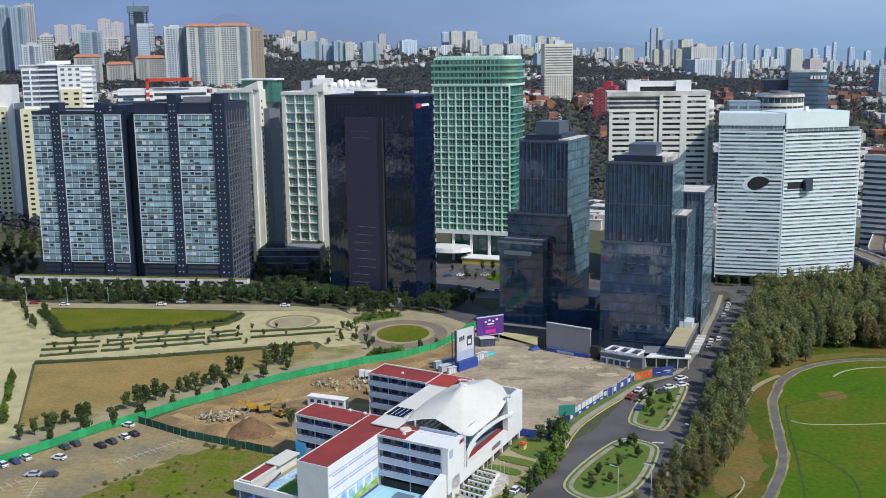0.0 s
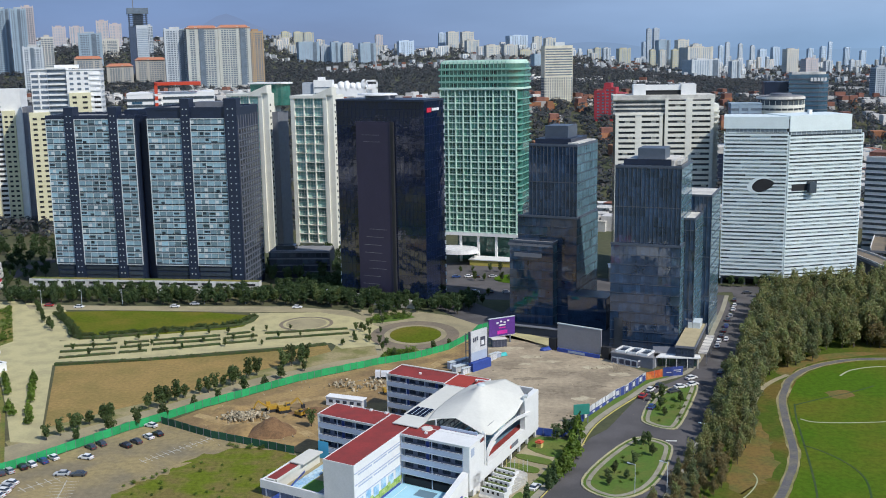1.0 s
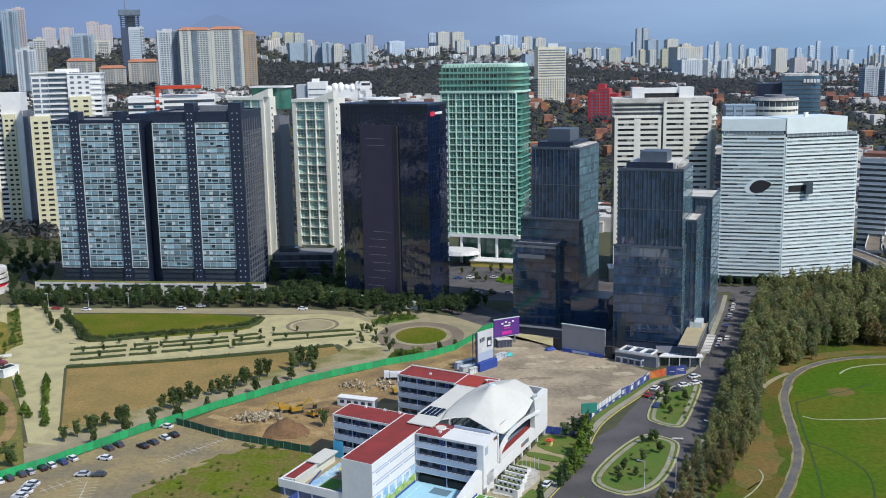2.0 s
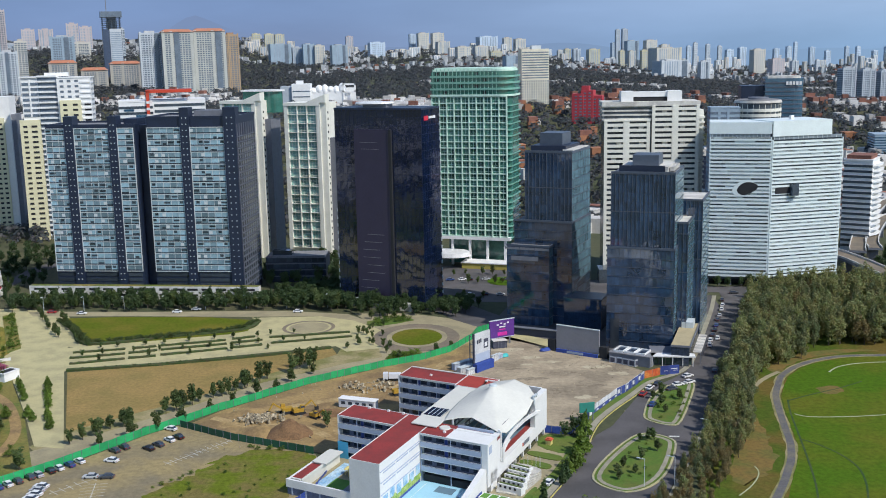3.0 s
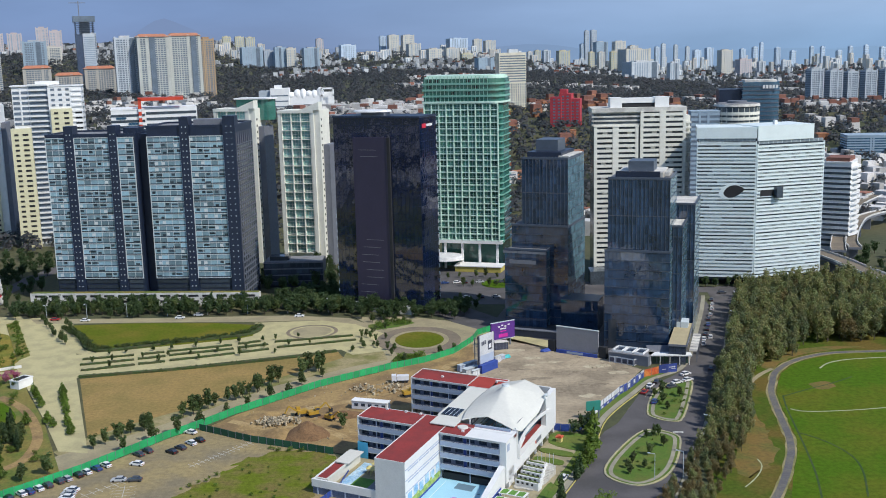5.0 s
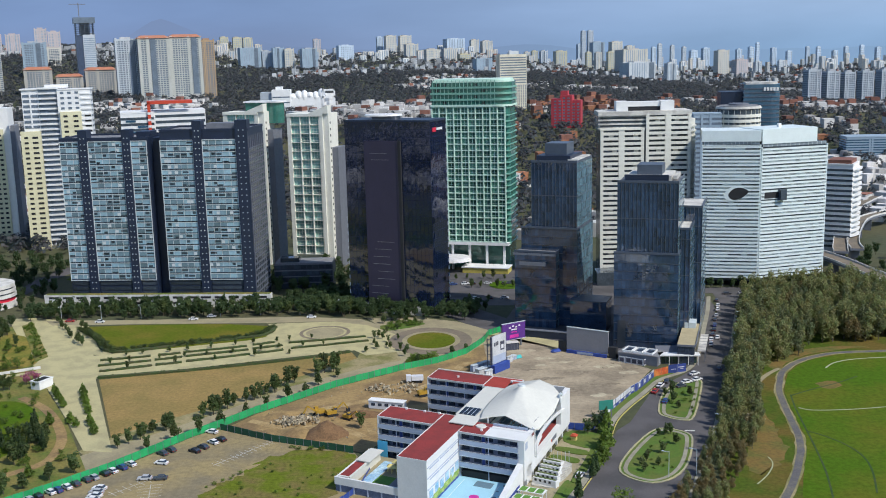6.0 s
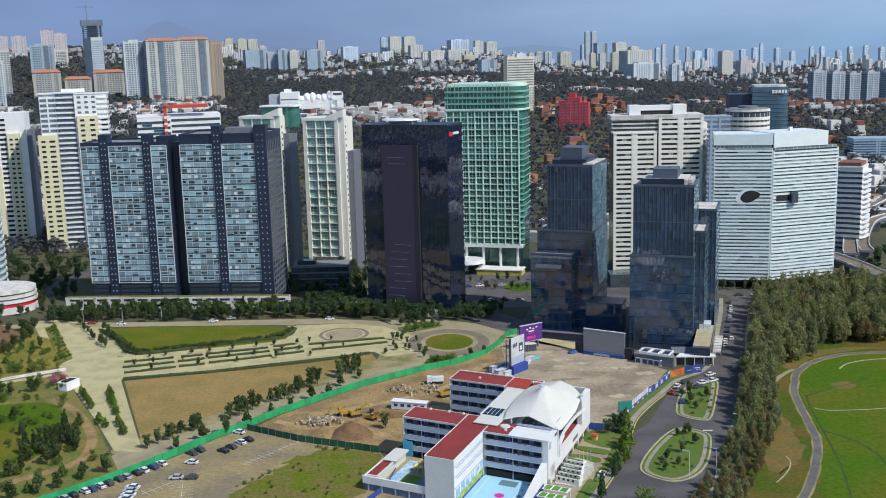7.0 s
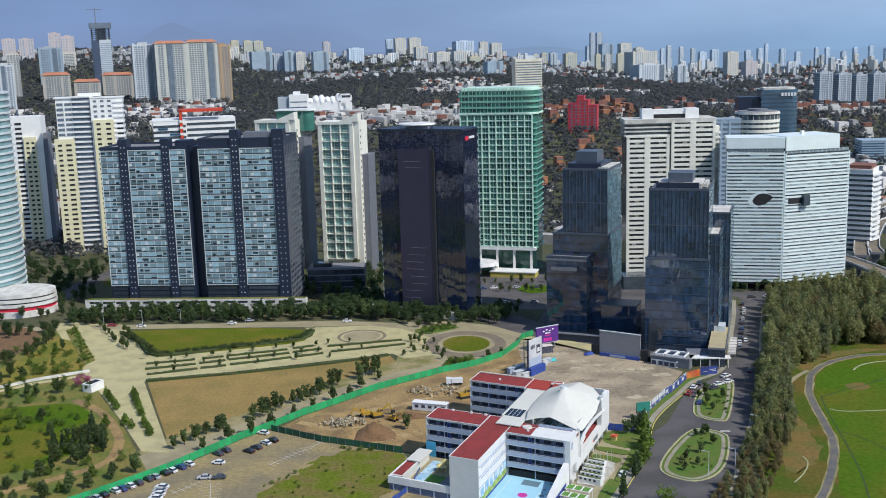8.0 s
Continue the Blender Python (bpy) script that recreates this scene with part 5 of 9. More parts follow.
def banded(name, x, y, rz, w, d, h, wall, win, n, label, category="building", z=None, gaps=()):
    t = thing(name, x, y, rise(x, y) if z is None else z, rz, label, category)
    part("wall", boxes((0, w, 0, d, -4, h)), wall, t)
    fh = (h - 4) / n
    rep("window_band", boxes((-0.15, w + 0.15, -0.15, d + 0.15, 0, fh * 0.45)), win, t, [(0, 0, 3.5 + k * fh) for k in range(n)])
    for g in gaps:
        part("pier", boxes((g * w - 0.8, g * w + 0.8, -0.3, 0.3, 0, h)), wall, t)
    part("parapet", boxes((-0.2, w + 0.2, -0.2, d + 0.2, h, h + 0.9)), wall, t)
    return t


banded("apartment_building", 192, 700, -8, 20, 14, 73, M_FAR["blue_grey"][0], M_FARWIN, 20, "grey-blue apartment slab between white blocks", gaps=(0.3, 0.6))
t = banded("apartment_building", 226, 556, -35, 15, 20, 52, M_WHITE, M_WBODY, 16, "white terraced apartment block with curved balconies")
rep("balcony", prism([(0, 0), (6, -2.5), (12, -3.2), (18, -2.5), (20, 0)], 0, 1.1), M_WHITE, t, [(15, 0, 4 + 3 * k, 90) for k in range(16)])
part("roof_tiles", boxes((1, 14, 1, 18, 52.9, 55)), M_TILE, t)
banded("office_building", 395, 890, -10, 46, 24, 20, M_FAR["blue_grey"][0], M_BLUEGL, 7, "low blue-grey glass office block", gaps=(0.45, 0.5))
t = banded("office_building", -193.5, 632, 12, 20, 28, 89, M_WHITE, M_WBODY, 24, "white office block with an orange roof frame")
part("wing", boxes((20, 52, 3, 28, 0, 90)), M_WHITE, t)
rep("wing_window", boxes((21, 51.5, 2.8, 3.1, 0, 1.6)), M_WBODY, t, [(0, 0, 3 + 3.6 * k) for k in range(24)])
M_ORANGE = mat("orange_steel", (0.55, 0.06, 0.025), 0.5, var=0.08)
part("orange_frame", boxes((16.5, 18.4, -1.2, 0, 0, 96), (16.5, 44, -1.2, 13, 94.4, 96.2)), M_ORANGE, t, "bright orange roof canopy and mast")
rep("mast_band", boxes((16.4, 18.5, -1.3, -1.2, 0, 1.5)), M_SIGN, t, [(0, 0, 64 + 4.0 * k) for k in range(7)])
rep("blue_panel", boxes((-3, 3, -0.35, -0.15, 0, 1.2)), M_BLUEGL, t, [(6 + 7 * (k % 2), 0, 62 + 3.6 * k) for k in range(7)])
# cream and white apartment towers to the west
M_PALEYEL = mat("pale_yellow_render", (0.70, 0.66, 0.44), 0.75, var=0.07, scale=0.2, fine=2.0)
t = thing("apartment_tower", -263.5, 660, 0, 10, "white and pale yellow stepped apartment tower", "tower")
part("wall", boxes((2, 24, 1, 18, 0, 104.4)), M_WHITE, t)
part("wall", boxes((24, 44.5, -2, 16, 0, 104.0)), M_WHITE, t)
part("yellow_wall", boxes((-0.5, 12, -0.6, 10, 0, 78)), M_PALEYEL, t, "pale yellow wing")
part("yellow_wall", boxes((25, 38, -3.2, 0, 0, 90)), M_PALEYEL, t, "pale yellow wing")
part("roof", boxes((1, 24.5, 0, 19, 104.4, 105.2)), M_WHITE, t)
part("roof", boxes((24.5, 45.2, -2.4, 16.5, 104.0, 104.6)), M_WHITE, t)
part("roof_room", boxes((16, 30, 5, 13, 105.2, 107.4)), M_WHITE, t)
rep("upper_window", boxes((-1.1, 1.1, -2.16, -1.9, 0, 1.4)), M_FARWIN, t, [(q, 0, 91.5 + 3.3 * k) for q in (27, 31.5, 36) for k in range(4)])
rep("side_window", boxes((44.4, 44.66, -1.0, 1.0, 0, 1.4)), M_FARWIN, t, [(0, q, 40 + 3.3 * k) for q in (2, 7, 12) for k in range(19)])
rep("shallow_ledge", boxes((38.4, 44.6, -2.6, -2.0, 0, 0.9)), M_WHITE, t, [(0, 0, 58 + 3.3 * k) for k in range(14)])
rep("balcony", boxes((12.2, 23.8, -0.6, 0.9, 0, 1.0)), M_WHITE, t, [(0, 0, 2.6 + 3.3 * k) for k in range(32)])
# dark boxes between the balconies, shade put in as colour
rep("balcony_shade", boxes((12.3, 23.7, 0.55, 1.1, 0, 1.9)), M_FARWIN, t, [(0, 0, 3.7 + 3.3 * k) for k in range(31)])
rep("window", boxes((2.6, 11.6, 0.7, 1.2, 0, 1.7)), M_FARWIN, t, [(0, 0, 80 + 3.3 * k) for k in range(7)])
rep("window_pier", boxes((6.6, 7.6, 0.6, 1.2, 0, 24)), M_WHITE, t, [(0, 0, 80)])
rep("window", boxes((1.5, 4.0, -0.75, -0.5, 0, 1.3)), M_DARK, t, [(0, 0, 4 + 3.3 * k) for k in range(22)])
rep("window", boxes((6.5, 10, -0.75, -0.5, 0, 1.3)), M_DARK, t, [(0, 0, 4 + 3.3 * k) for k in range(22)])
rep("window", boxes((27, 29.5, -3.35, -3.1, 0, 1.3)), M_DARK, t, [(0, 0, 4 + 3.3 * k) for k in range(26)])
rep("window", boxes((33, 36, -3.35, -3.1, 0, 1.3)), M_DARK, t, [(0, 0, 4 + 3.3 * k) for k in range(26)])
rep("window", boxes((40, 44, -2.15, -1.9, 0, 1.4)), M_DARK, t, [(0, 0, 4 + 3.3 * k) for k in range(26)])
t = thing("apartment_tower", -308, 690, 0, 8, "pale yellow and white apartment tower", "tower")
part("wall", boxes((0, 26, 1, 20, 0, 92)), M_WHITE, t)
part("yellow_wall", boxes((14, 22, -1.5, 6, 0, 78)), M_PALEYEL, t, "pale yellow wing")
part("yellow_wall", boxes((-1, 8, -0.6, 6, 0, 56)), M_PALEYEL, t, "pale yellow wing")
part("side_wing", boxes((23, 29, 4, 20, 0, 80)), M_LATTICE, t)
rep("window", boxes((1.5, 3.5, 0.75, 1.1, 0, 1.5)), M_DARK, t, [(0, 0, 4 + 3.3 * k) for k in range(26)])
rep("window", boxes((8.8, 13, 0.75, 1.1, 0, 1.5)), M_DARK, t, [(0, 0, 4 + 3.3 * k) for k in range(26)])
rep("window", boxes((15.5, 17.5, -1.65, -1.4, 0, 1.3)), M_DARK, t, [(0, 0, 4 + 3.3 * k) for k in range(22)])
rep("window", boxes((19, 21, -1.65, -1.4, 0, 1.3)), M_DARK, t, [(0, 0, 4 + 3.3 * k) for k in range(22)])
# round glass tower at the western edge
M_SKYGLASS = mat("sky_blue_glass", (0.22, 0.36, 0.38), 0.12, var=0.15, scale=0.2, fine=1.2, ior=1.7)
t = thing("apartment_tower", -267, 524, 0, 0, "round pale blue glass tower with white floor rings", "tower")
for k in range(31):
    for r, z, hh, m, nm in ((20.0, 0, 2.4, M_SKYGLASS, "glass_ring"), (20.7, 2.4, 1.1, M_FRAME, "floor_ring")):
        bm = bmesh.new()
        bmesh.ops.create_cone(bm, cap_ends=True, segments=44, radius1=r, radius2=r, depth=hh, matrix=Matrix.Translation((0, 0, 5 + k * 3.5 + z + hh / 2)) @ Matrix.Diagonal((1.0, 1.25, 1, 1)))
        part(nm, bm, m, t)
t = thing("curved_podium", -243, 499, 0, 0, "white curved podium with a red band", "podium")
for k, (r, z0, z1, m) in enumerate(((17, 0, 3.4, M_PODIUM), (16.5, 3.4, 5.4, M_RED), (17.2, 5.4, 7.0, M_PODIUM), (16.0, 7.0, 7.8, M_GREYGLASS), (17.0, 7.8, 9.4, M_PODIUM), (16.0, 9.4, 10.2, M_GREYGLASS), (16.8, 10.2, 12.0, M_PODIUM))):
    bm = bmesh.new()
    bmesh.ops.create_cone(bm, cap_ends=True, segments=40, radius1=r, radius2=r, depth=z1 - z0, matrix=Matrix.Translation((0, 0, (z0 + z1) / 2)) @ Matrix.Diagonal((1.2, 0.9, 1, 1)))
    part("band", bm, m, t, "red curved band" if m is M_RED else "")
# white complex behind the slim towers
t = thing("office_complex", -178, 1345, rise(-130, 1345), 0, "low white modern complex with domed roofs", "building")
part("grey_block", boxes((0, 17, 4, 30, -10, 27)), M_FAR["grey"][0], t)
part("wall", boxes((15, 39, 0, 26, -10, 30)), M_WHITE, t)
part("wall", boxes((39, 82, 4, 26, -10, 20)), M_WHITE, t)
part("roof_room", boxes((20, 29, 6, 16, 30, 34)), M_WHITE, t)
for k in range(6):
    bm = bmesh.new()
    bmesh.ops.create_uvsphere(bm, u_segments=16, v_segments=8, radius=1, matrix=Matrix.Translation((42 + 7.4 * k, 10, 20 + 1.4 * (k % 2))) @ Matrix.Diagonal((5.2, 7, 5 + 2 * (k % 3), 1)))
    part("dome", bm, M_WHITE, t, "white shell roof")
part("frame", boxes((80, 97, 3, 4.5, 27.4, 29.6), (80, 97, 3, 4.5, 18.5, 20.5), (95, 97, 3, 4.5, -10, 29.6), (80, 82, 3, 4.5, -10, 29.6), (82, 95, 12, 13, -10, 24)), M_WHITE, t, "white portal frame")
rep("window_band", boxes((16, 38, -0.2, 0.2, 0, 1.4)), M_FARWIN, t, [(0, 0, 6 + 7 * k) for k in range(3)])


# houses, woods and haze-blue hills
def zone(x, y):
    return noise.noise(Vector((x * 0.0042, y * 0.0036, 3.1)))


# far walls dulled to grey, haze put into the colour
M_FARHOUSE = mat("far_house_walls", (0.40, 0.41, 0.42), 0.85, var=0.1, scale=0.1, fine=0.6, rand=0.4, island=True)
M_HOUSE = mat("pale_house_walls", (0.54, 0.52, 0.50), 0.85, var=0.1, scale=0.1, fine=0.6, rand=0.35, island=True)
M_WARMHOUSE = mat("terracotta_house_walls", (0.33, 0.145, 0.075), 0.85, var=0.15, scale=0.1, fine=0.6, rand=0.35, island=True)
# leaf green shifted to blue-grey by painted haze; second colour: bare trees
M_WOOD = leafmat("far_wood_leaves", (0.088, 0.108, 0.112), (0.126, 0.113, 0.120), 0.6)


M_HOUSE1 = mat("pale_house_wall", (0.56, 0.55, 0.53), 0.85, var=0.1, scale=0.1, fine=0.6, rand=0.25)
M_WARM1 = mat("terracotta_house_wall", (0.35, 0.15, 0.075), 0.85, var=0.15, scale=0.1, fine=0.6, rand=0.3)
M_TILE1 = mat("red_house_roof", (0.28, 0.12, 0.08), 0.85, var=0.2, scale=0.1, fine=1.0, rand=0.3)


def box_verts(x, y, z, w, d, h, a, verts, faces):
    c, s = math.cos(a), math.sin(a)
    i = len(verts)
    for zz in (z - 4, z + h):
        for px, py in ((-w, -d), (w, -d), (w, d), (-w, d)):
            verts.append((x + px * c - py * s, y + px * s + py * c, zz))
    faces += [(i + 4, i + 5, i + 6, i + 7), (i, i + 1, i + 5, i + 4), (i + 1, i + 2, i + 6, i + 5), (i + 2, i + 3, i + 7, i + 6), (i + 3, i, i + 4, i + 7)]


def far_fields():
    sets = {"pale_houses": ([], []), "far_houses": ([], []), "terracotta_houses": ([], []), "tiled_roofs": ([], []), "far_woods": ([], [])}
    near = []
    y = 640.0
    while y < 4250:
        half = 0.50 * y + 120
        gap = 8 + y * 0.0054
        x = -half - 60
        while x < half + 60:
            px, py = x + random.uniform(-0.45, 0.45) * gap, y + random.uniform(-0.45, 0.45) * gap
            n = zone(px, py) + 0.12 * random.uniform(-1, 1)
            red = 60 < px < 330 and 820 < py < 1480
            warm = px > 330 and 950 < py < 1400
            built = n > (0.0 if py > 2500 else (0.40 if 1500 < py < 2500 else 0.24)) or (red and random.random() < 0.14) or (warm and random.random() < 0.18) or (-130 < px < 130 and 1150 < py < 1420) or (px < -300 and py < 1250 and random.random() < 0.25) or (-320 < px < -150 and 700 < py < 1000 and random.random() < 0.5)
            z = rise(px, py)
            if built and random.random() < 0.8:
                a = zone(px * 0.3, py * 0.3) * 3 + random.choice((0, 0.05, 1.57))
                w, d, h = random.uniform(3, 6.2), random.uniform(3, 7), random.choice((4, 6, 6.5, 9, 9.5))
                if py > 2300:
                    w, d, h = w * 0.95, d * 0.95, h * random.choice((0.6, 0.8, 1, 1.8))
                key = "terracotta_houses" if (red and random.random() < 0.72) or (warm and random.random() < 0.15) else "far_houses" if py > 2300 else "pale_houses"
                if py < 1420 and len(near) < 260 and abs(px) < 0.46 * py and random.random() < 0.6:
                    near.append((px, py, z, w, d, h, a, key))
                    x += gap
                    continue
                box_verts(px, py, z, w, d, h, a, *sets[key])
                if (red or warm or random.random() < 0.2) and random.random() < 0.34:
                    box_verts(px, py, z + h + 4.05, w * 0.9, d * 0.9, 0.7, a, *sets["tiled_roofs"])
            elif py < 3200 or random.random() < 0.6:
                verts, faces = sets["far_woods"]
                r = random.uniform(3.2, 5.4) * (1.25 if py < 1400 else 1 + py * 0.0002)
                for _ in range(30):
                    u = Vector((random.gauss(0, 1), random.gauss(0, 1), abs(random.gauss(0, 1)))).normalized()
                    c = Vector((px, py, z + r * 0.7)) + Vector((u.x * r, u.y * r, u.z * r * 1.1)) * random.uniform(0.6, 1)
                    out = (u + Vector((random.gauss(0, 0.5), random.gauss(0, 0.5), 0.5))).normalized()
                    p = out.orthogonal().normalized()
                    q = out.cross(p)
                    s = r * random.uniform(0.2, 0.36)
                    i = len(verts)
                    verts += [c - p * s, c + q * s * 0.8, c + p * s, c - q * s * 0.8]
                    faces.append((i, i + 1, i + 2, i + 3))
            x += gap
        y += gap * 1.05
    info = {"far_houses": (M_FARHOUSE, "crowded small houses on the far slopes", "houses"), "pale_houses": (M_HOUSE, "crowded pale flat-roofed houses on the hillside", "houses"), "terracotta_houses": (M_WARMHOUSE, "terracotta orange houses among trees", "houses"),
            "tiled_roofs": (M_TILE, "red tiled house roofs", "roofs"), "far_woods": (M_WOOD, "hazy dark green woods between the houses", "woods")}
    for px, py, z, w, d, h, a, key in near:
        hs = thing("house", px, py, z, math.degrees(a), "pale flat-roofed house on the hillside" if key == "pale_houses" else "terracotta house among dark trees", "house", "hillside houses")
        part("wall", boxes((-w, w, -d, d, -4, h)), M_HOUSE1 if key == "pale_houses" else M_WARM1, hs)
        part("roof", boxes((-w * 1.04, w * 1.04, -d * 1.04, d * 1.04, h, h + 0.6)), M_TILE1 if random.random() < 0.22 else (M_WARM1 if key != "pale_houses" else M_ROOFPALE), hs)
        part("window_band", boxes((-w * 0.7, w * 0.7, -d - 0.1, -d + 0.1, h - 2.2, h - 0.9)), M_FARWIN, hs)
    for k, (v, f) in sets.items():
        me = bpy.data.meshes.new(k)
        me.from_pydata(v, [], f)
        tagged(link(k, me, info[k][0]), info[k][1], info[k][2], kind="stuff")


def skyline_blocks():
    """Crowded small towers along the far skyline, too many to count."""
    v, f, gv, gf = [], [], [], []
    for _ in range(420):
        y = random.uniform(3300, 4350)
        x = random.uniform(-0.16, 0.62) * y
        if noise.noise(Vector((x * 0.004, y * 0.003, 9.0))) < -0.12:
            continue
        w, d, h, a = random.uniform(5, 11), random.uniform(5, 9), random.choice((14, 20, 26, 34, 42)) * (1.25 if x > 900 else 0.8), random.choice((0.2, 0.3, 0.35))
        box_verts(x, y, rise(x, y), w, d, h, a, v, f)
        c, s = math.cos(a), math.sin(a)
        for q in (-0.45, 0.45):
            box_verts(x + q * w * c + d * 1.0 * s, y + q * w * s - d * 1.0 * c, rise(x, y) + 2, w * 0.2, 0.3, h - 5, a, gv, gf)
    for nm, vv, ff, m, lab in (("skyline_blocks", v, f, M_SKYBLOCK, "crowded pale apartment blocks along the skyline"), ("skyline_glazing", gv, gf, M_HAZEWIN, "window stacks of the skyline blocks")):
        me = bpy.data.meshes.new(nm)
        me.from_pydata(vv, [], ff)
        tagged(link(nm, me, m), lab, "blocks", kind="stuff")


M_SKYBLOCK = mat("skyline_block_walls", (0.56, 0.57, 0.57), 0.85, var=0.1, scale=0.02, fine=0.2, second=(0.60, 0.53, 0.44), rand=0.25, island=True)
far_fields()
skyline_blocks()


def off_side():
    """Roofs and trees beyond the western park, which the dark glass mirrors."""
    hv, hf, wv, wf = [], [], [], []
    for _ in range(1500):
        x, y = random.uniform(-950, -340), random.uniform(-300, 470)
        if zone(x * 2, y * 2) > 0.0:
            box_verts(x, y, 0, random.uniform(4, 9), random.uniform(4, 9), random.choice((4, 7, 10)), random.uniform(0, 3), hv, hf)
        else:
            r = random.uniform(3, 6)
            for _ in range(16):
                u = Vector((random.gauss(0, 1), random.gauss(0, 1), random.gauss(0, 1))).normalized() * r
                p = Vector((random.gauss(0, 1), random.gauss(0, 1), random.gauss(0, 1))).normalized()
                q = p.orthogonal().normalized()
                c, s, i = Vector((x, y, r)) + u, r * 0.5, len(wv)
                wv.extend((c - p * s, c + q * s * 0.8, c + p * s, c - q * s * 0.8))
                wf.append((i, i + 1, i + 2, i + 3))
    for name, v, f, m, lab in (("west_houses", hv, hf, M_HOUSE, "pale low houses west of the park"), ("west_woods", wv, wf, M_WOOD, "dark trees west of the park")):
        me = bpy.data.meshes.new(name)
        me.from_pydata(v, [], f)
        tagged(link(name, me, m), lab, "district", kind="stuff")


off_side()
slab("road_hill", [(-236, 500), (-228, 505), (-222, 560), (-206, 612), (-150, 640), (-150, 650), (-215, 622), (-232, 565)], M_ASPHALT, "asphalt road climbing behind the towers", 0.05, category="road")
slab("hill_green", [(-214, 560), (-190, 555), (-172, 580), (-180, 606), (-204, 604)], M_LAWN, "grass bank beside the road", 0.1, 3)


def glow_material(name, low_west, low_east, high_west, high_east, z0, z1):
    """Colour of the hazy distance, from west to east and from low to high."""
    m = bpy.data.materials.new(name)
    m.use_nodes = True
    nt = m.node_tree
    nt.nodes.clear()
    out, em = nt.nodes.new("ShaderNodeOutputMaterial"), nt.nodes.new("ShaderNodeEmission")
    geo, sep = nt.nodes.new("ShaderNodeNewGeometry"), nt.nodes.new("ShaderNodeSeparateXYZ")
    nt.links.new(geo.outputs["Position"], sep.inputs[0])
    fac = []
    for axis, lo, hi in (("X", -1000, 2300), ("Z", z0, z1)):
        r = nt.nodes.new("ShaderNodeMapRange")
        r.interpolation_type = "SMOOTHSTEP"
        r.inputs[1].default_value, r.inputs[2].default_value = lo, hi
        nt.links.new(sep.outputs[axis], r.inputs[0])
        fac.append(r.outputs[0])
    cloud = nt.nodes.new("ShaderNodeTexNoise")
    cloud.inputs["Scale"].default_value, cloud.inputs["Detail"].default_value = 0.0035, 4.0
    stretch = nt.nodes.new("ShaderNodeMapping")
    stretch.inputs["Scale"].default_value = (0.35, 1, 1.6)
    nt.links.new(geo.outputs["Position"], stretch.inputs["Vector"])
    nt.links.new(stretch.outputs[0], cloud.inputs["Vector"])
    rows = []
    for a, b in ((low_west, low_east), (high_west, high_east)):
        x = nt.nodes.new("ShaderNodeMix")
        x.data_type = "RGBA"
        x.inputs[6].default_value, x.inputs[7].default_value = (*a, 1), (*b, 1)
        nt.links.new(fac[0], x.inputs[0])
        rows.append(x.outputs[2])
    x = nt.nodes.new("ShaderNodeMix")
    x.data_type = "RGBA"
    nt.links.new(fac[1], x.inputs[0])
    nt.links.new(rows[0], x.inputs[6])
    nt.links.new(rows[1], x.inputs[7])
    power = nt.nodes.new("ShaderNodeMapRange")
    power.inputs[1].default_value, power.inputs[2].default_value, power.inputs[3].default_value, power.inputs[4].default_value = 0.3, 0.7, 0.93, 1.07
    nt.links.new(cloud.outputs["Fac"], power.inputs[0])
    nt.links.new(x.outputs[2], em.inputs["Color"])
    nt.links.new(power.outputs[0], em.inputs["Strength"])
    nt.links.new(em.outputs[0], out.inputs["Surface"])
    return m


def curtain(name, y, top, m, label, category):
    bm = bmesh.new()
    rows = [(bm.verts.new((x, y, -60)), bm.verts.new((x, y, top(x)))) for x in range(-3600, 3601, 40)]
    for a, b in zip(rows, rows[1:]):
        bm.faces.new((a[0], b[0], b[1], a[1]))
    tagged(part(name, bm, m, None), label, category, kind="structure")


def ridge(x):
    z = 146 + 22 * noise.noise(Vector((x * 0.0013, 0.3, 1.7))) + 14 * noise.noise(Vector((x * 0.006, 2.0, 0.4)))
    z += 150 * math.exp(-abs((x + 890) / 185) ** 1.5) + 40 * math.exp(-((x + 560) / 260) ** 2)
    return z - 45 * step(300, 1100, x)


# both sheets give off their own light, with the haze painted into the gradients
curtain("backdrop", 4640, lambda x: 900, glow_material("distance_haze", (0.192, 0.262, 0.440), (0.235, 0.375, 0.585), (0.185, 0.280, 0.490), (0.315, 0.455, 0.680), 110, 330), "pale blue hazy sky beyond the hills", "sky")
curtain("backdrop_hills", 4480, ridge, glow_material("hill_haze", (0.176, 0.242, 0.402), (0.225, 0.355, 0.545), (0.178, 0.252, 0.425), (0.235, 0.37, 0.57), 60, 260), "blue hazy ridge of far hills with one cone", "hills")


# ---- school ----
M_REDROOF = mat("red_roof_coating", (0.27, 0.035, 0.03), 0.75, var=0.12, scale=0.25, fine=2.0, second=(0.21, 0.032, 0.028))
M_SCHOOL = mat("school_white", (0.73, 0.73, 0.715), 0.65, var=0.05, scale=0.25, fine=2.0)
M_RAIL = mat("blue_grey_rail", (0.38, 0.44, 0.56), 0.6, var=0.06)
# white school wall made dark blue-grey: gallery shade put into the colour
M_CORRIDOR = mat("corridor_wall", (0.13, 0.165, 0.26), 0.7, var=0.2, scale=0.4, fine=2)
M_CLASS = mat("classroom_glass", (0.045, 0.06, 0.09), 0.15, var=0.3, scale=0.6, fine=3.0, ior=1.6)
M_COURT = mat("sky_blue_court", (0.34, 0.60, 0.74), 0.7, var=0.05, scale=0.3, fine=3)
M_COURTDK = mat("slate_court_paint", (0.12, 0.20, 0.26), 0.7, var=0.06)
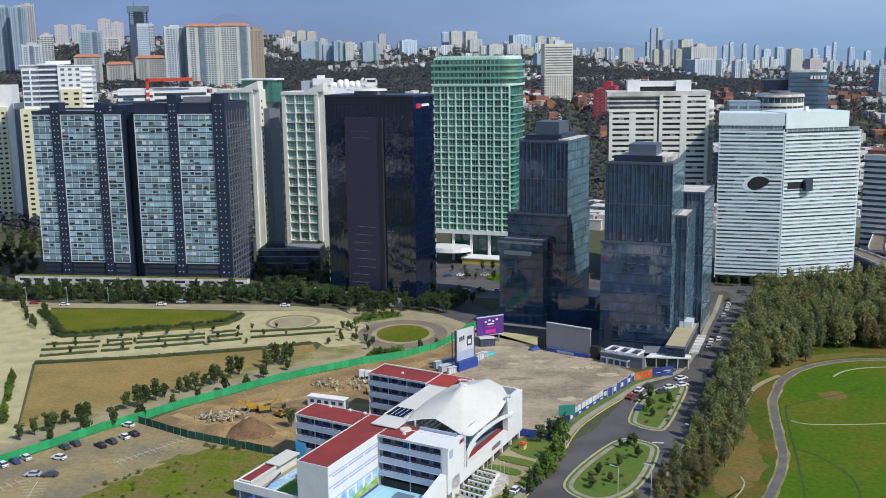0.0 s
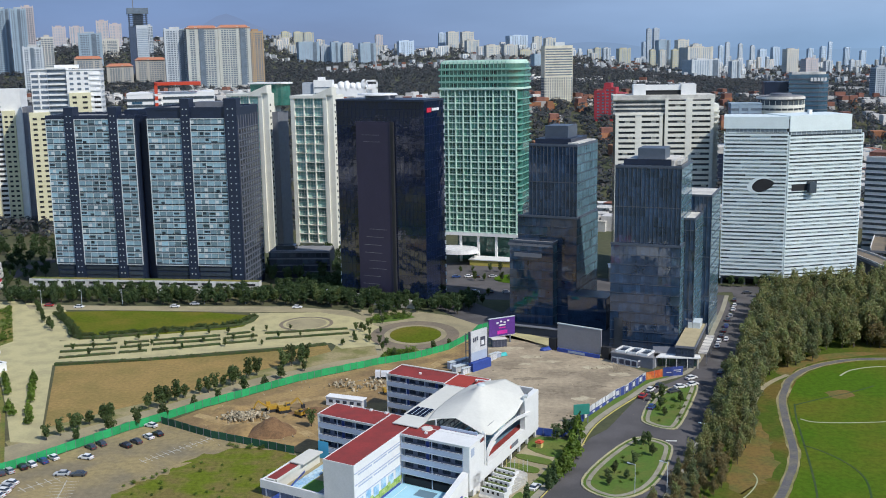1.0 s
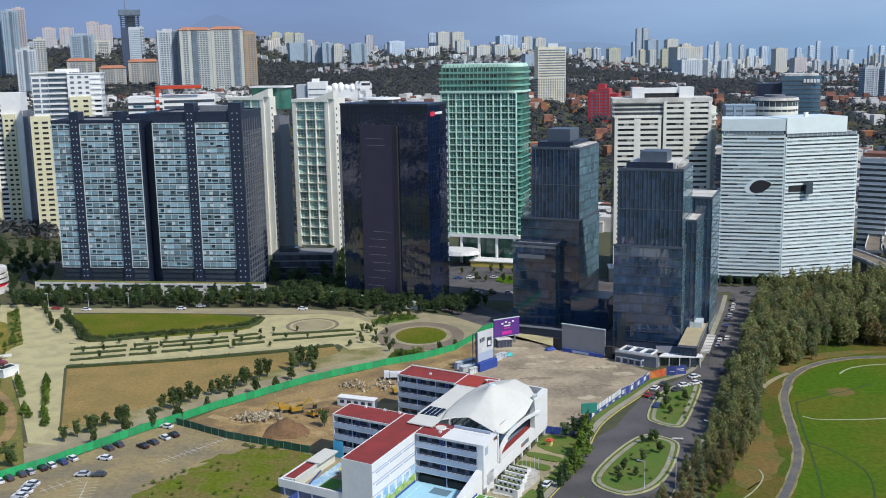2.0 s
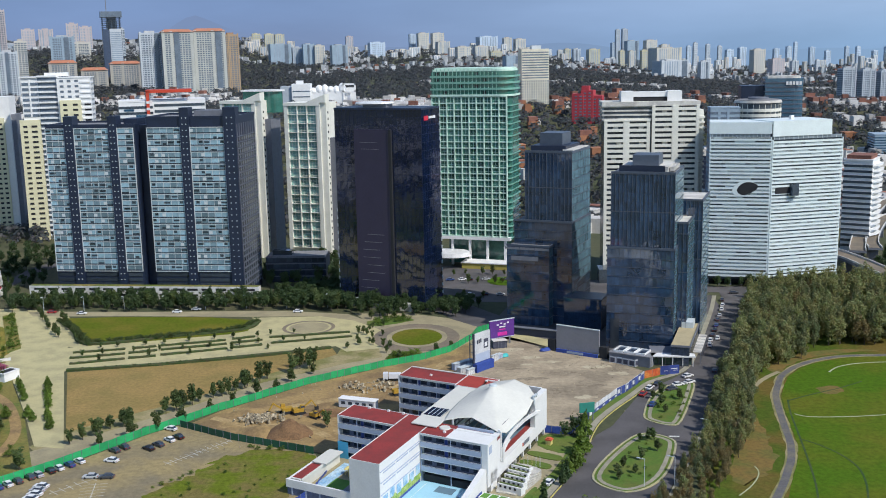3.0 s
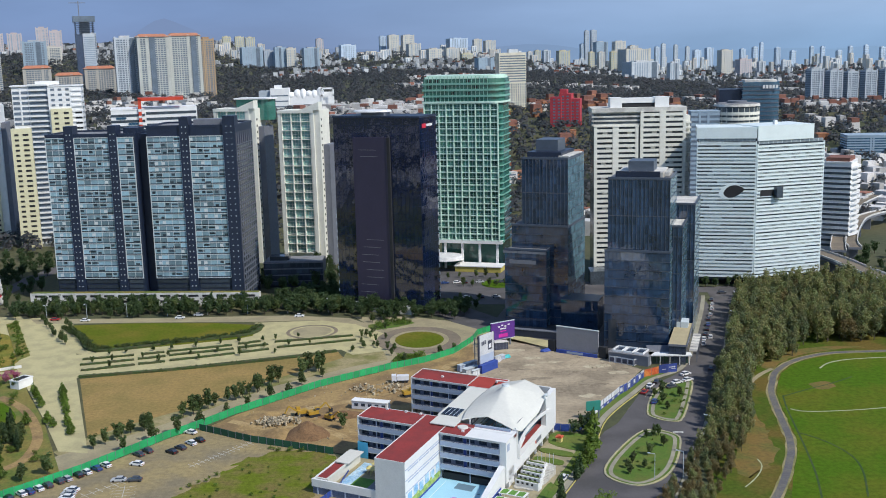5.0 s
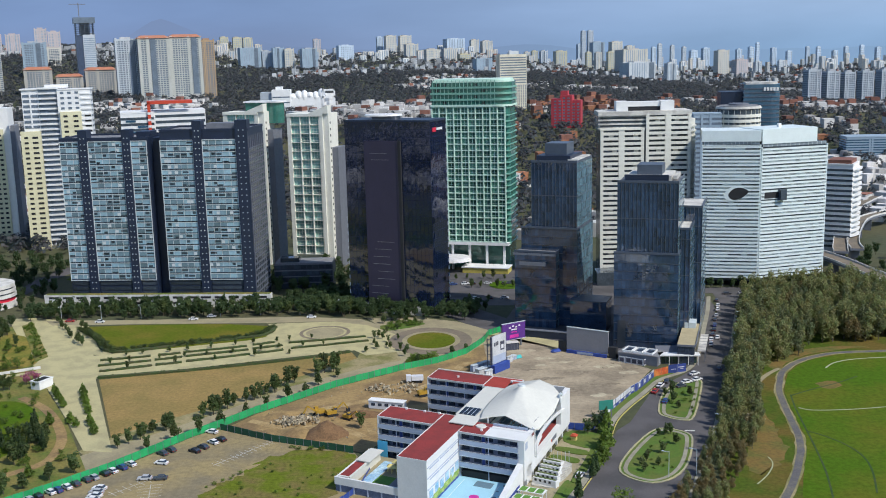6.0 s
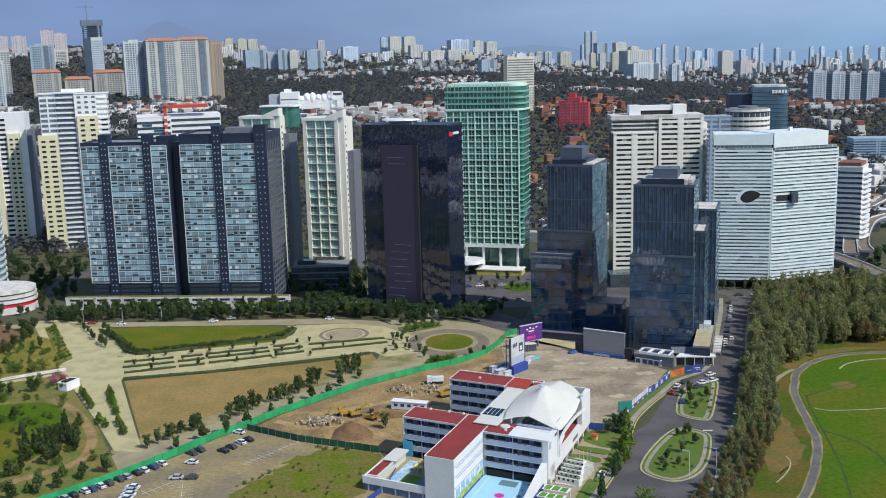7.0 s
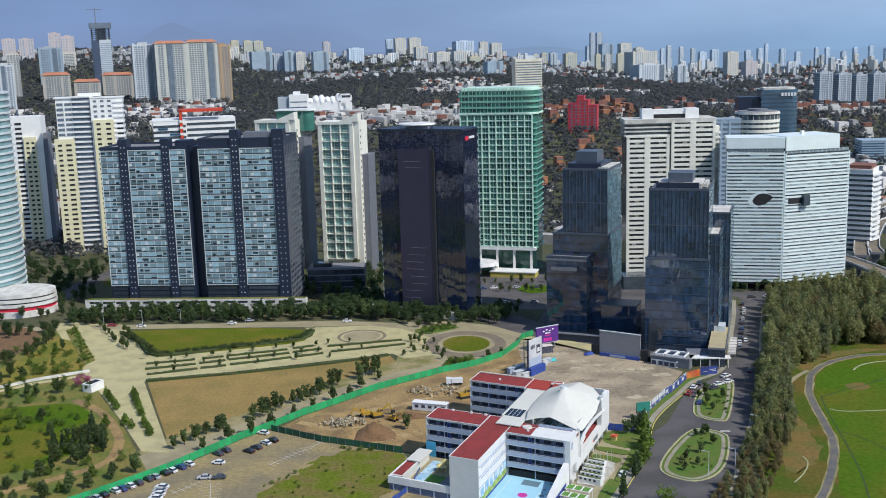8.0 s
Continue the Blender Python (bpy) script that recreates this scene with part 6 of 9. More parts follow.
M_TENT = mat("tensile_membrane", (0.64, 0.63, 0.57), 0.55, var=0.04, scale=0.15, fine=1.0)
M_MURALG = mat("mural_green", (0.20, 0.34, 0.07), 0.7, var=0.3, scale=0.5, fine=1.5, second=(0.35, 0.45, 0.12))
M_MURALB = mat("mural_blue", (0.22, 0.42, 0.62), 0.7, var=0.25, scale=0.4, fine=1.5, second=(0.45, 0.60, 0.70))
M_CYAN = mat("cyan_paint", (0.08, 0.42, 0.66), 0.6, var=0.05)
M_BLUE = mat("deep_blue_sheet", (0.03, 0.07, 0.32), 0.6, var=0.15, scale=0.3, fine=2)
M_TURF = mat("play_turf", (0.11, 0.26, 0.04), 0.9, var=0.15)
M_PLAYRED = mat("play_red", (0.55, 0.10, 0.05), 0.6, var=0.1)
M_PLAYYEL = mat("play_yellow", (0.65, 0.55, 0.20), 0.6, var=0.1)
SX, SY, SR = -40.6, 268.8, -31.0
SHEAR = 0.09   # the wings stand a little out of square
M_NEWRED = mat("new_red_coating", (0.36, 0.045, 0.03), 0.75, var=0.12, scale=0.25, fine=2.0)
M_SOLAR = mat("solar_cells", (0.012, 0.016, 0.035), 0.2, var=0.2, scale=0.5, fine=3)
M_MAGENTA = mat("magenta_print", (0.60, 0.03, 0.32), 0.5)
M_PALEGREEN = mat("mural_pale_green", (0.42, 0.52, 0.16), 0.7, var=0.2, scale=0.6, fine=2)
school = thing("school", SX, SY, 0, SR, "white four-storey school with red roofs and membrane hall", "school")
RH, FL = 13.9, 3.47


def galleries(x0, x1, y, z0=0.0, n=4, depth=2.2, posts=3):
    """Open corridors along a front: slabs, long parapets, posts, set-back glazing."""
    for k in range(n):
        z = z0 + k * FL
        part("gallery_slab", boxes((x0, x1, y, y + depth, z + FL - 0.4, z + FL)), M_SCHOOL, school)
        if k:
            part("gallery_rail", boxes((x0 + 0.2, x1 - 0.2, y - 0.1, y + 0.06, z - 0.1, z + 1.15)), M_RAIL, school, "blue-grey parapet panels")
            part("handrail", boxes((x0 + 0.2, x1 - 0.2, y - 0.06, y + 0.02, z + 1.32, z + 1.4)), M_SCHOOL, school)
        bays = max(3, int((x1 - x0) / 3.2))
        w = (x1 - x0) / bays
        for nm, pick, wd in (("classroom_window", range(bays), w * 0.62), ("classroom_door", range(1, bays, 3), 0.9)):
            zz = z + (1.0 if nm == "classroom_window" else 0.05)
            rep(nm, boxes((-wd / 2, wd / 2, -0.06, 0.0, 0, 1.6 if nm == "classroom_window" else 2.4)), M_CLASS if nm == "classroom_window" else M_BLUE, school, [(x0 + (i + (0.42 if nm == "classroom_window" else 0.92)) * w, y + depth - 0.03, zz) for i in pick])
    part("corridor_wall", boxes((x0 + 0.2, x1 - 0.2, y + depth - 0.03, y + depth + 0.03, z0, z0 + n * FL - 0.5)), M_CORRIDOR, school, "shaded grey-blue corridor wall")
    rep("post", boxes((-0.12, 0.12, -0.12, 0.12, 0, n * FL - 0.4)), M_RAIL, school, [(x0 + 0.3 + i * (x1 - x0 - 0.6) / posts, y + 0.35, z0) for i in range(posts + 1)])


def wing(x0, x1, y0, y1, roof, cut=0.0):
    part("wall", boxes((x0, x1, y0 + cut, y1, 0, RH - 0.5)), M_SCHOOL, school)
    part("roof_deck", boxes((x0 + 0.18, x1 - 0.18, y0 + 0.18, y1 - 0.18, RH - 0.45, RH)), roof, school, "red coated flat roof" if roof is M_REDROOF else "white flat roof")
    part("parapet", boxes((x0 - 0.05, x1 + 0.05, y0, y0 + 0.18, RH - 0.5, RH + 0.1), (x0 - 0.05, x1 + 0.05, y1 - 0.18, y1, RH - 0.5, RH + 0.1), (x0 - 0.05, x0 + 0.18, y0 + 0.18, y1 - 0.18, RH - 0.5, RH + 0.1), (x1 - 0.18, x1 + 0.05, y0 + 0.18, y1 - 0.18, RH - 0.5, RH + 0.1)), M_SCHOOL, school)


wing(0, 19.0, 0, 9.7, M_REDROOF, cut=2.2)
galleries(0, 18.8, 0)
part("end_wall", boxes((-0.02, 0.4, 0, 2.2, 0, RH - 0.5)), M_SCHOOL, school)
part("cyan_panel", boxes((-0.1, 3.4, -0.22, -0.15, 0.2, 6.2)), M_CYAN, school, "cyan painted panel")
wing(19.0, 28.2, -25.9, 9.7, M_REDROOF)
wing(28.2, 49.0, -2.2, 4.6, M_SCHOOL, cut=2.2)
part("end_wall", boxes((47.2, 49.0, -2.2, 0.0, 2.0, RH - 0.5)), M_SCHOOL, school)
galleries(28.3, 47.2, -2.2, posts=2)
part("red_deck", boxes((28.0, 36.2, -1.9, 6.8, RH + 0.005, RH + 0.03)), M_REDROOF, school, "red coated flat roof")
part("link_roof", boxes((19.0, 49, 4.6, 7.2, RH - 1.2, RH - 0.3)), M_REDROOF, school, "red coated flat roof")
part("roof_strip", boxes((28.2, 36.4, 4.6, 7.2, RH - 0.3, RH + 0.02)), M_REDROOF, school, "red coated flat roof")
part("roof_strip", boxes((36.4, 48.6, 4.6, 6.0, RH - 0.3, RH + 0.012)), M_SCHOOL, school, "white flat roof")
wing(0.0, 21.0, 39.6, 49.6, M_REDROOF, cut=2.2)
galleries(0.0, 20.8, 39.6)
part("end_wall", boxes((-0.02, 0.4, 39.6, 41.8, 0, RH - 0.5)), M_SCHOOL, school)
wing(21.0, 32.2, 38.6, 49.6, M_NEWRED)
part("roof_kerb", boxes((0.2, 21, 49.0, 49.6, RH + 0.1, RH + 0.35)), M_TENT, school)
# cream roofs, solar panels and skylight over the link block
part("link_block", boxes((22.4, 28.8, 9.7, 38.6, 0, RH - 0.4)), M_SCHOOL, school)
part("flat_roof", boxes((22.2, 30.5, 11.2, 38.4, RH - 0.4, RH + 0.05)), M_TENT, school, "cream flat roof")
part("flat_roof", boxes((23.3, 31.3, 2.6, 10.0, RH + 0.35, RH + 0.6)), M_TENT, school, "cream raised roof panel")
rep("roof_stub", boxes((-0.15, 0.15, -0.15, 0.15, 0, 0.4)), M_LATTICE, school, [(x, y, RH) for x in (23.8, 30.8) for y in (3.1, 9.5)])
panel = part("solar_panel", boxes((23.3, 28.9, 10.8, 17.2, RH + 0.3, RH + 0.45)), M_SOLAR, school, "dark solar panel array")
rep("panel_frame", boxes((-0.05, 0.05, 10.8, 17.2, 0, 0.05)), M_FRAME, panel, [(23.35 + 1.38 * k, 0, RH + 0.45) for k in range(5)])
rep("roof_stub", boxes((-0.1, 0.1, -0.1, 0.1, 0, 0.4)), M_LATTICE, school, [(x, y, RH) for x in (23.6, 28.6) for y in (11.2, 16.8)])
bm = bmesh.new()
bmesh.ops.create_cone(bm, cap_ends=True, segments=20, radius1=1.6, radius2=1.5, depth=0.35, matrix=Matrix.Translation((33.4, 4.0, RH + 0.2)))
part("skylight", bm, M_TENT, school, "round white skylight")
rep("roof_vent", boxes((-0.35, 0.35, -0.35, 0.35, 0, 0.5)), M_SCHOOL, school, [(6, 9.0, RH), (12.5, 9.0, RH), (17.5, 9.0, RH), (10, 44, RH), (29, 46, RH), (34.6, 1.0, RH)])
# hall: floor, walls, slot with its arched rib
part("hall_floor", boxes((28.8, 47.4, 7.2, 46.8, 4.8, 5.3)), M_COURTDK, school, "slate sports floor")
part("hall_track", boxes((45.7, 47.4, 7.3, 40.0, 5.3, 5.34)), M_REDROOF, school, "red running strip in the hall")
part("hall_court", boxes((33, 42.6, 9, 38, 5.3, 5.33)), M_COURT, school, "blue court in the hall")
part("hall_wall", boxes((28.8, 29.4, 9.7, 46.8, 5.3, RH), (28.8, 47.4, 46.8, 47.4, 2.0, RH + 0.3)), M_SCHOOL, school)
part("hall_base", boxes((28.8, 47.2, 7.2, 46.8, 2.4, 4.8)), M_DARK, school)
bm = boxes((47.4, 49.0, 0.0, 47.4, 2.0, 5.3), (47.4, 49.0, 4.6, 8.0, 5.3, RH + 0.05), (47.4, 49.0, 36.5, 47.4, 5.3, RH + 0.1))
part("side_wall", bm, M_SCHOOL, school)
# solid dark box in place of the shade under the raised hall
part("undercroft", boxes((29, 47.6, -1.5, 46.5, 0, 2.0)), M_DARK, school, "dark fill for the shaded undercroft below the hall")
rep("pillar", boxes((-0.35, 0.35, -0.35, 0.35, 0, 2.0)), M_SCHOOL, school, [(48.4, 1 + 6.4 * k, 0) for k in range(8)])
part("emblem", boxes((49.0, 49.06, -1.2, 0.8, 10.9, 13.0)), M_RAIL, school, "round grey wall emblem")
part("wall_sign", boxes((49.0, 49.06, 26.0, 31.0, 3.4, 4.6)), M_LATTICE, school, "small dark sign plate")
part("sign_spot", boxes((49.0, 49.07, 25.0, 25.9, 3.6, 4.5)), M_PLAYRED, school)
rib = smooth_poly([(8.2, 6.6), (8.9, 8.8), (11.5, 10.4), (16, 11.2), (23.5, 11.3), (31, 10.8), (39.5, 9.4)], 5, False)
for off, w, nm in ((0.0, 0.42, "arch_rib"), (-1.1, 0.22, "arch_chord")):
    bm = bmesh.new()
    ring0 = None
    for y, z in (rib if nm == "arch_rib" else rib[:14]):
        z += off
        ring1 = [bm.verts.new(q) for q in ((48.9, y, z - w), (49.5, y, z - w), (49.5, y, z + w), (48.9, y, z + w))]
        if ring0:
            for k in range(4):
                bm.faces.new((ring0[k], ring0[(k + 1) % 4], ring1[(k + 1) % 4], ring1[k]))
        ring0 = ring1
    bmesh.ops.recalc_face_normals(bm, faces=bm.faces)
    part(nm, bm, M_SCHOOL, school, "white arched steel rib")
rep("hanger", boxes((-0.06, 0.06, -0.06, 0.06, 0, 1.1)), M_SCHOOL, school, [(49.2, 13.5 + 1.25 * k, 11.2 - 0.006 * (k - 7) ** 2) for k in range(19)])
rep("mast", boxes((-0.22, 0.22, -0.22, 0.22, 0, 1.0)), M_SCHOOL, school, [(48.6, 7.4, RH)])
part("mast_stay", boxes((48.95, 49.35, 7.1, 7.6, 6.0, RH + 0.6)), M_SCHOOL, school)
bm = boxes((48.3, 48.8, 38.6, 39.2, RH - 2.6, RH + 1.3), (48.2, 48.9, 36.4, 39.2, RH + 0.9, RH + 1.3), (48.3, 48.8, 36.3, 36.7, RH - 1.6, RH + 1.0))
part("mast_hook", bm, M_FRAME, school, "grey steel corner bracket")


def membrane():
    """A stretched roof: fixed rim, ridges and ring, the rest drawn taut between them."""
    n = 40
    front = [(31.5, 7.7, 14.7), (35, 9.6, 15.3), (38.9, 10.5, 15.8), (43.5, 9.2, 14.9), (48.3, 7.4, 14.1)]
    back = [(29.6, 40, 14.6), (34, 44, 15.4), (39.4, 44.5, 16.6), (44, 44, 15.4), (48.4, 38.6, 14.4)]
    left = [(31.5, 7.7, 14.7), (29.4, 16, 14.3), (28.8, 24, 14.3), (28.8, 32, 14.4), (29.6, 40, 14.6)]
    right = [(48.3, 7.4, 14.1), (48.7, 13.0, 11.9), (49.0, 18.5, 12.3), (49.0, 29, 12.2), (48.4, 38.6, 14.4)]

    def on(c, t):
        t *= len(c) - 1
        k = min(int(t), len(c) - 2)
        return Vector(c[k]).lerp(Vector(c[k + 1]), t - k)
    P = [[None] * (n + 1) for _ in range(n + 1)]
    for i in range(n + 1):
        for j in range(n + 1):
            u, v = i / n, j / n
            f, b, l, r = on(front, u), on(back, u), on(left, v), on(right, v)
            q = f * (1 - v) + b * v + l * (1 - u) + r * u - (Vector(front[0]) * (1 - u) * (1 - v) + Vector(front[-1]) * u * (1 - v) + Vector(back[0]) * (1 - u) * v + Vector(back[-1]) * u * v)
            P[i][j] = q
    ring = Vector((37.7, 29.6, 18.9))
    fixed = {}
    ri, rj = round(n * 0.45), round(n * 0.62)
    for a in range(-1, 2):
        for b in range(-1, 2):
            fixed[ri + a, rj + b] = ring.z
    for (ti, tj), z1, sag in (((n, 0), 14.1, 1.2), ((n // 2, 0), 15.8, 1.0), ((n // 2, n), 16.6, 0.5), ((n, n), 14.4, 0.9)):
        m = max(abs(ti - ri), abs(tj - rj))
        for s in range(2, m):
            f = s / m
            fixed[round(ri + (ti - ri) * f), round(rj + (tj - rj) * f)] = ring.z + (z1 - ring.z) * f - sag * math.sin(math.pi * f)
    Z = np.array([[P[i][j].z for j in range(n + 1)] for i in range(n + 1)])
    for _ in range(400):
        Z[1:-1, 1:-1] = 0.25 * (Z[2:, 1:-1] + Z[:-2, 1:-1] + Z[1:-1, 2:] + Z[1:-1, :-2])
        for (i, j), z in fixed.items():
            if 0 < i < n and 0 < j < n:
                Z[i, j] = z
    bm = bmesh.new()
    vs = [[bm.verts.new((P[i][j].x, P[i][j].y, Z[i, j])) for j in range(n + 1)] for i in range(n + 1)]
    for i in range(n):
        for j in range(n):
            f = bm.faces.new((vs[i][j], vs[i + 1][j], vs[i + 1][j + 1], vs[i][j + 1]))
            f.smooth = True
    ob = part("membrane_roof", bm, M_TENT, school, "white peaked tensile membrane roof")
    sol = ob.modifiers.new("thick", "SOLIDIFY")
    sol.thickness = 0.12
    bm = bmesh.new()
    c = P[ri][rj]
    bmesh.ops.create_cone(bm, cap_ends=True, segments=20, radius1=1.3, radius2=1.0, depth=0.5, matrix=Matrix.Translation((c.x, c.y, ring.z + 0.1)))
    part("peak_ring", bm, M_FRAME, school, "grey ring at the membrane's peak")


membrane()
for k in range(5):
    x = 33 + 3.4 * k
    bm = boxes((x - 0.12, x + 0.12, 9.5, 40, 13.2, 13.5))
    for j in range(12):
        add_box(bm, x - 0.08, x + 0.08, 9.6 + 2.5 * j, 9.8 + 2.5 * j, 12.0, 13.2)
    add_box(bm, x - 0.12, x + 0.12, 9.5, 40, 11.8, 12.05)
    part("roof_truss", bm, M_LATTICE, school, "grey steel roof truss")
rep("strut", boxes((-0.18, 0.18, -0.18, 0.18, 0, 1.6)), M_SCHOOL, school, [(34.0, 8.2, RH - 0.3)])
part("rear_beam", boxes((36.4, 47.4, 6.2, 6.6, RH, RH + 0.7)), M_RAIL, school)
# south wing: sash bands, mural, court and its painted marks
for z in (5.3, 8.6, 11.6):
    part("sill_band", boxes((28.2, 28.34, -25.6, -2.3, z, z + 0.22)), M_RAIL, school)
rep("slot_window", boxes((28.2, 28.26, -3.4, 3.4, 0, 0.4)), M_RAIL, school, [(0, -20.5 + 7.6 * k, z) for z in (7.7, 10.8) for k in range(3)])
mural = part("mural", boxes((28.2, 28.28, -25.6, -2.4, 0.3, 2.6)), M_MURALG, school, "painted green meadow mural")
rep("mural_sky", boxes((0, 0.05, -1.3, 1.3, 0, 2.6)), M_MURALB, mural, [(28.27, -23.2 + 3.9 * k, 2.2 + 0.5 * (k % 2)) for k in range(6)])
rep("mural_leaf", boxes((0, 0.05, -0.7, 0.7, 0, 0.9)), M_PALEGREEN, mural, [(28.29, -24.2 + 3.1 * k, 0.8 + 0.7 * (k % 3)) for k in range(8)])
part("mural_base", boxes((28.2, 28.3, -25.6, -2.4, 0.1, 0.8)), M_BLUE, mural)
court = structure("court", boxes((28.3, 47.2, -28, -0.1, -0.2, 0.10)), M_COURT, "sky-blue painted school court", "pavement")
court.matrix_world = pose(SX, SY, 0, 0, 0, SR)
bm = bmesh.new()
bmesh.ops.create_cone(bm, cap_ends=True, segments=24, radius1=1.5, radius2=1.5, depth=0.02, matrix=Matrix.Translation((37.4, -13.6, 0.12)))
part("centre_spot", bm, M_MAGENTA, court, "red centre spot")
part("key_area", boxes((34.5, 40, -6.8, -3.0, 0.104, 0.118)), M_COURTDK, court, "slate painted key")
rep("court_line", boxes((-0.06, 0.06, -24, -3, 0.104, 0.114)), M_WHITE, court, [(30.5, 0, 0), (41.8, 0, 0)])
bm = bmesh.new()
for k in range(16):
    bmesh.ops.create_cone(bm, cap_ends=True, segments=14, radius1=random.uniform(0.35, 0.95), radius2=0.4, depth=0.016, matrix=Matrix.Translation((43.6 + random.uniform(-1.6, 1.8), -25 + 1.45 * k, 0.112)))
part("swirl_mark", bm, M_COURTDK, court, "swirling slate floor painting")["kind"] = "stuff"
bm = bmesh.new()
for k in range(14):
    bmesh.ops.create_cone(bm, cap_ends=True, segments=12, radius1=random.uniform(0.25, 0.5), radius2=0.2, depth=0.016, matrix=Matrix.Translation((43.6 + random.uniform(-1.6, 1.8), -25 + 1.6 * k, 0.122)))
part("swirl_dot", bm, M_WHITE, court, "white painted dots")["kind"] = "stuff"
bm = boxes((46.9, 48.6, -28, -2.3, 0, 2.2))
for q in bm.verts:
    if q.co.z > 1 and q.co.y > -10:
        q.co.z = 7.2
part("court_wall", bm, M_SCHOOL, school, "white stepped court wall")
part("court_sheet", boxes((48.65, 48.75, -28, -6, 0.1, 2.6)), M_BLUE, school, "blue sheet along the court wall")
# kindergarten yard in the western corner
yard = structure("play_yard", boxes((-0.6, 18.9, -25.0, -0.3, -0.2, 1.2)), M_PAVE2, "raised kindergarten yard", "pavement")
yard.matrix_world = pose(SX, SY, 0, 0, 0, SR)
part("yard_wall", boxes((-1.8, 19.0, -25.6, -25.0, 2.2, 4.4), (-1.8, -1.2, -25.0, -3, 0, 4.2)), M_SCHOOL, school)
part("yard_base", boxes((-1.6, 19.0, -25.3, -25.0, 0, 2.2)), M_CORRIDOR, school)
rep("yard_pillar", boxes((-0.2, 0.2, -25.5, -25.2, 0, 2.2)), M_RAIL, school, [(x, 0, 0) for x in (0, 4.5, 9, 13.5, 18)])
part("shed_roof", boxes((-1.2, 2.0, -23.5, -13, 3.9, 4.1)), M_REDROOF, school, "red shed roof")
part("shed_rim", boxes((2.0, 2.5, -23.8, -3, 3.6, 4.25), (-1.2, 2.0, -24.2, -23.5, 3.6, 4.25)), M_TENT, school)
part("shed_roof", boxes((-1.2, 3.4, -12.8, -3.0, 4.3, 4.6)), M_TENT, school, "cream shed roof")
part("shed_wall", boxes((1.6, 2.2, -23.5, -3, 1.2, 3.9)), M_TENT, school, "cream shed wall")
part("turf", boxes((7, 12.5, -24, -13, 1.2, 1.24)), M_TURF, school, "green play turf")
part("mat", boxes((3.6, 7, -24, -3, 1.2, 1.23)), M_MURALB, school, "blue play mat")
part("mat", boxes((12.5, 18.6, -24, -12, 1.2, 1.26)), M_LATTICE, school, "dark play mat")
for k in range(7):
    g = thing("climbing_hut", *(Matrix.Translation((SX, SY, 0)) @ Matrix.Rotation(radians(SR), 4, "Z") @ Vector((8 + random.uniform(0, 9), -10 + random.uniform(-4, 6), 1.24))), random.uniform(0, 90), "small colourful playground frame", "play equipment", "playground frames")
    m = random.choice((M_PLAYRED, M_PLAYYEL, M_ORANGE))
    rep("leg", boxes((-0.08, 0.08, -0.08, 0.08, 0, 1.6)), m, g, [(0, 0, 0), (1.4, 0, 0), (0, 1.4, 0), (1.4, 1.4, 0)])
    bm = bmesh.new()
    v = add_box(bm, -0.3, 1.7, -0.3, 1.7, 1.6, 2.3)
    for q in v[4:]:
        q.co.x, q.co.y = 0.7 + (q.co.x - 0.7) * 0.2, 0.7 + (q.co.y - 0.7) * 0.2
    part("roof", bm, m, g)
# garden strip on the east: steps, canopies, beds, flag poles
M_STONE = mat("garden_stone", (0.50, 0.48, 0.43), 0.85, var=0.2, scale=0.5, fine=2.5)
garden = structure("school_garden", prism([(48.7, -34), (58, -34), (60, -6), (63, 20), (64, 47), (48.8, 47)], -0.2, 0.07), M_PAVE2, "paved garden beside the school", "ground")
lawn = structure("garden_lawn", prism(smooth_poly([(50, 36), (61, 34), (62.5, 45.5), (50, 46)], 3), -0.1, 0.16), M_ISLAND, "green garden lawn beside the school", "ground")
beds = [structure("garden_bed", prism(smooth_poly([(x, y), (x + w, y - 0.5), (x + w, y + d), (x, y + d)], 3), -0.1, 0.3), M_ISLAND, "planted garden bed", "ground") for x, y, w, d in ((57.4, -30, 1.6, 20), (58.6, -8, 1.6, 14), (60.2, 8, 2, 10), (50, 21, 8, 3), (50, 28, 9, 3))]
for g in [garden, lawn] + beds:
    g.matrix_world = pose(SX, SY, 0, 0, 0, SR)


def at_school(x, y, z=0.0):
    return Matrix.Translation((SX, SY, 0)) @ Matrix.Rotation(radians(SR), 4, "Z") @ Vector((x - SHEAR * y, y, z))


M_HEDGEROW = mat("terrace_planting", (0.06, 0.10, 0.02), 0.9, var=0.35, scale=0.8, fine=3, second=(0.10, 0.12, 0.035), bump=0.2)
st = thing("garden_steps", *at_school(49.6, 1), SR, "pale curved garden steps beside the school", "steps")
for k in range(6):
    part("step", prism(smooth_poly([(0.3, 0.4 + 1.5 * k), (3.5, -0.4 + k * 1.7), (7.0, 0.8 + k * 1.9), (7.4, 14), (0.3, 15)], 4), 0.07, 0.35 + 0.4 * k), M_STONE, st)
    rep("step_light", boxes((-0.3, 0.3, -0.15, 0.15, 0, 0.1)), M_LATTICE, st, [(1.2 + 1.3 * i, 1.35 + 1.72 * k + 0.12 * i, 0.35 + 0.4 * k) for i in range(4)])
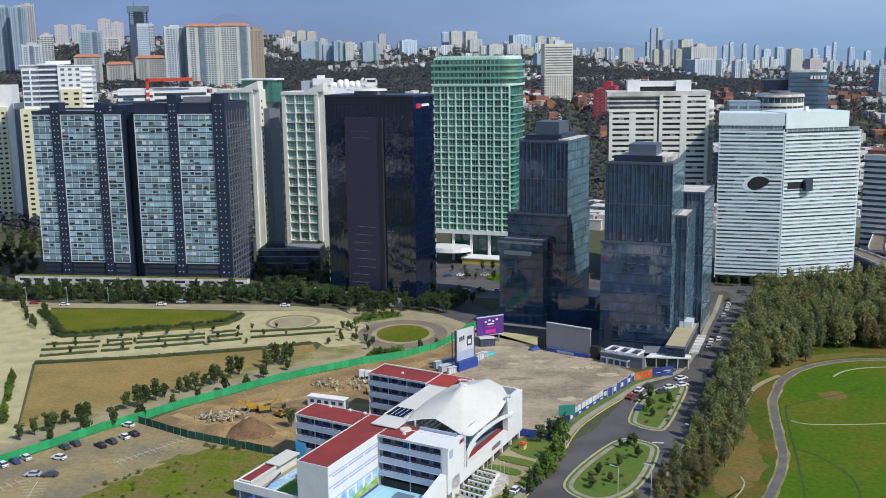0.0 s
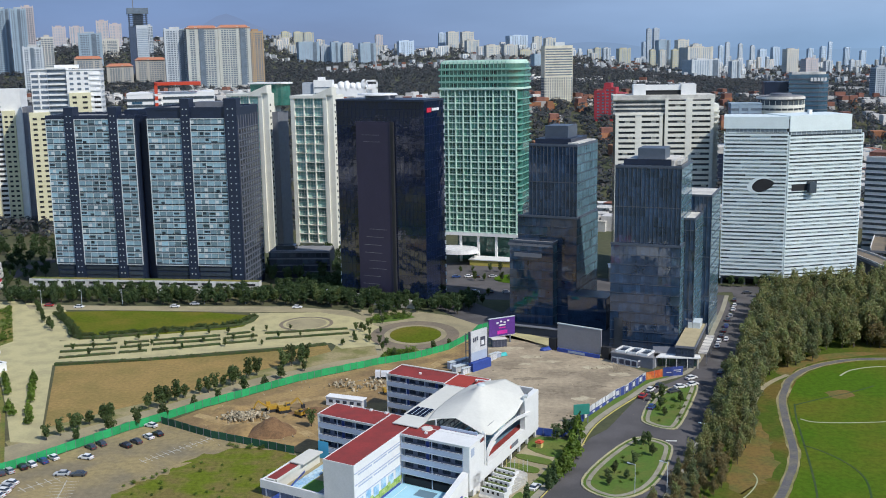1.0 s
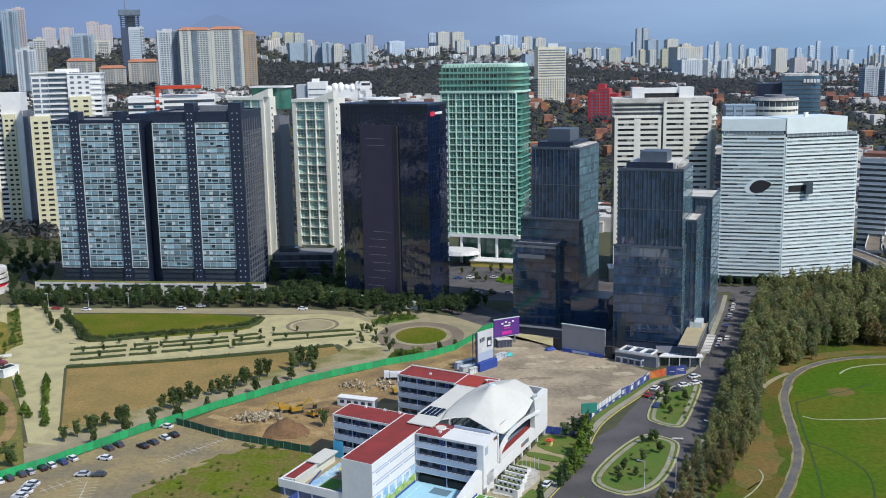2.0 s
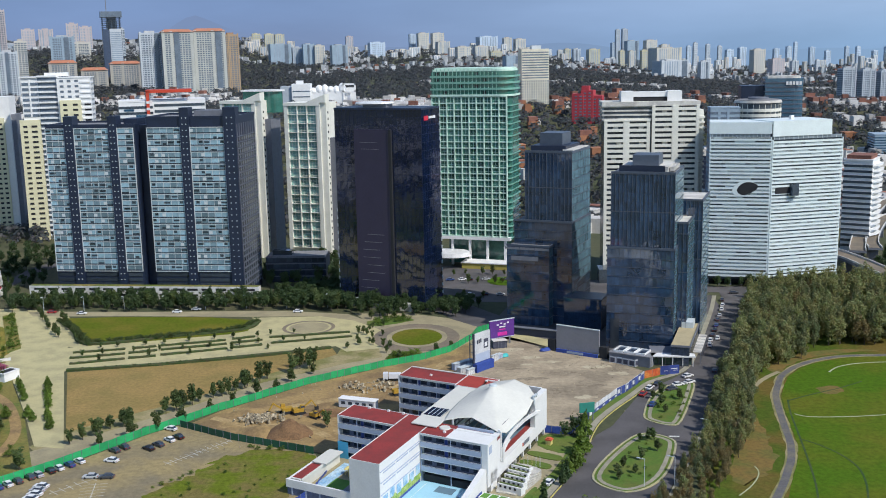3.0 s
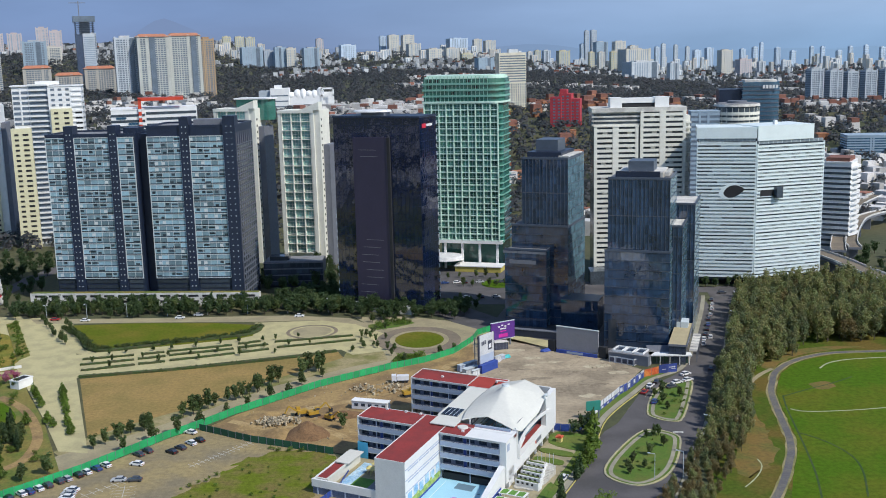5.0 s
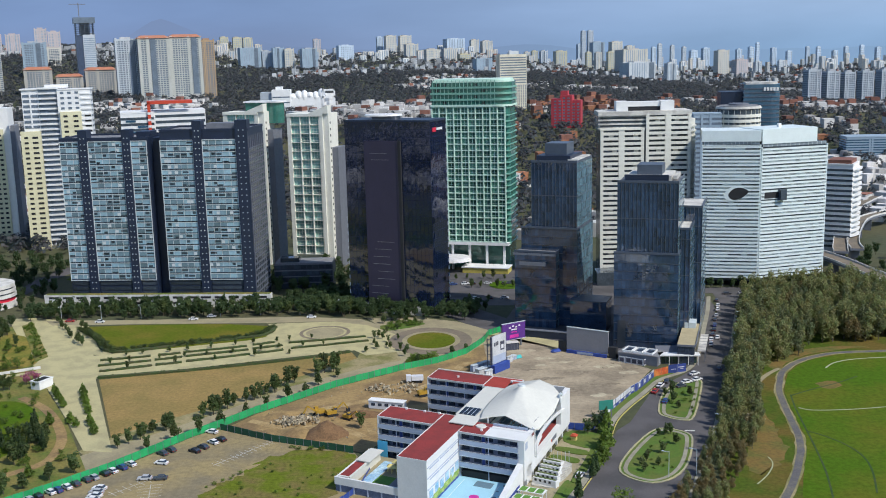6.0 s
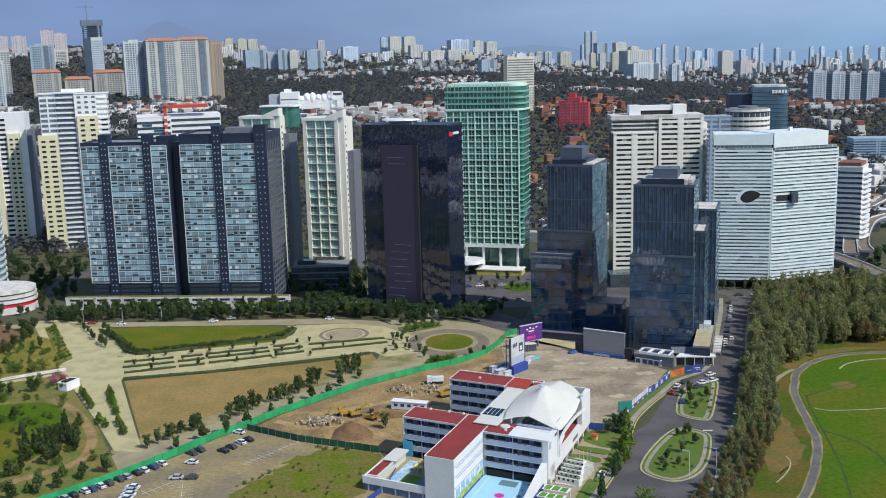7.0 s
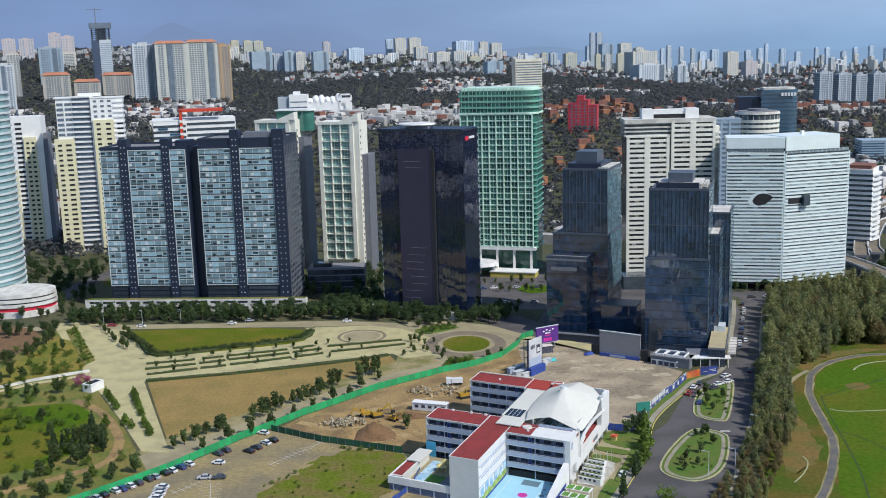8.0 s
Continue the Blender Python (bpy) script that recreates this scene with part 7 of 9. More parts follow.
for k in range(5):
    c = thing("terrace_wall", *at_school(50.2, 1.6 + 2.7 * k), SR - 6, "low white garden terrace wall with planting", "wall", "garden terraces")
    part("wall", boxes((0, 7.4 - 0.4 * k, 0, 0.4, 0.1, 2.2 + 0.25 * k), (7.0 - 0.4 * k, 7.4 - 0.4 * k, 0.4, 2.2, 0.1, 2.0 + 0.25 * k)), M_SCHOOL, c)
    part("planting", boxes((0.4, 6.8 - 0.4 * k, 0.4, 1.1, 0.1, 2.35 + 0.25 * k)), M_HEDGEROW, c)
    rep("slot", boxes((-0.35, 0.35, -0.04, 0, 0, 0.7)), M_DARK, c, [(1.0 + 1.5 * i, 0, 1.2 + 0.2 * k) for i in range(4)])
for k in range(3):
    c = thing("canopy", *at_school(49.5, -10.5 - 5.2 * k), SR, "white garden canopy with green roof panels", "canopy", "garden canopies")
    part("roof", boxes((0, 7.6, 0, 3.4, 2.9, 3.05)), M_SCHOOL, c)
    rep("roof_panel", boxes((0.3, 2.2, 0.3, 3.1, 3.05, 3.1)), M_TURF, c, [(2.4 * i, 0, 0) for i in range(3)])
    rep("post", boxes((-0.1, 0.1, -0.1, 0.1, 0, 2.9)), M_SCHOOL, c, [(x, y, 0.07) for x in (0.3, 7.3) for y in (0.3, 3.1)])
for k in range(6):
    c = thing("flag_pole", *at_school(50.6 + 1.1 * k, 18.5 + 0.4 * k), SR, "slim pale pole beside the garden steps", "pole", "garden poles")
    part("shaft", boxes((-0.05, 0.05, -0.05, 0.05, 0, 3.6)), M_FRAME if k % 3 else M_PLAYYEL, c)
c = thing("play_house", *at_school(52, 37.5), SR, "small orange and red play house on the lawn", "play house")
part("wall", boxes((0, 1.6, 0, 1.6, 0.1, 1.5)), M_PLAYYEL, c)
part("roof", boxes((-0.2, 1.8, -0.2, 1.8, 1.5, 1.9), (0.2, 1.4, 0.2, 1.4, 1.9, 2.2)), M_PLAYRED, c)
SCHOOLSET = [court, yard, garden, lawn] + beds
done = set()
for ob in list(school.children_recursive) + SCHOOLSET + list(court.children) + list(yard.children):
    if ob.data.name not in done:
        done.add(ob.data.name)
        for v in ob.data.vertices:
            v.co.x -= SHEAR * v.co.y
    if ob not in SCHOOLSET:
        ob.matrix_basis = pose(ob.matrix_basis.translation.x - SHEAR * ob.matrix_basis.translation.y, ob.matrix_basis.translation.y, ob.matrix_basis.translation.z)


for q in scatter([(-97, 206), (-88, 248), (-78, 268), (-62, 278), (-52, 270), (-54, 236), (-66, 206)], 4.2):
    if noise.noise(Vector((q[0] * 0.09, q[1] * 0.09, 4))) > 0.05:
        tree(K_BUSH, q[0], q[1], random.uniform(0.2, 0.5), "low weedy shrub beside the car park", "weed shrubs", "bush")
for q in along([(-68, 281), (-56, 278)], 1.6, 0.9) + along([(-90, 254), (-80, 263)], 2.0, 0.8):
    tree(K_BUSH, q[0], q[1], random.uniform(0.35, 0.75), "overgrown weedy shrub beside the car park", "weed shrubs", "bush")


# ---- fences, hoardings and signs ----
def run(line, step_):
    """Evenly spaced stretches of a line: start, heading, length."""
    out = []
    for a, b in zip(line, line[1:]):
        a, b = Vector(a), Vector(b)
        n = max(1, round((b - a).length / step_))
        for k in range(n):
            p = a + (b - a) * k / n
            out.append((p.x, p.y, math.degrees(math.atan2(b.y - a.y, b.x - a.x)), (b - a).length / n))
    return out


M_GREENSHEET = mat("green_fence_sheet", (0.02, 0.33, 0.11), 0.6, var=0.12, scale=0.15, fine=1.0, rand=0.15)
M_DKGREEN = mat("dark_green_mesh", (0.015, 0.085, 0.045), 0.8, var=0.2, rand=0.2)


def fence(line, m, h, label, pitch=3.0, th=0.08):
    f = thing("fence", line[0][0], line[0][1], 0, 0, label, "fence")
    o = Vector(line[0])
    meshes = {}
    for x, y, a, l in run(line, pitch):
        key = round(l, 1)
        if key not in meshes:
            me = bpy.data.meshes.new("panel")
            bm = boxes((0.03, l - 0.03, -th / 2, th / 2, 0.05, h))
            bm.to_mesh(me)
            bm.free()
            meshes[key] = me
        ob = link("panel", meshes[key], m, f)
        ob.matrix_basis = pose(x - o.x, y - o.y, random.uniform(-0.06, 0.06), random.uniform(-2, 2), 0, a)
    rep("post", boxes((-0.06, 0.06, -0.12, 0.0, 0, h + 0.15)), M_LATTICE, f, [(x - o.x, y - o.y, 0, a) for x, y, a, l in run(line, pitch)])
    return f


GLINE = [(-170, 228), (-148.6, 245.4), (-141.5, 251.5), (-122.4, 269.8), (-101.4, 296.2), (-94.2, 303.2), (-83.3, 315.5), (-55.4, 342), (-29.3, 359.8), (-15.6, 366.6), (-3.1, 377.6), (6.2, 394.6), (9, 404), (15, 409)]
fence(GLINE, M_GREENSHEET, 2.6, "bright green sheet fence round the site")
fence([(-92.9, 301.4), (-74.9, 288.4), (-48.4, 274.6)], M_DKGREEN, 2.3, "dark green mesh fence across the site")
fence([(-54, 234), (-46, 247), (-42.5, 262)], M_BLUE, 1.8, "blue sheeted fence behind the school")
M_HOARD = mat("hoarding_white", (0.60, 0.61, 0.63), 0.6, var=0.12, scale=0.3, fine=2, rand=0.15)
M_PRINT = mat("blue_print", (0.035, 0.06, 0.24), 0.6, var=0.2, scale=0.3, fine=1.5, rand=0.25)
M_ORANGERED = mat("orange_red_print", (0.50, 0.085, 0.03), 0.6, var=0.3, scale=0.4, fine=1.5, second=(0.58, 0.2, 0.05))
M_SLATEPRINT = mat("slate_print", (0.06, 0.065, 0.10), 0.6, var=0.3, scale=0.5, fine=2)
hl = [(37.5, 299.0), (50.2, 317.7), (54.1, 322.0), (63.6, 335.9)]
h = fence(hl, M_HOARD, 3.0, "white and blue printed hoarding along the vacant lot", 2.6, 0.12)
spots = [(x - 37.5, y - 299.0, 0, a) for x, y, a, l in run(hl, 2.6)]
rep("blue_foot", boxes((0.05, 2.5, -0.12, -0.07, 0.1, 1.25)), M_PRINT, h, spots[1:9])
rep("blue_sheet", boxes((0.05, 2.5, -0.12, -0.07, 0.1, 2.95)), M_PRINT, h, spots[9:])
rep("white_print", boxes((0.35, 2.0, -0.15, -0.12, 0.9, 2.3)), M_HOARD, h, spots[9::2])
rep("white_print", boxes((0.6, 2.2, -0.15, -0.12, 0.3, 0.9)), M_HOARD, h, spots[2:9:2])
h = fence([(63.8, 336.2), (70.2, 339.6)], M_ORANGERED, 2.8, "red and orange printed hoarding at the corner", 3.4, 0.12)
h = fence([(70.4, 339.7), (77.6, 340.9)], M_PRINT, 3.4, "deep blue hoarding at the corner", 3.6, 0.12)
rep("white_bar", boxes((0.4, 2.9, -0.1, -0.065, 2.0, 2.25), (1.2, 3.0, -0.1, -0.065, 1.4, 1.55)), M_SIGN, h, [(x - 70.4, y - 339.7, 0, a) for x, y, a, l in run([(70.4, 339.7), (77.6, 340.9)], 3.6)])
hl = [(55.5, 357.0), (57.8, 355.2), (63.6, 350.4), (70.7, 355.7)]
h = fence(hl, M_HOARD, 2.6, "printed panels round the sales pavilion", 2.4, 0.12)
rep("dark_print", boxes((0.25, 2.1, -0.11, -0.07, 0.4, 2.2)), M_SLATEPRINT, h, [(x - 55.5, y - 357.0, 0, a) for x, y, a, l in run(hl, 2.4)])
fence([(18, 287), (29, 284), (37, 297)], M_BLUE, 2.4, "blue sheet fence behind the school garden")
M_TEALSIGN = mat("teal_sign", (0.03, 0.22, 0.17), 0.5, var=0.1)
b = thing("sign_board", 33.6, 294.5, 0, 10, "small teal sign board on posts", "sign")
part("panel", boxes((0, 5, -0.2, 0.2, 3.0, 6.2)), M_TEALSIGN, b)
rep("post", boxes((-0.15, 0.15, -0.15, 0.15, 0, 3.0)), M_LATTICE, b, [(0.5, 0, 0), (4.5, 0, 0)])

M_SCREEN = mat("grey_board", (0.24, 0.235, 0.25), 0.7, var=0.06, scale=0.2, fine=1.5)
b = thing("display_board", 38.0, 374.0, 0, -36, "big blank grey display board on a frame", "board")
part("panel", boxes((0, 18.2, -0.3, 0.3, 1.6, 10.6)), M_SCREEN, b)
part("top_edge", boxes((-0.1, 18.3, -0.4, 0.4, 10.6, 10.9)), M_FRAME, b)
rep("speaker_tower", boxes((0, 3.0, -0.6, 1.4, 0, 4.6)), M_DARK, b, [(-3.6, 0, 0), (18.6, 0, 0)])
part("skirt", boxes((0.3, 17.9, -1.2, -0.4, 0.05, 1.4)), M_BLUE, b, "blue ground sheet")
part("skirt_print", boxes((5, 12, -1.24, -1.2, 0.3, 1.2)), M_RAIL, b)
rep("strut", boxes((-0.12, 0.12, 0.3, 3.5, 0, 0.3)), M_LATTICE, b, [(2 + 4.8 * k, 0, 0) for k in range(4)])
M_PURPLE = mat("purple_poster", (0.10, 0.03, 0.22), 0.5, var=0.15, scale=0.2, fine=1)
b = thing("billboard", 12.4, 383.0, 0, 26, "dark purple billboard with magenta and white print", "billboard")
part("panel", boxes((0, 11.4, -0.35, 0.35, 3.2, 10.2)), M_PURPLE, b)
part("edge", boxes((-0.15, 11.55, -0.4, 0.4, 10.2, 10.4), (-0.15, 11.55, -0.4, 0.4, 3.0, 3.2)), M_FRAME, b)
part("print", boxes((3.6, 8.0, -0.4, -0.35, 3.9, 5.3)), M_MAGENTA, b, "magenta print shape")
rep("print_bar", boxes((0, 0.9, -0.4, -0.35, 0, 0.6)), M_SIGN, b, [(3.2 + 1.6 * k, 0, 8.1 + 0.5 * (k % 2)) for k in range(4)])
part("print_bar_small", boxes((4.4, 7.2, -0.4, -0.35, 7.2, 7.7)), M_SIGN, b)
part("print_bar_small", boxes((4.4, 7.2, -0.4, -0.35, 6.2, 6.6)), M_MAGENTA, b)
rep("post", boxes((-0.25, 0.25, -0.25, 0.25, 0, 3.2)), M_LATTICE, b, [(2, 0, 0), (9.4, 0, 0)])
b = thing("billboard", 4.3, 350.0, 0, 46, "tall white billboard on a blue steel frame", "billboard")
part("panel", boxes((0, 8.6, -0.2, 0.2, 3.4, 14.4)), M_HOARD, b)
part("lower_print", boxes((0.2, 8.4, -0.26, -0.2, 3.6, 6.6)), M_RAIL, b, "blue-grey lower print")
rep("print_shape", boxes((0, 0.7, -0.26, -0.2, 0, 1.5)), M_SLATEPRINT, b, [(1.1 + 0.95 * k, 0, 10.3 + 0.15 * k) for k in range(3)])
part("print_patch", boxes((5.0, 7.6, -0.26, -0.2, 8.0, 11.5)), M_SLATEPRINT, b)
part("print_patch_pale", boxes((5.5, 7.0, -0.29, -0.26, 8.6, 10.2)), M_HOARD, b)
rep("leg", boxes((-0.25, 0.25, -0.1, 0.5, 0, 14.4)), M_SLATEPRINT, b, [(-0.3, 0, 0), (8.9, 0, 0)])
part("base", boxes((-0.6, 9.2, -1.6, 0.4, 0, 3.2)), M_BLUE, b, "blue sheeted base")
rep("brace", boxes((-0.12, 0.12, 0.4, 5.5, 0, 0.25)), M_BLUE, b, [(0.1, 0, 0.1), (8.4, 0, 0.1), (4.2, 0, 0.1)])
rep("back_strut", boxes((-0.1, 0.1, 0.5, 2.6, 0, 0.2)), M_LATTICE, b, [(x, 0, z) for x in (0.4, 8.2) for z in (4, 7, 10, 13)])
rep("back_post", boxes((-0.12, 0.12, 2.5, 2.75, 0, 13.4)), M_LATTICE, b, [(0.4, 0, 0), (8.2, 0, 0)])
for x, y, rz, w, d, hh, m, lab in ((-3.0, 352.2, 40, 9.5, 1.6, 2.4, M_RAIL, "row of grey-blue site panels"), (-1.0, 348.0, 40, 7.0, 2.2, 2.0, M_HOARD, "pale site store with flat roof"), (1.4, 345.4, 42, 3.6, 1.0, 2.2, M_HOARD, "white printed site panel"), (13.6, 379.4, 10, 5.6, 3.0, 3.0, M_SLATEPRINT, "dark ticket booth with a cream awning"), (11.6, 361.0, 50, 4.2, 0.5, 2.6, M_HOARD, "white printed site panel"), (13.6, 364.8, 40, 3.4, 1.6, 1.6, M_RAIL, "grey-blue site store")):
    c = thing("site_store", x, y, 0.05, rz, lab + " beside the billboard", "store", "site stores")
    part("body", boxes((0, w, 0, d, 0, hh)), m, c)
    part("roof", boxes((-0.1, w + 0.1, -0.3, d + 0.1, hh, hh + 0.15)), M_TENT if m is M_SLATEPRINT else M_FRAME, c)
    rep("panel_gap", boxes((-0.05, 0.05, -0.03, 0, 0.1, hh - 0.1)), M_LATTICE, c, [(w * (k + 0.5) / 4, 0, 0) for k in range(4)])
M_CYANTARP = mat("cyan_tarpaulin", (0.04, 0.42, 0.42), 0.6, var=0.2)
for x, y, m, lab in ((16.5, 368.5, M_CYANTARP, "cyan tarpaulin bundle"), (33.6, 375, M_BLUE, "blue tarpaulin bundle"), (-2, 358, M_LATTICE, "stack of grey steel sections")):
    bm = bmesh.new()
    bmesh.ops.create_icosphere(bm, subdivisions=2, radius=1.0)
    for v in bm.verts:
        v.co = Vector((v.co.x * 2.6, v.co.y * 1.5, max(v.co.z, -0.2) * 1.0)) * (1 + 0.3 * noise.noise(v.co * 1.7))
    tb = thing("tarpaulin", x, y, 0.25, random.uniform(0, 90), lab + " on the ground", "tarpaulin", "site clutter")
    part("sheet", bm, m, tb)

# ---- building site ----
M_CABIN = mat("cabin_white", (0.66, 0.67, 0.70), 0.5, var=0.05)
M_DIGGER = mat("digger_yellow", (0.42, 0.25, 0.03), 0.5, var=0.12, scale=1.5, fine=6)
c = thing("site_cabin", -43.5, 315.6, 0, -22, "white container office with windows", "cabin")
part("body", boxes((0, 13, 0, 3, 0.2, 3.0)), M_CABIN, c)
part("roof", boxes((-0.2, 13.2, -0.2, 3.2, 3.0, 3.2)), M_WHITE, c)
rep("window", boxes((0, 1.4, -0.05, 0, 0, 1.0)), M_CLASS, c, [(1 + 2.5 * k, 0, 1.3) for k in range(5)])
rep("foot", boxes((0, 0.4, 0.5, 2.5, 0, 0.2)), M_LATTICE, c, [(0.5, 0, 0), (6, 0, 0), (12, 0, 0)])


def digger(x, y, rz, s, label):
    d = thing("excavator", x, y, 0.04, rz, label, "excavator", "site diggers")
    d.scale = (s, s, s)
    for yy in (-1.2, 0.8):
        bm = bmesh.new()
        add_prism(bm, smooth_poly([(-2, 0.45), (-1.6, 0), (1.6, 0), (2, 0.45), (1.6, 0.9), (-1.6, 0.9)], 2), 0, 0.55)
        ob = part("track", bm, M_DARK, d)
        ob.matrix_basis = pose(0, yy + 0.5, 0, 90, 0, 0)
    part("body", boxes((-2.2, 1.4, -1.2, 1.2, 1.0, 2.2)), M_DIGGER, d)
    cab = part("cab", boxes((0.2, 1.6, -1.2, 0.0, 2.2, 3.4)), M_DIGGER, d)
    part("cab_glass", boxes((0.35, 1.64, -1.24, -0.1, 2.5, 3.2)), M_CLASS, cab)
    bm = boxes((0, 4.2, -0.25, 0.25, -0.25, 0.25))
    ob = part("boom", bm, M_DIGGER, d)
    ob.matrix_basis = pose(1.2, 0.3, 1.8, 0, -38, 0)
    ob = part("arm", boxes((0, 3.0, -0.2, 0.2, -0.2, 0.2)), M_DIGGER, d)
    ob.matrix_basis = pose(4.5, 0.3, 4.3, 0, 58, 0)
    part("bucket", boxes((5.6, 6.8, -0.3, 0.9, 0.7, 1.8)), M_DARK, d)


digger(-60.5, 311.0, 200, 0.95, "yellow excavator beside the rubble")
digger(-56.0, 310.0, 20, 0.95, "yellow excavator working beside the earth mound")
digger(-50.5, 305.5, -40, 0.8, "rusty excavator on the building site")
digger(-23.5, 326.5, 20, 1.0, "yellow excavator near the school")
tr = thing("dump_truck", -26, 343, 0.04, 0, "white dump truck on bare earth", "truck")
part("cab", boxes((-3.2, -1.4, -1.2, 1.2, 0.7, 2.9)), M_CABIN, tr)
part("bed", boxes((-1.2, 3.2, -1.3, 1.3, 1.0, 2.6)), M_CABIN, tr)
part("chassis", boxes((-3.0, 3.0, -0.8, 0.8, 0.5, 1.0)), M_DARK, tr)


def wheel_mesh(r, w):
    bm = bmesh.new()
    bmesh.ops.create_cone(bm, cap_ends=True, segments=14, radius1=r, radius2=r, depth=w, matrix=Matrix.Rotation(math.pi / 2, 4, "X"))
    return bm


rep("wheel", wheel_mesh(0.5, 0.4), M_DARK, tr, [(x, y, 0.5) for x in (-2.3, 1.0, 2.3) for y in (-1.1, 1.1)])


def mound(x, y, rx, ry, h, m, label, name="earth_mound", rough=0.25):
    bm = bmesh.new()
    n, rings = 36, 9
    rows = []
    for j in range(rings + 1):
        f = j / rings
        row = []
        for k in range(n):
            a = 2 * math.pi * k / n
            p = Vector((math.cos(a) * f, math.sin(a) * f, 0))
            q = 1 + 0.22 * noise.noise(p * 2.2 + Vector((x, y, 0)))
            z = h * (1 - f) ** 0.85 * (1 + rough * noise.noise(p * 5 + Vector((y, x, 1))))
            row.append(bm.verts.new((p.x * rx * q, p.y * ry * q, z - 0.12 * f)))
        rows.append(row)
    for a, b in zip(rows[1:], rows[2:]):
        for k in range(n):
            bm.faces.new((a[k], b[k], b[(k + 1) % n], a[(k + 1) % n]))
    bm.faces.new(rows[1])
    for f in bm.faces:
        f.smooth = True
    e = thing(name, x, y, 0.03, 0, label, "mound", "earth mounds")
    part("earth", bm, m, e)


M_TRACK = mat("rutted_track", (0.38, 0.27, 0.125), 0.95, var=0.25, scale=0.2, fine=1.0, second=(0.27, 0.18, 0.075), bump=0.1)
M_EARTH = mat("dark_earth", (0.185, 0.105, 0.05), 0.95, var=0.25, scale=0.4, fine=2.0, bump=0.1)
mound(-57.5, 292, 7.5, 6.0, 5.0, M_EARTH, "steep heap of dark brown earth")
mound(-66, 294, 9, 6, 2.2, M_DIRT, "low heap of pale earth")
mound(-46, 309, 9, 3.5, 2.0, M_EARTH, "long bank of dark earth")
mound(-72, 312, 8, 5, 1.6, M_DIRT, "low heap of pale earth")
mound(-34, 335, 8, 5, 1.8, M_DIRT, "rubble-strewn heap of pale earth")


def rubble(name, places, size, m, label):
    """Broken pieces strewn about, joined."""
    bm = bmesh.new()
    for x, y, s in places:
        r = size * random.uniform(0.4, 1.3)
        mtx = Matrix.Translation((x, y, r * 0.3 + s)) @ Euler((random.uniform(0, 6), random.uniform(0, 6), random.uniform(0, 6))).to_matrix().to_4x4() @ Matrix.Diagonal((r, r * random.uniform(0.4, 0.9), r * random.uniform(0.3, 0.6), 1))
        bmesh.ops.create_cube(bm, size=1.0, matrix=mtx)
    tagged(part(name, bm, m, None), label, "rubble", kind="stuff")


M_RUBBLE = mat("concrete_rubble", (0.38, 0.32, 0.22), 0.9, var=0.25, scale=0.8, fine=3, rand=0.35, island=True)
rubble("rubble", [(-68 + random.gauss(0, 3.2), 305 + random.gauss(0, 1.8), random.uniform(0, 1.2)) for _ in range(230)] + [(-34 + random.gauss(0, 4), 335 + random.gauss(0, 2.2), random.uniform(0, 1.0)) for _ in range(160)], 0.95, M_RUBBLE, "broken pale concrete rubble on bare earth")
rubble("lot_debris", [(random.uniform(10, 60), random.uniform(300, 380), 0) for _ in range(120)] + [(56 + random.gauss(0, 5), 350 + random.gauss(0, 4), 0) for _ in range(120)], 0.4, M_RUBBLE, "scattered pale debris on the vacant lot")
rubble("site_stones", [(random.uniform(-80, -10), random.uniform(280, 350), 0) for _ in range(130)], 0.5, M_RUBBLE, "scattered stones on the building site")

M_PALEDUST = mat("pale_dust", (0.46, 0.40, 0.28), 0.95, scale=0.3, fine=1.2, var=0.2, second=(0.34, 0.28, 0.19))
M_DARKDUST = mat("dark_gravel", (0.20, 0.16, 0.11), 0.95, scale=0.3, fine=1.2, var=0.2, second=(0.28, 0.23, 0.16))
for x, y, rx, ry, m in ((27, 366, 4.5, 1.6, M_PALEDUST), (33, 360, 5, 1.2, M_PALEDUST), (24, 357, 2.5, 1.0, M_PALEDUST), (50, 352, 5, 2.2, M_PALEDUST), (56, 343, 4, 2.2, M_PALEDUST), (19, 378, 7, 2.5, M_PALEDUST), (24, 340, 6, 1.6, M_DARKDUST), (36, 346, 5, 1.2, M_DARKDUST), (44, 330, 6, 1.5, M_DARKDUST), (30, 325, 5, 1.6, M_DARKDUST), (20, 352, 4, 1.0, M_DARKDUST), (40, 318, 4, 2.0, M_PALEDUST)):
    slab("dust_patch", ragged([(x + rx * math.cos(k * 0.785), y + ry * math.sin(k * 0.785)) for k in range(8)], 6, 1.3, 0.16), m, "uneven patch of dust on the vacant lot", 0.058)
for level, (ln, w) in enumerate((([(-84, 309), (-70, 300), (-58, 300), (-48, 292), (-44, 286)], 1.6), ([(-80, 300), (-62, 316), (-40, 326), (-20, 340), (-4, 366)], 1.8), ([(-50, 308), (-44, 300), (-42, 290)], 1.4))):
    structure("dirt_track", ribbon(smooth_poly(ln, 8, False), -w, w, -0.1, 0.046 + 0.008 * level), M_TRACK, "rutted vehicle track across bare earth", "ground")
# ---- low buildings at the foot of the glass towers ----
M_PAVGLASS = mat("pavilion_glass", (0.03, 0.075, 0.065), 0.15, var=0.3, scale=0.4, fine=2, ior=1.8)
M_TAN = mat("tan_roof", (0.42, 0.35, 0.21), 0.85, var=0.12, scale=0.3, fine=2)
p = thing("tower_podium", 70.4, 352.6, 0, -9, "low glazed podium with a white canopy edge", "podium")
part("wall", boxes((0, 14.6, 0, 12, 0, 3.6)), M_WBODY, p)
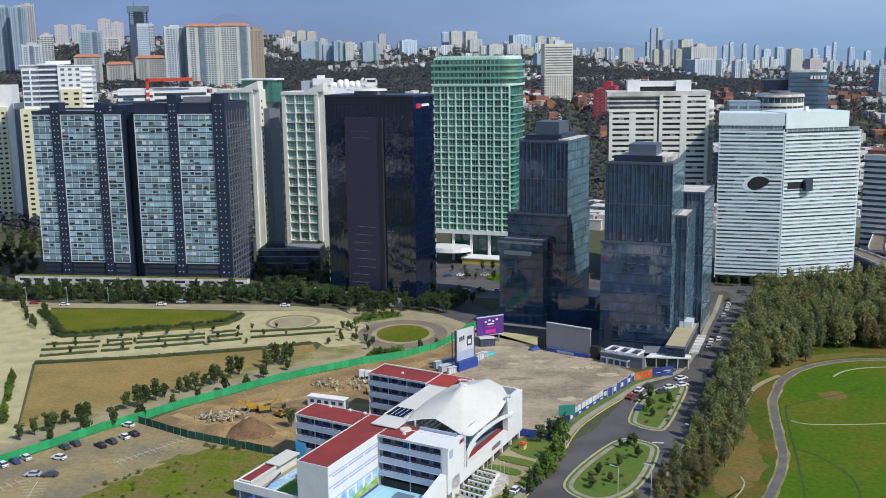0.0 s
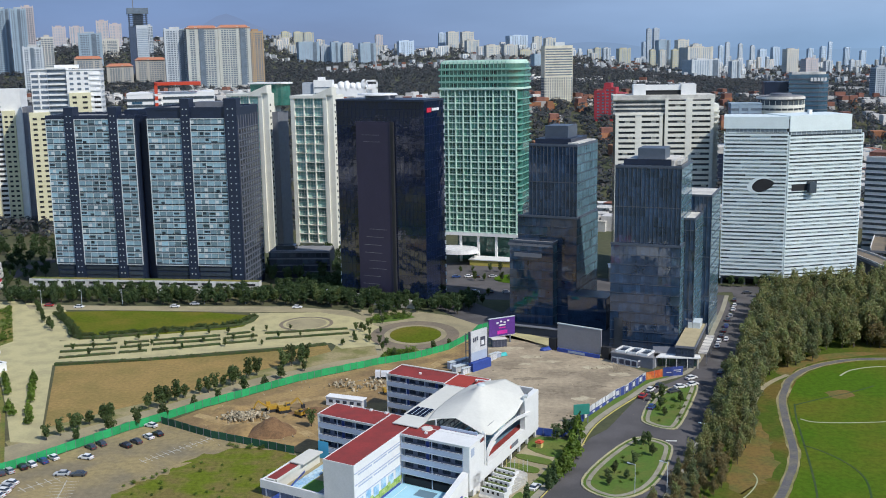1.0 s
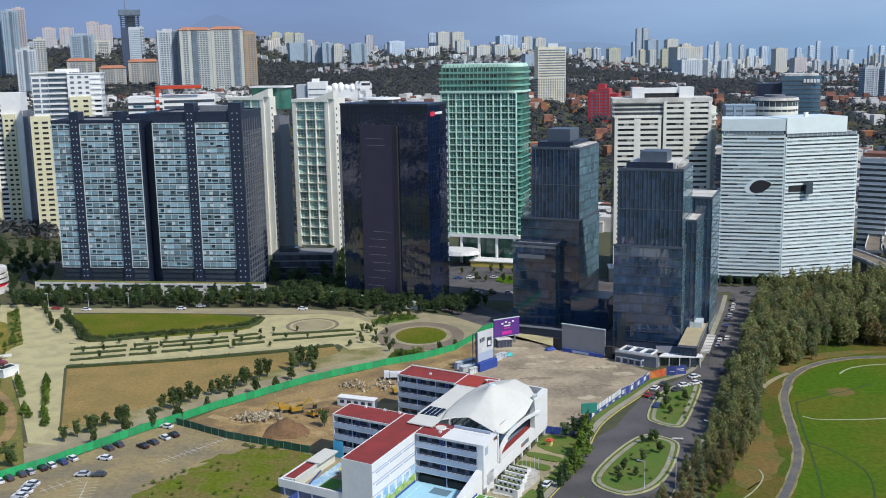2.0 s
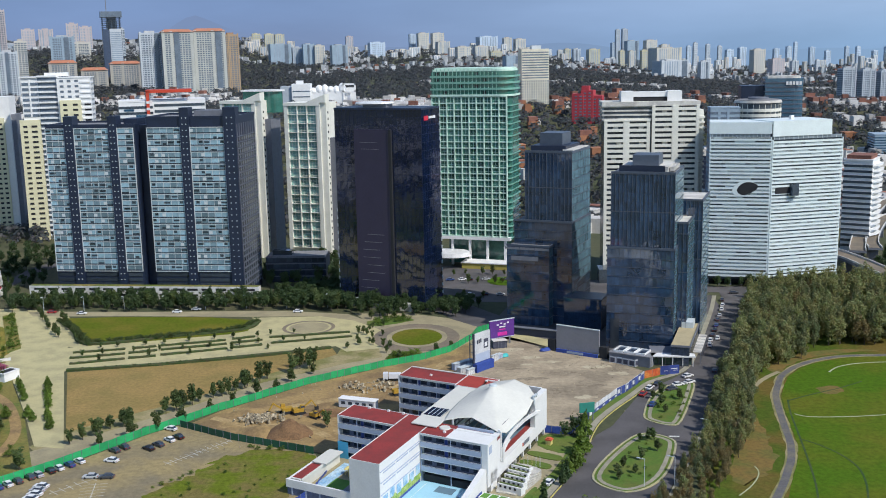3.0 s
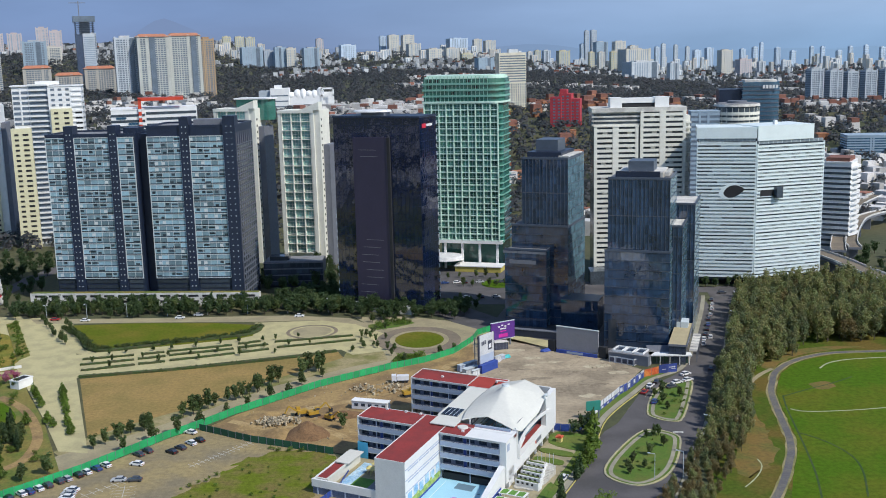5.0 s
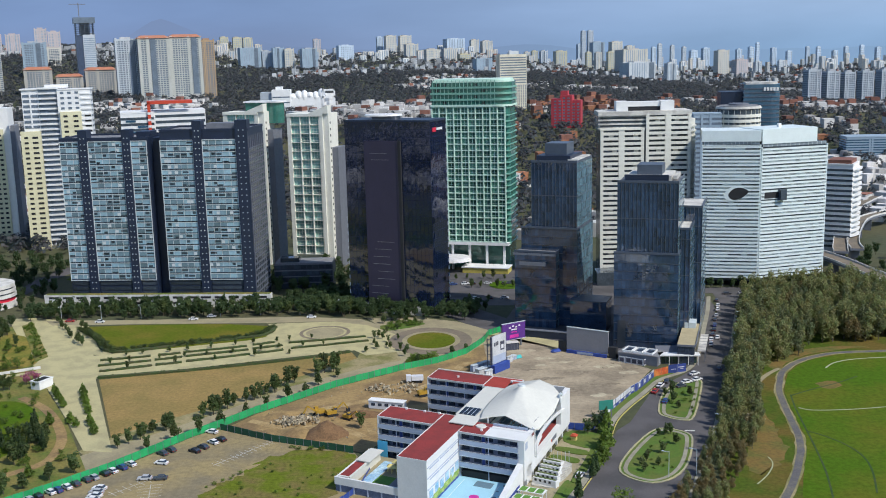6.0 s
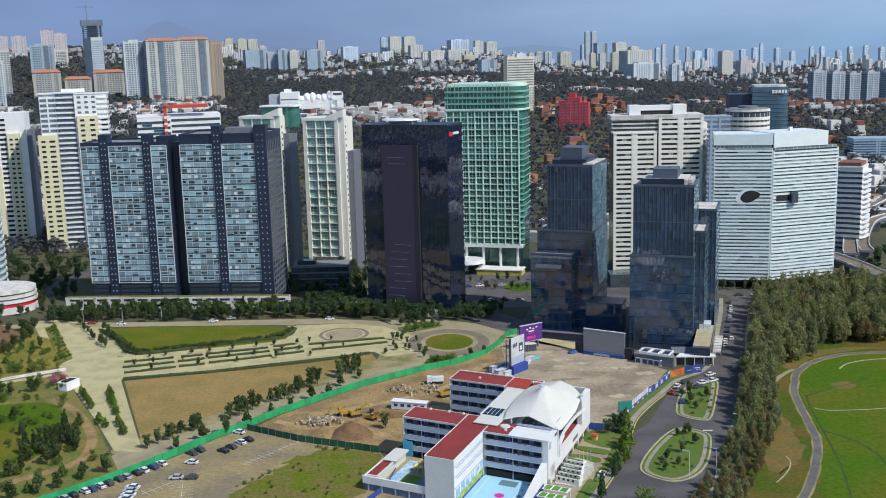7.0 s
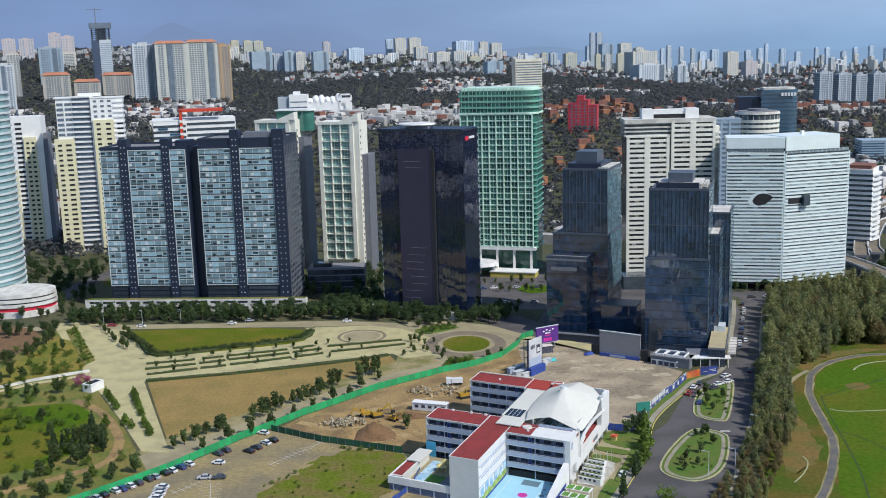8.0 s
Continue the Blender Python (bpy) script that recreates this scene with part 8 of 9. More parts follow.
part("canopy", boxes((-0.4, 15.6, -2.2, 2.0, 3.6, 4.1)), M_WHITE, p, "white canopy")
part("roof", boxes((-0.3, 14.6, 2.0, 12, 3.6, 3.9)), M_LATTICE, p)
rep("glass_bay", boxes((0, 2.0, -0.08, 0, 0.3, 3.2)), M_PAVGLASS, p, [(0.4 + 2.4 * k, 0, 0) for k in range(6)])
rep("canopy_post", boxes((-0.1, 0.1, -0.1, 0.1, 0, 3.6)), M_WHITE, p, [(3.7 * k, -1.9, 0) for k in range(5)])
p = thing("terrace_wing", 76.9, 350.6, 0, -21, "dark glazed wing with a tan roof terrace", "building")
part("wall", boxes((0.2, 6.6, 0.2, 34, 0, 7.4)), M_WBODY, p)
part("tan_deck", boxes((0, 6.9, 0, 34, 7.4, 7.9)), M_TAN, p, "tan roof deck")
part("deck_rim", boxes((6.9, 7.15, -0.1, 34, 7.3, 8.3), (-0.1, 6.9, -0.15, 0.0, 7.3, 8.1)), M_LATTICE, p)
rep("glass_bay", boxes((6.6, 6.68, 0, 2.6, 0, 5.6)), M_CLASS, p, [(0, 1 + 3.2 * k, 1.2) for k in range(10)])
rep("glass_bay", boxes((0, 1.8, 0.12, 0.2, 0, 5.6)), M_CLASS, p, [(0.4 + 2.1 * k, 0, 1.2) for k in range(3)])
part("side_canopy", boxes((7.6, 10.6, 4, 29, 4.6, 4.9)), M_ROOFPALE, p, "white side canopy")
rep("canopy_rib", boxes((7.6, 10.6, -0.1, 0.1, 4.9, 5.0)), M_LATTICE, p, [(0, 5 + 4.2 * k, 0) for k in range(6)])
rep("canopy_post", boxes((-0.12, 0.12, -0.12, 0.12, 0, 4.6)), M_LATTICE, p, [(10.4, 5 + 5.5 * k, 0) for k in range(5)])
part("roof_plant", boxes((1, 5.5, 26, 33, 7.9, 10.2)), M_FRAME, p, "pale roof plant box")
p = thing("glass_pavilion", 55.4, 357.5, 0, -34, "low grey pavilion with tilted rooflights", "pavilion")
part("wall", boxes((0, 16, 0, 9, 0, 3.8)), M_LATTICE, p)
part("roof", boxes((-0.2, 16.2, -0.2, 9.2, 3.8, 4.1)), M_ROOFGREY, p)
rep("rooflight", boxes((0, 0.3, 1.0, 7.6, 0, 0.7), (3.5, 3.8, 1.0, 7.6, 0, 0.7), (0.3, 3.5, 7.2, 7.6, 0, 0.7), (0.3, 3.5, 1.0, 1.3, 0, 0.7)), M_WHITE, p, [(1.2 + 4.3 * k, 0, 4.1) for k in range(3)])
rep("rooflight_glass", boxes((0.3, 3.5, 1.3, 7.2, 0.1, 0.3)), M_CLASS, p, [(1.2 + 4.3 * k, 0, 4.1) for k in range(3)])
p = thing("gate_house", 96, 404, 0, -20, "white gate house beside the avenue", "gate house")
part("wall", boxes((0, 6, 0, 14, 0, 3.6)), M_WBODY, p)
part("roof", boxes((-0.5, 6.5, -0.5, 14.5, 3.6, 4.0)), M_WHITE, p)
p = thing("link_bridge", 46, 408, 0, -24, "glazed low link between the glass towers", "building")
part("wall", boxes((0, 16, 0, 12, 0, 13)), M_TGLASS, p)
part("roof", boxes((-0.2, 16.2, -0.2, 12.2, 13, 13.5)), M_FIN, p)
p = thing("entrance_court", 20, 404, 0, -26, "low dark wall and terrace below the glass tower", "wall")
part("wall", boxes((0, 34, -2, 0, 0, 3.0)), M_NAVY, p)
part("coping", boxes((-0.2, 34.2, -2.2, 0.2, 3.0, 3.3)), M_LATTICE, p)
p = thing("kiosk", -171.5, 356.0, 0, -28, "small white park kiosk with a dark roof panel", "kiosk")
part("wall", boxes((0, 4.4, 0, 7, 0, 3.0)), M_WHITE, p)
part("roof", boxes((-0.2, 4.6, -0.2, 7.2, 3.0, 3.3)), M_WHITE, p)
part("roof_panel", boxes((0.7, 3.7, 0.8, 6.2, 3.3, 3.38)), M_DARK, p)
M_PINK = leafmat("pink_blossom", (0.42, 0.12, 0.20), (0.5, 0.2, 0.28))
K_PINK = kit(1, round_crown(5.0, 2.4, M_PINK))
for q in ((-175, 362), (-172, 365)):
    tree(K_PINK, q[0], q[1], 0.9, "small tree in pink blossom beside the kiosk", "blossom trees")

# hedges and planting strips
M_HEDGE = mat("hedge", (0.042, 0.072, 0.016), 0.9, var=0.3, scale=0.6, fine=3, second=(0.062, 0.064, 0.026), bump=0.25)


def hedge(line, w, h, label="clipped green hedge", m=None):
    bm = ribbon(smooth_poly(line, 8, False), -w / 2, w / 2, 0, h)
    for v in bm.verts:
        v.co += Vector((noise.noise(v.co * 1.3), noise.noise(v.co * 1.7 + Vector((5, 0, 0))), 0.6 * noise.noise(v.co * 0.9))) * 0.35
    hd = thing("hedge", 0, 0, 0, 0, label, "hedge", "park hedges")
    part("leaves", bm, m or M_HEDGE, hd)


hedge([(-175.5, 443), (-164.6, 427), (-151.5, 402.8), (-120, 411), (-91, 419.6), (-86, 433)], 2.4, 1.0, "clipped hedge round the park lawn")
thicket("hedge_shrubs", [(K_BUSHD, q[0], q[1], random.uniform(0.7, 1.15)) for _ in range(2) for q in along([(-176, 443), (-165, 427), (-151.8, 402.6), (-120, 410.6), (-91, 419.2), (-86, 433)], 1.7, 1.1)], "leafy green shrubs round the park lawn")
thicket("hedge_shrubs", [(K_BUSHD, q[0], q[1], random.uniform(0.35, 0.6)) for q in along([(-149, 366), (-114, 370.5), (-73, 379.5), (-51, 387)], 1.4, 0.5)], "low leafy hedge above the brown field")
hedge([(-149, 366), (-114, 370.5), (-73, 379.5), (-51, 387)], 1.6, 0.9, "clipped hedge above the brown field")
for a, b in (((-153.0, 382.7), (-132.6, 387.1)), ((-131.4, 387.8), (-120.8, 390.4)), ((-119.3, 391.2), (-94.1, 397.3)), ((-92.4, 398.4), (-80.3, 401.9)), ((-77.8, 405.4), (-44.4, 410.5)),
             ((-150.7, 374.8), (-130.9, 379.9)), ((-129.7, 380.5), (-119.6, 382.7)), ((-118.0, 383.7), (-92.7, 390.4)), ((-91.2, 391.2), (-79.3, 394.6)), ((-76.0, 396.6), (-43.2, 403.4)),
             ((-154.1, 390.6), (-134.2, 393.8)), ((-131, 394.6), (-122.5, 396.6)), ((-120.8, 397.4), (-95.4, 403.0)), ((-93, 404.5), (-84, 407.5))):
    a, b = Vector(a), Vector(b)
    hedge([tuple(a), tuple((a + b) / 2 + Vector((0, -0.2))), tuple(b)], 1.4, 0.7, "long planting strip on the terrace")
circle = [(-62.7 + 10.4 * math.cos(k * 0.2094), 420.5 + 10.6 * math.sin(k * 0.2094)) for k in range(31)]
structure("paved_ring", ribbon(circle, -1.0, 0.6, -0.1, 0.07), M_ROADBROWN, "dark paved ring on the terrace", "pavement")
slab("ring_floor", [(-62.7 + 8.6 * math.cos(k * 0.524), 420.5 + 8.8 * math.sin(k * 0.524)) for k in range(12)], M_PAVE2, "grey paved circle on the terrace", 0.055, 3, "pavement")
slab("promenade_planter", [(-206, 455), (-202.5, 460.5), (-178, 400), (-181, 393)], M_ROUGHGRASS, "planted strip in the promenade", 0.3)
for q in scatter([(-205, 455), (-202.5, 459), (-179, 401), (-181, 395)], 2.2):
    tree(K_BUSH, q[0], q[1], random.uniform(0.4, 0.8), "low shrub in the promenade planter", "planter shrubs", "bush")

# kerbs, markings, fairway lines
for name, line in (("kerb_island", [(25.3, 210.3), (30.6, 220.9), (39.2, 233.1), (44.1, 235.4), (48.9, 231), (48.3, 225), (42.7, 210.9), (36.9, 202.9), (30.8, 200.4), (26, 204.4), (25.3, 210.3)]),
                   ("kerb_island_far", [(46.1, 249.5), (52.5, 266), (60.1, 273.8), (66, 275), (64.7, 268.4), (54.9, 244.2), (51.1, 240.8), (46.7, 244.1), (46.1, 249.5)])):
    pts = smooth_poly([(x * 1.2, y * 1.2) for x, y in line[:-1]], 3)
    structure(name, ribbon(pts + pts[:1], -0.35, 0.25, -0.1, 0.24), M_KERB, "pale painted kerb of an island", "kerb")
    if name != "kerb_roundabout":
        structure("path_" + name, ribbon(pts + pts[:1], -2.3, -1.1, -0.1, 0.2), M_SIDEWALK, "grey footpath round the traffic island", "pavement")
structure("pavement_west", ribbon(smooth_poly([(8, 224), (20, 246), (30, 268), (38, 290), (46, 304), (56, 318), (66, 332), (80, 343), (90, 362), (104, 398), (117, 432), (126, 458)], 4, False), 0.0, 1.9, -0.1, 0.16), M_SIDEWALK, "pale pavement along the avenue", "pavement")
structure("avenue_verge", ribbon(smooth_poly([(8, 224), (20, 246), (30, 268), (38, 290), (46, 304), (56, 318), (66, 332), (80, 343)], 4, False), 1.9, 4.6, -0.1, 0.1), M_ISLAND, "grass verge along the avenue", "ground")
structure("kerb_west", ribbon(smooth_poly([(8.3, 223.6), (20.3, 245.7), (30.3, 267.7), (38.3, 289.7), (46.3, 303.6), (56.3, 317.6), (66.3, 331.6)], 4, False), -0.3, 0.0, -0.1, 0.2), mat("yellow_kerb", (0.55, 0.47, 0.14), 0.8, var=0.2), "yellow painted kerb", "kerb")
structure("pavement_east", ribbon(smooth_poly([(44, 230), (56, 255), (69, 283), (82.5, 314), (98, 351), (115, 396), (133, 441)], 4, False), -1.3, 0.0, -0.1, 0.14), M_SIDEWALK, "grey pavement below the grove", "pavement")
M_LINE = mat("worn_white_line", (0.55, 0.55, 0.52), 0.8, var=0.25, scale=0.8, fine=3)
structure("road_mark", boxes((-1.6, 1.6, -0.5, 0.5, 0.031, 0.037)), M_LINE, "worn white road marking", "marking").matrix_world = pose(60, 279.6, 0, 0, 0, -8)
for x, y in ((20.5, 252.5), (21.5, 255), (26, 262)):
    m_ = structure("road_arrow", prism([(-0.3, -1.6), (0.3, -1.6), (0.3, 0.4), (0.9, 0.4), (0, 1.8), (-0.9, 0.4), (-0.3, 0.4)], 0.031, 0.037), M_LINE, "worn white road arrow", "marking")
    m_.matrix_world = pose(x, y, 0, 0, 0, -28)
def bays(x0, y0, x1, y1, n, reach, name):
    a = math.degrees(math.atan2(y1 - y0, x1 - x0))
    l = math.hypot(x1 - x0, y1 - y0)
    structure(name, boxes((0, l, -0.08, 0.08, 0.036, 0.042)), M_LINE, "faded white parking line", "marking").matrix_world = pose(x0, y0, 0, 0, 0, a)
    for k in range(n):
        structure("bay_line", boxes((-0.06, 0.06, -reach, reach, 0.036, 0.041)), M_LINE, "faded white parking line", "marking").matrix_world = pose(x0 + (x1 - x0) * (k + 0.5) / n, y0 + (y1 - y0) * (k + 0.5) / n, 0, 0, 0, a)


bays(-91, 270.3, -74.6, 288.2, 13, 2.0, "bay_spine")
bays(-105.7, 246.2, -107.3, 258.4, 6, 3.4, "bay_spine_near")
bays(-118, 252, -108, 262, 6, 2.2, "bay_spine_far")
M_CART = mat("cart_path", (0.105, 0.10, 0.10), 0.9, var=0.2, scale=0.2, fine=1.2, second=(0.15, 0.135, 0.105))
cart = smooth_poly([(60, 212), (72, 229), (79.5, 241.6), (85, 252.4), (88.5, 259.7), (92.6, 271.5), (95.6, 284.3), (99, 298.3), (103.2, 313.7), (107.9, 324.7), (113.1, 335.2), (122.3, 345.5), (131.3, 351.7), (142.9, 355.9), (156.5, 356), (200, 353), (300, 342)], 5, False)
structure("golf_verge", ribbon([(x + 0.7 * noise.noise(Vector((x * 0.2, y * 0.2, 0))), y) for x, y in cart], -1.7, 1.6, -0.1, 0.07), M_VERGE, "worn tan edge of the cart path", "ground")
structure("golf_path", ribbon(cart, -1.15, 1.05, -0.1, 0.1), M_CART, "grey winding cart path on the golf course", "road")
structure("grove_path", ribbon(smooth_poly([(80, 284), (86.3, 296.4), (94.1, 313), (100.1, 325), (107, 333.6), (113.6, 339.5)], 5, False), -0.9, 0.9, -0.1, 0.075), M_PAVE2, "pale dirt track along the grove", "ground")
M_SANDLINE = mat("bunker_edge", (0.36, 0.38, 0.22), 0.9, var=0.2, scale=0.5, fine=2)
for ln, w in (([(102.9, 295.7), (105.4, 293.2), (110, 292.1), (118.2, 291.7), (129.7, 292.2), (170, 296)], 0.26), ([(131, 337.4), (138.3, 344.1), (152.9, 347.3), (190, 346)], 0.34), ([(76.4, 255), (76.2, 251), (74.2, 246.4), (70.5, 241), (66, 236)], 0.18)):
    structure("fairway_line", ribbon(smooth_poly(ln, 6, False), -w, w, -0.05, 0.10), M_SANDLINE, "pale line across the fairway", "marking")
M_DRAIN = mat("drain_turf", (0.022, 0.06, 0.006), 0.95, var=0.3, scale=0.2, fine=1.5, second=(0.05, 0.07, 0.015))
for ln in ([(105.7, 309.3), (101.8, 295.8), (97, 275.5), (93.2, 259.6), (88.4, 241.3), (82, 222)], [(105.3, 308.2), (116.2, 314.2), (127, 319.3), (138, 326)], [(96.6, 274.3), (100.3, 269.1), (103.5, 261.1), (104.4, 251.8), (101.9, 240.8), (96, 226)]):
    structure("fairway_ditch", ribbon(smooth_poly(ln, 6, False), -0.28, 0.28, -0.05, 0.085), M_DRAIN, "dark green drain line in the fairway", "ground")
slab("worn_patch", ragged([(119.5, 320), (126.2, 322.1), (128, 317), (122.8, 312.8), (120, 315)], 4, 1.5), M_BAREGRASS, "worn dry patch in the fairway", 0.08)
slab("forecourt", [(-8, 462), (62, 452), (128, 466), (128, 480), (60, 505), (44, 545), (-10, 545), (-20, 500)], M_ASPHALT, "grey forecourt between the towers", 0.035, category="pavement")
slab("forecourt_green", [(30 + 9 * math.cos(k * 0.785), 502 + 10 * math.sin(k * 0.785)) for k in range(8)], M_GOLF, "small green island in the forecourt", 0.2, 3)
slab("street_towers", [(6, 400), (18, 394), (30, 404), (22, 430), (10, 452), (-12, 452), (0, 428)], M_ASPHALT, "asphalt side street below the glass tower", 0.025, category="road")
slab("tower_apron", [(14, 396), (34, 380), (58, 366), (82, 344), (100, 372), (122, 440), (124, 460), (30, 460), (20, 430)], M_ASPHALT, "dark paved apron round the glass towers", 0.022, category="pavement")
slab("west_meadow", [(-330, 230), (-290, 360), (-208, 462), (-184, 402), (-164, 352), (-148, 318), (-136, 288), (-128, 268), (-160, 236)], M_ROUGHGRASS, "rough park meadow with dry patches", 0.04)
M_DRYBANK = mat("dry_bank_grass", (0.24, 0.19, 0.045), 0.95, scale=0.1, fine=0.9, var=0.25, second=(0.14, 0.155, 0.03), ior=1.2)
slab("west_lawn", [(-250, 336), (-220, 336), (-194, 340), (-173, 342), (-161, 328), (-157, 315), (-155, 296), (-163, 281), (-176, 274), (-250, 250)], M_GOLF, "bright green hollow in the park", 0.06, 3)
slab("west_field", ragged([(-260, 320), (-222, 318), (-189, 314), (-173, 311), (-164, 299), (-167, 285), (-177, 277), (-260, 254)], 4, 2.0), M_LAWN, "worn olive playing field in the park", 0.085)
slab("west_arena", [(-246 + 33 * math.cos(k * 0.524), 432 + 38 * math.sin(k * 0.524)) for k in range(12)], M_EARTH, "round brown earth arena in the park", 0.07, 3)
slab("dry_bank", ragged([(-214, 402), (-208, 440), (-196, 432), (-186, 406), (-180, 388), (-196, 376), (-214, 372)], 4, 3.0), M_DRYBANK, "dry yellow grass bank beside the promenade", 0.065)
structure("park_path", ribbon(smooth_poly([(-172, 346), (-158, 330), (-146, 305), (-143, 289), (-145, 278), (-157, 268), (-172, 258), (-200, 242)], 5, False), -1.7, 1.7, -0.1, 0.09), M_DIRT, "sandy footpath in the park", "pavement")
structure("park_path_far", ribbon(smooth_poly([(-174, 379), (-195, 370), (-206, 362), (-240, 350), (-300, 344)], 5, False), -1.6, 1.6, -0.1, 0.09), M_PAVING, "pale footpath in the park", "pavement")
structure("park_wall", ribbon(smooth_poly([(-176, 383), (-196, 373.5), (-207, 366), (-240, 354)], 5, False), -0.3, 0.3, -0.1, 1.1), M_PODIUM, "low pale wall along the park path", "wall")

# flyover at the eastern edge
def flyover(line, half, label):
    fl = thing("flyover", 0, 0, 0, 0, label, "bridge", "flyover decks")
    deck = smooth_poly(line, 6, False)
    part("deck", ribbon(deck, -half, half, 8.0, 9.2), M_LATTICE, fl)
    part("road_surface", ribbon(deck, 0.5 - half, half - 0.5, 9.2, 9.25), M_ROADBROWN, fl)
    for sgn in (-1, 1):
        a, b = sorted((sgn * (half - 0.5), sgn * (half - 0.1)))
        part("barrier", ribbon(deck, a, b, 9.25, 10.2), M_PODIUM, fl)
    rep("pier", boxes((-0.9, 0.9, -2.2, 2.2, 0, 8.0)), M_LATTICE, fl, [(deck[k][0], deck[k][1], 0, 60) for k in range(2, len(deck), 4)])


flyover([(196, 540), (203, 512), (206, 485), (206.5, 460), (208, 436)], 5.0, "grey concrete flyover road on piers")
flyover([(217, 512), (222, 524), (243, 567), (269, 615), (300, 667), (335, 709)], 4.2, "curved concrete flyover ramp")
flyover([(229, 518), (236, 538), (260, 584), (286, 622), (330, 652)], 3.6, "inner curved concrete flyover ramp")


# ---- cars, lamps ----
M_TYRE = mat("tyre", (0.02, 0.02, 0.02), 0.9)
CARCOL = {"white": (0.72, 0.72, 0.72), "dark grey": (0.06, 0.065, 0.075), "silver": (0.42, 0.43, 0.45), "black": (0.02, 0.02, 0.022), "blue": (0.03, 0.07, 0.22), "red": (0.35, 0.03, 0.03)}
M_CAR = {k: mat("car_paint_" + k.replace(" ", "_"), c, 0.3, var=0.04) for k, c in CARCOL.items()}
M_LAMP = mat("lamp_glass", (0.6, 0.58, 0.5), 0.2)
M_TAIL = mat("tail_glass", (0.4, 0.02, 0.02), 0.2)


def car_meshes():
    bm = bmesh.new()
    prof = [(-2.15, 0.3), (2.15, 0.3), (2.2, 0.62), (2.0, 0.82), (1.0, 0.92), (-1.9, 0.95), (-2.2, 0.85)]
    add_prism(bm, prof, -0.86, 0.86)
    for v in bm.verts:
        v.co = Vector((v.co.x, v.co.z * (0.94 if v.co.y > 0.7 else 1), v.co.y))
    bmesh.ops.recalc_face_normals(bm, faces=bm.faces)
    body = bpy.data.meshes.new("car_body")
    bm.to_mesh(body)
    bm.free()
    bm = bmesh.new()
    v = add_box(bm, -1.75, 1.05, -0.8, 0.8, 0.9, 1.4)
    for q in v[4:]:
        q.co.x = -0.25 + (q.co.x + 0.25) * 0.62
        q.co.y *= 0.84
    glass = bpy.data.meshes.new("car_glass")
    bm.to_mesh(glass)
    bm.free()
    bm = boxes((-1.2, 0.5, -0.68, 0.68, 1.395, 1.46))
    roof = bpy.data.meshes.new("car_roof")
    bm.to_mesh(roof)
    bm.free()
    bm = wheel_mesh(0.32, 0.2)
    wheel = bpy.data.meshes.new("car_wheel")
    bm.to_mesh(wheel)
    bm.free()
    bm = boxes((-0.03, 0.03, -0.22, 0.22, 0, 0.16))
    lamp = bpy.data.meshes.new("car_lamp")
    bm.to_mesh(lamp)
    bm.free()
    return body, glass, roof, wheel, lamp


CAR = car_meshes()
for m_ in CAR:
    m_.materials.append(None)


def car(x, y, rz, col, where, group, z=0.05):
    c = thing("car", x, y, z, rz, f"{col} car {where}", "car", group)

    def sub(name, me, m, px=0, py=0, pz=0):
        ob = link(name, me, None, c)
        ob.material_slots[0].link, ob.material_slots[0].material = "OBJECT", m
        ob.matrix_basis = pose(px, py, pz)
    sub("body", CAR[0], M_CAR[col])
    sub("window_glass", CAR[1], M_CLASS)
    sub("roof", CAR[2], M_CAR[col])
    for px in (-1.35, 1.35):
        for py in (-0.78, 0.78):
            sub("wheel", CAR[3], M_TYRE, px, py, 0.32)
    for py in (-0.55, 0.55):
        sub("headlight", CAR[4], M_LAMP, 2.17, py, 0.55)
        sub("tail_light", CAR[4], M_TAIL, -2.18, py, 0.6)


cols = ["white", "dark grey", "black", "white", "silver", "blue", "dark grey"]
n = 0
for q in along([(-152, 240.5), (-139.5, 251.0), (-125.0, 264.8), (-114, 276)], 2.7, 0.2) + along([(-108.5, 281), (-103, 288)], 3.0, 0.2):
    car(q[0], q[1], 137 + random.uniform(-5, 5), cols[(n * 5 + 2) % 7], "parked in a row beside the green fence", "parked cars")
    n += 1
for x, y, rz, col in ((-95.4, 298.6, 150, "white"), (-91.4, 291.1, 135, "black"), (-93.6, 288.9, 135, "white"), (-96.2, 285.2, 140, "dark grey"), (-98.4, 282.2, 140, "black"), (-107.1, 273.5, 160, "white"), (-109.8, 261.9, 178, "silver"), (-105.2, 261.4, 178, "dark grey"), (-121.5, 256.2, 165, "white"), (-121.7, 253.6, 165, "silver"), (-121.5, 251, 165, "white"), (-121.8, 248.2, 165, "white"), (-122, 245.4, 165, "silver"), (-128, 244, 165, "dark grey")):
    car(x, y, rz, col, "standing in the dusty car park", "parked cars")
for x, y, rz, col in ((60.0, 307.5, 62, "blue"), (59.3, 318.3, 58, "red"), (63.1, 324.7, 55, "white"), (66.9, 329.0, 50, "dark grey"), (73.6, 327.2, 20, "white"), (70.3, 322.8, 25, "dark grey"), (78.2, 329.5, 30, "white"), (79.5, 336.5, 30, "white"), (17.5, 247.5, 60, "white")):
    car(x, y, rz, col, "parked beside the avenue", "avenue cars")
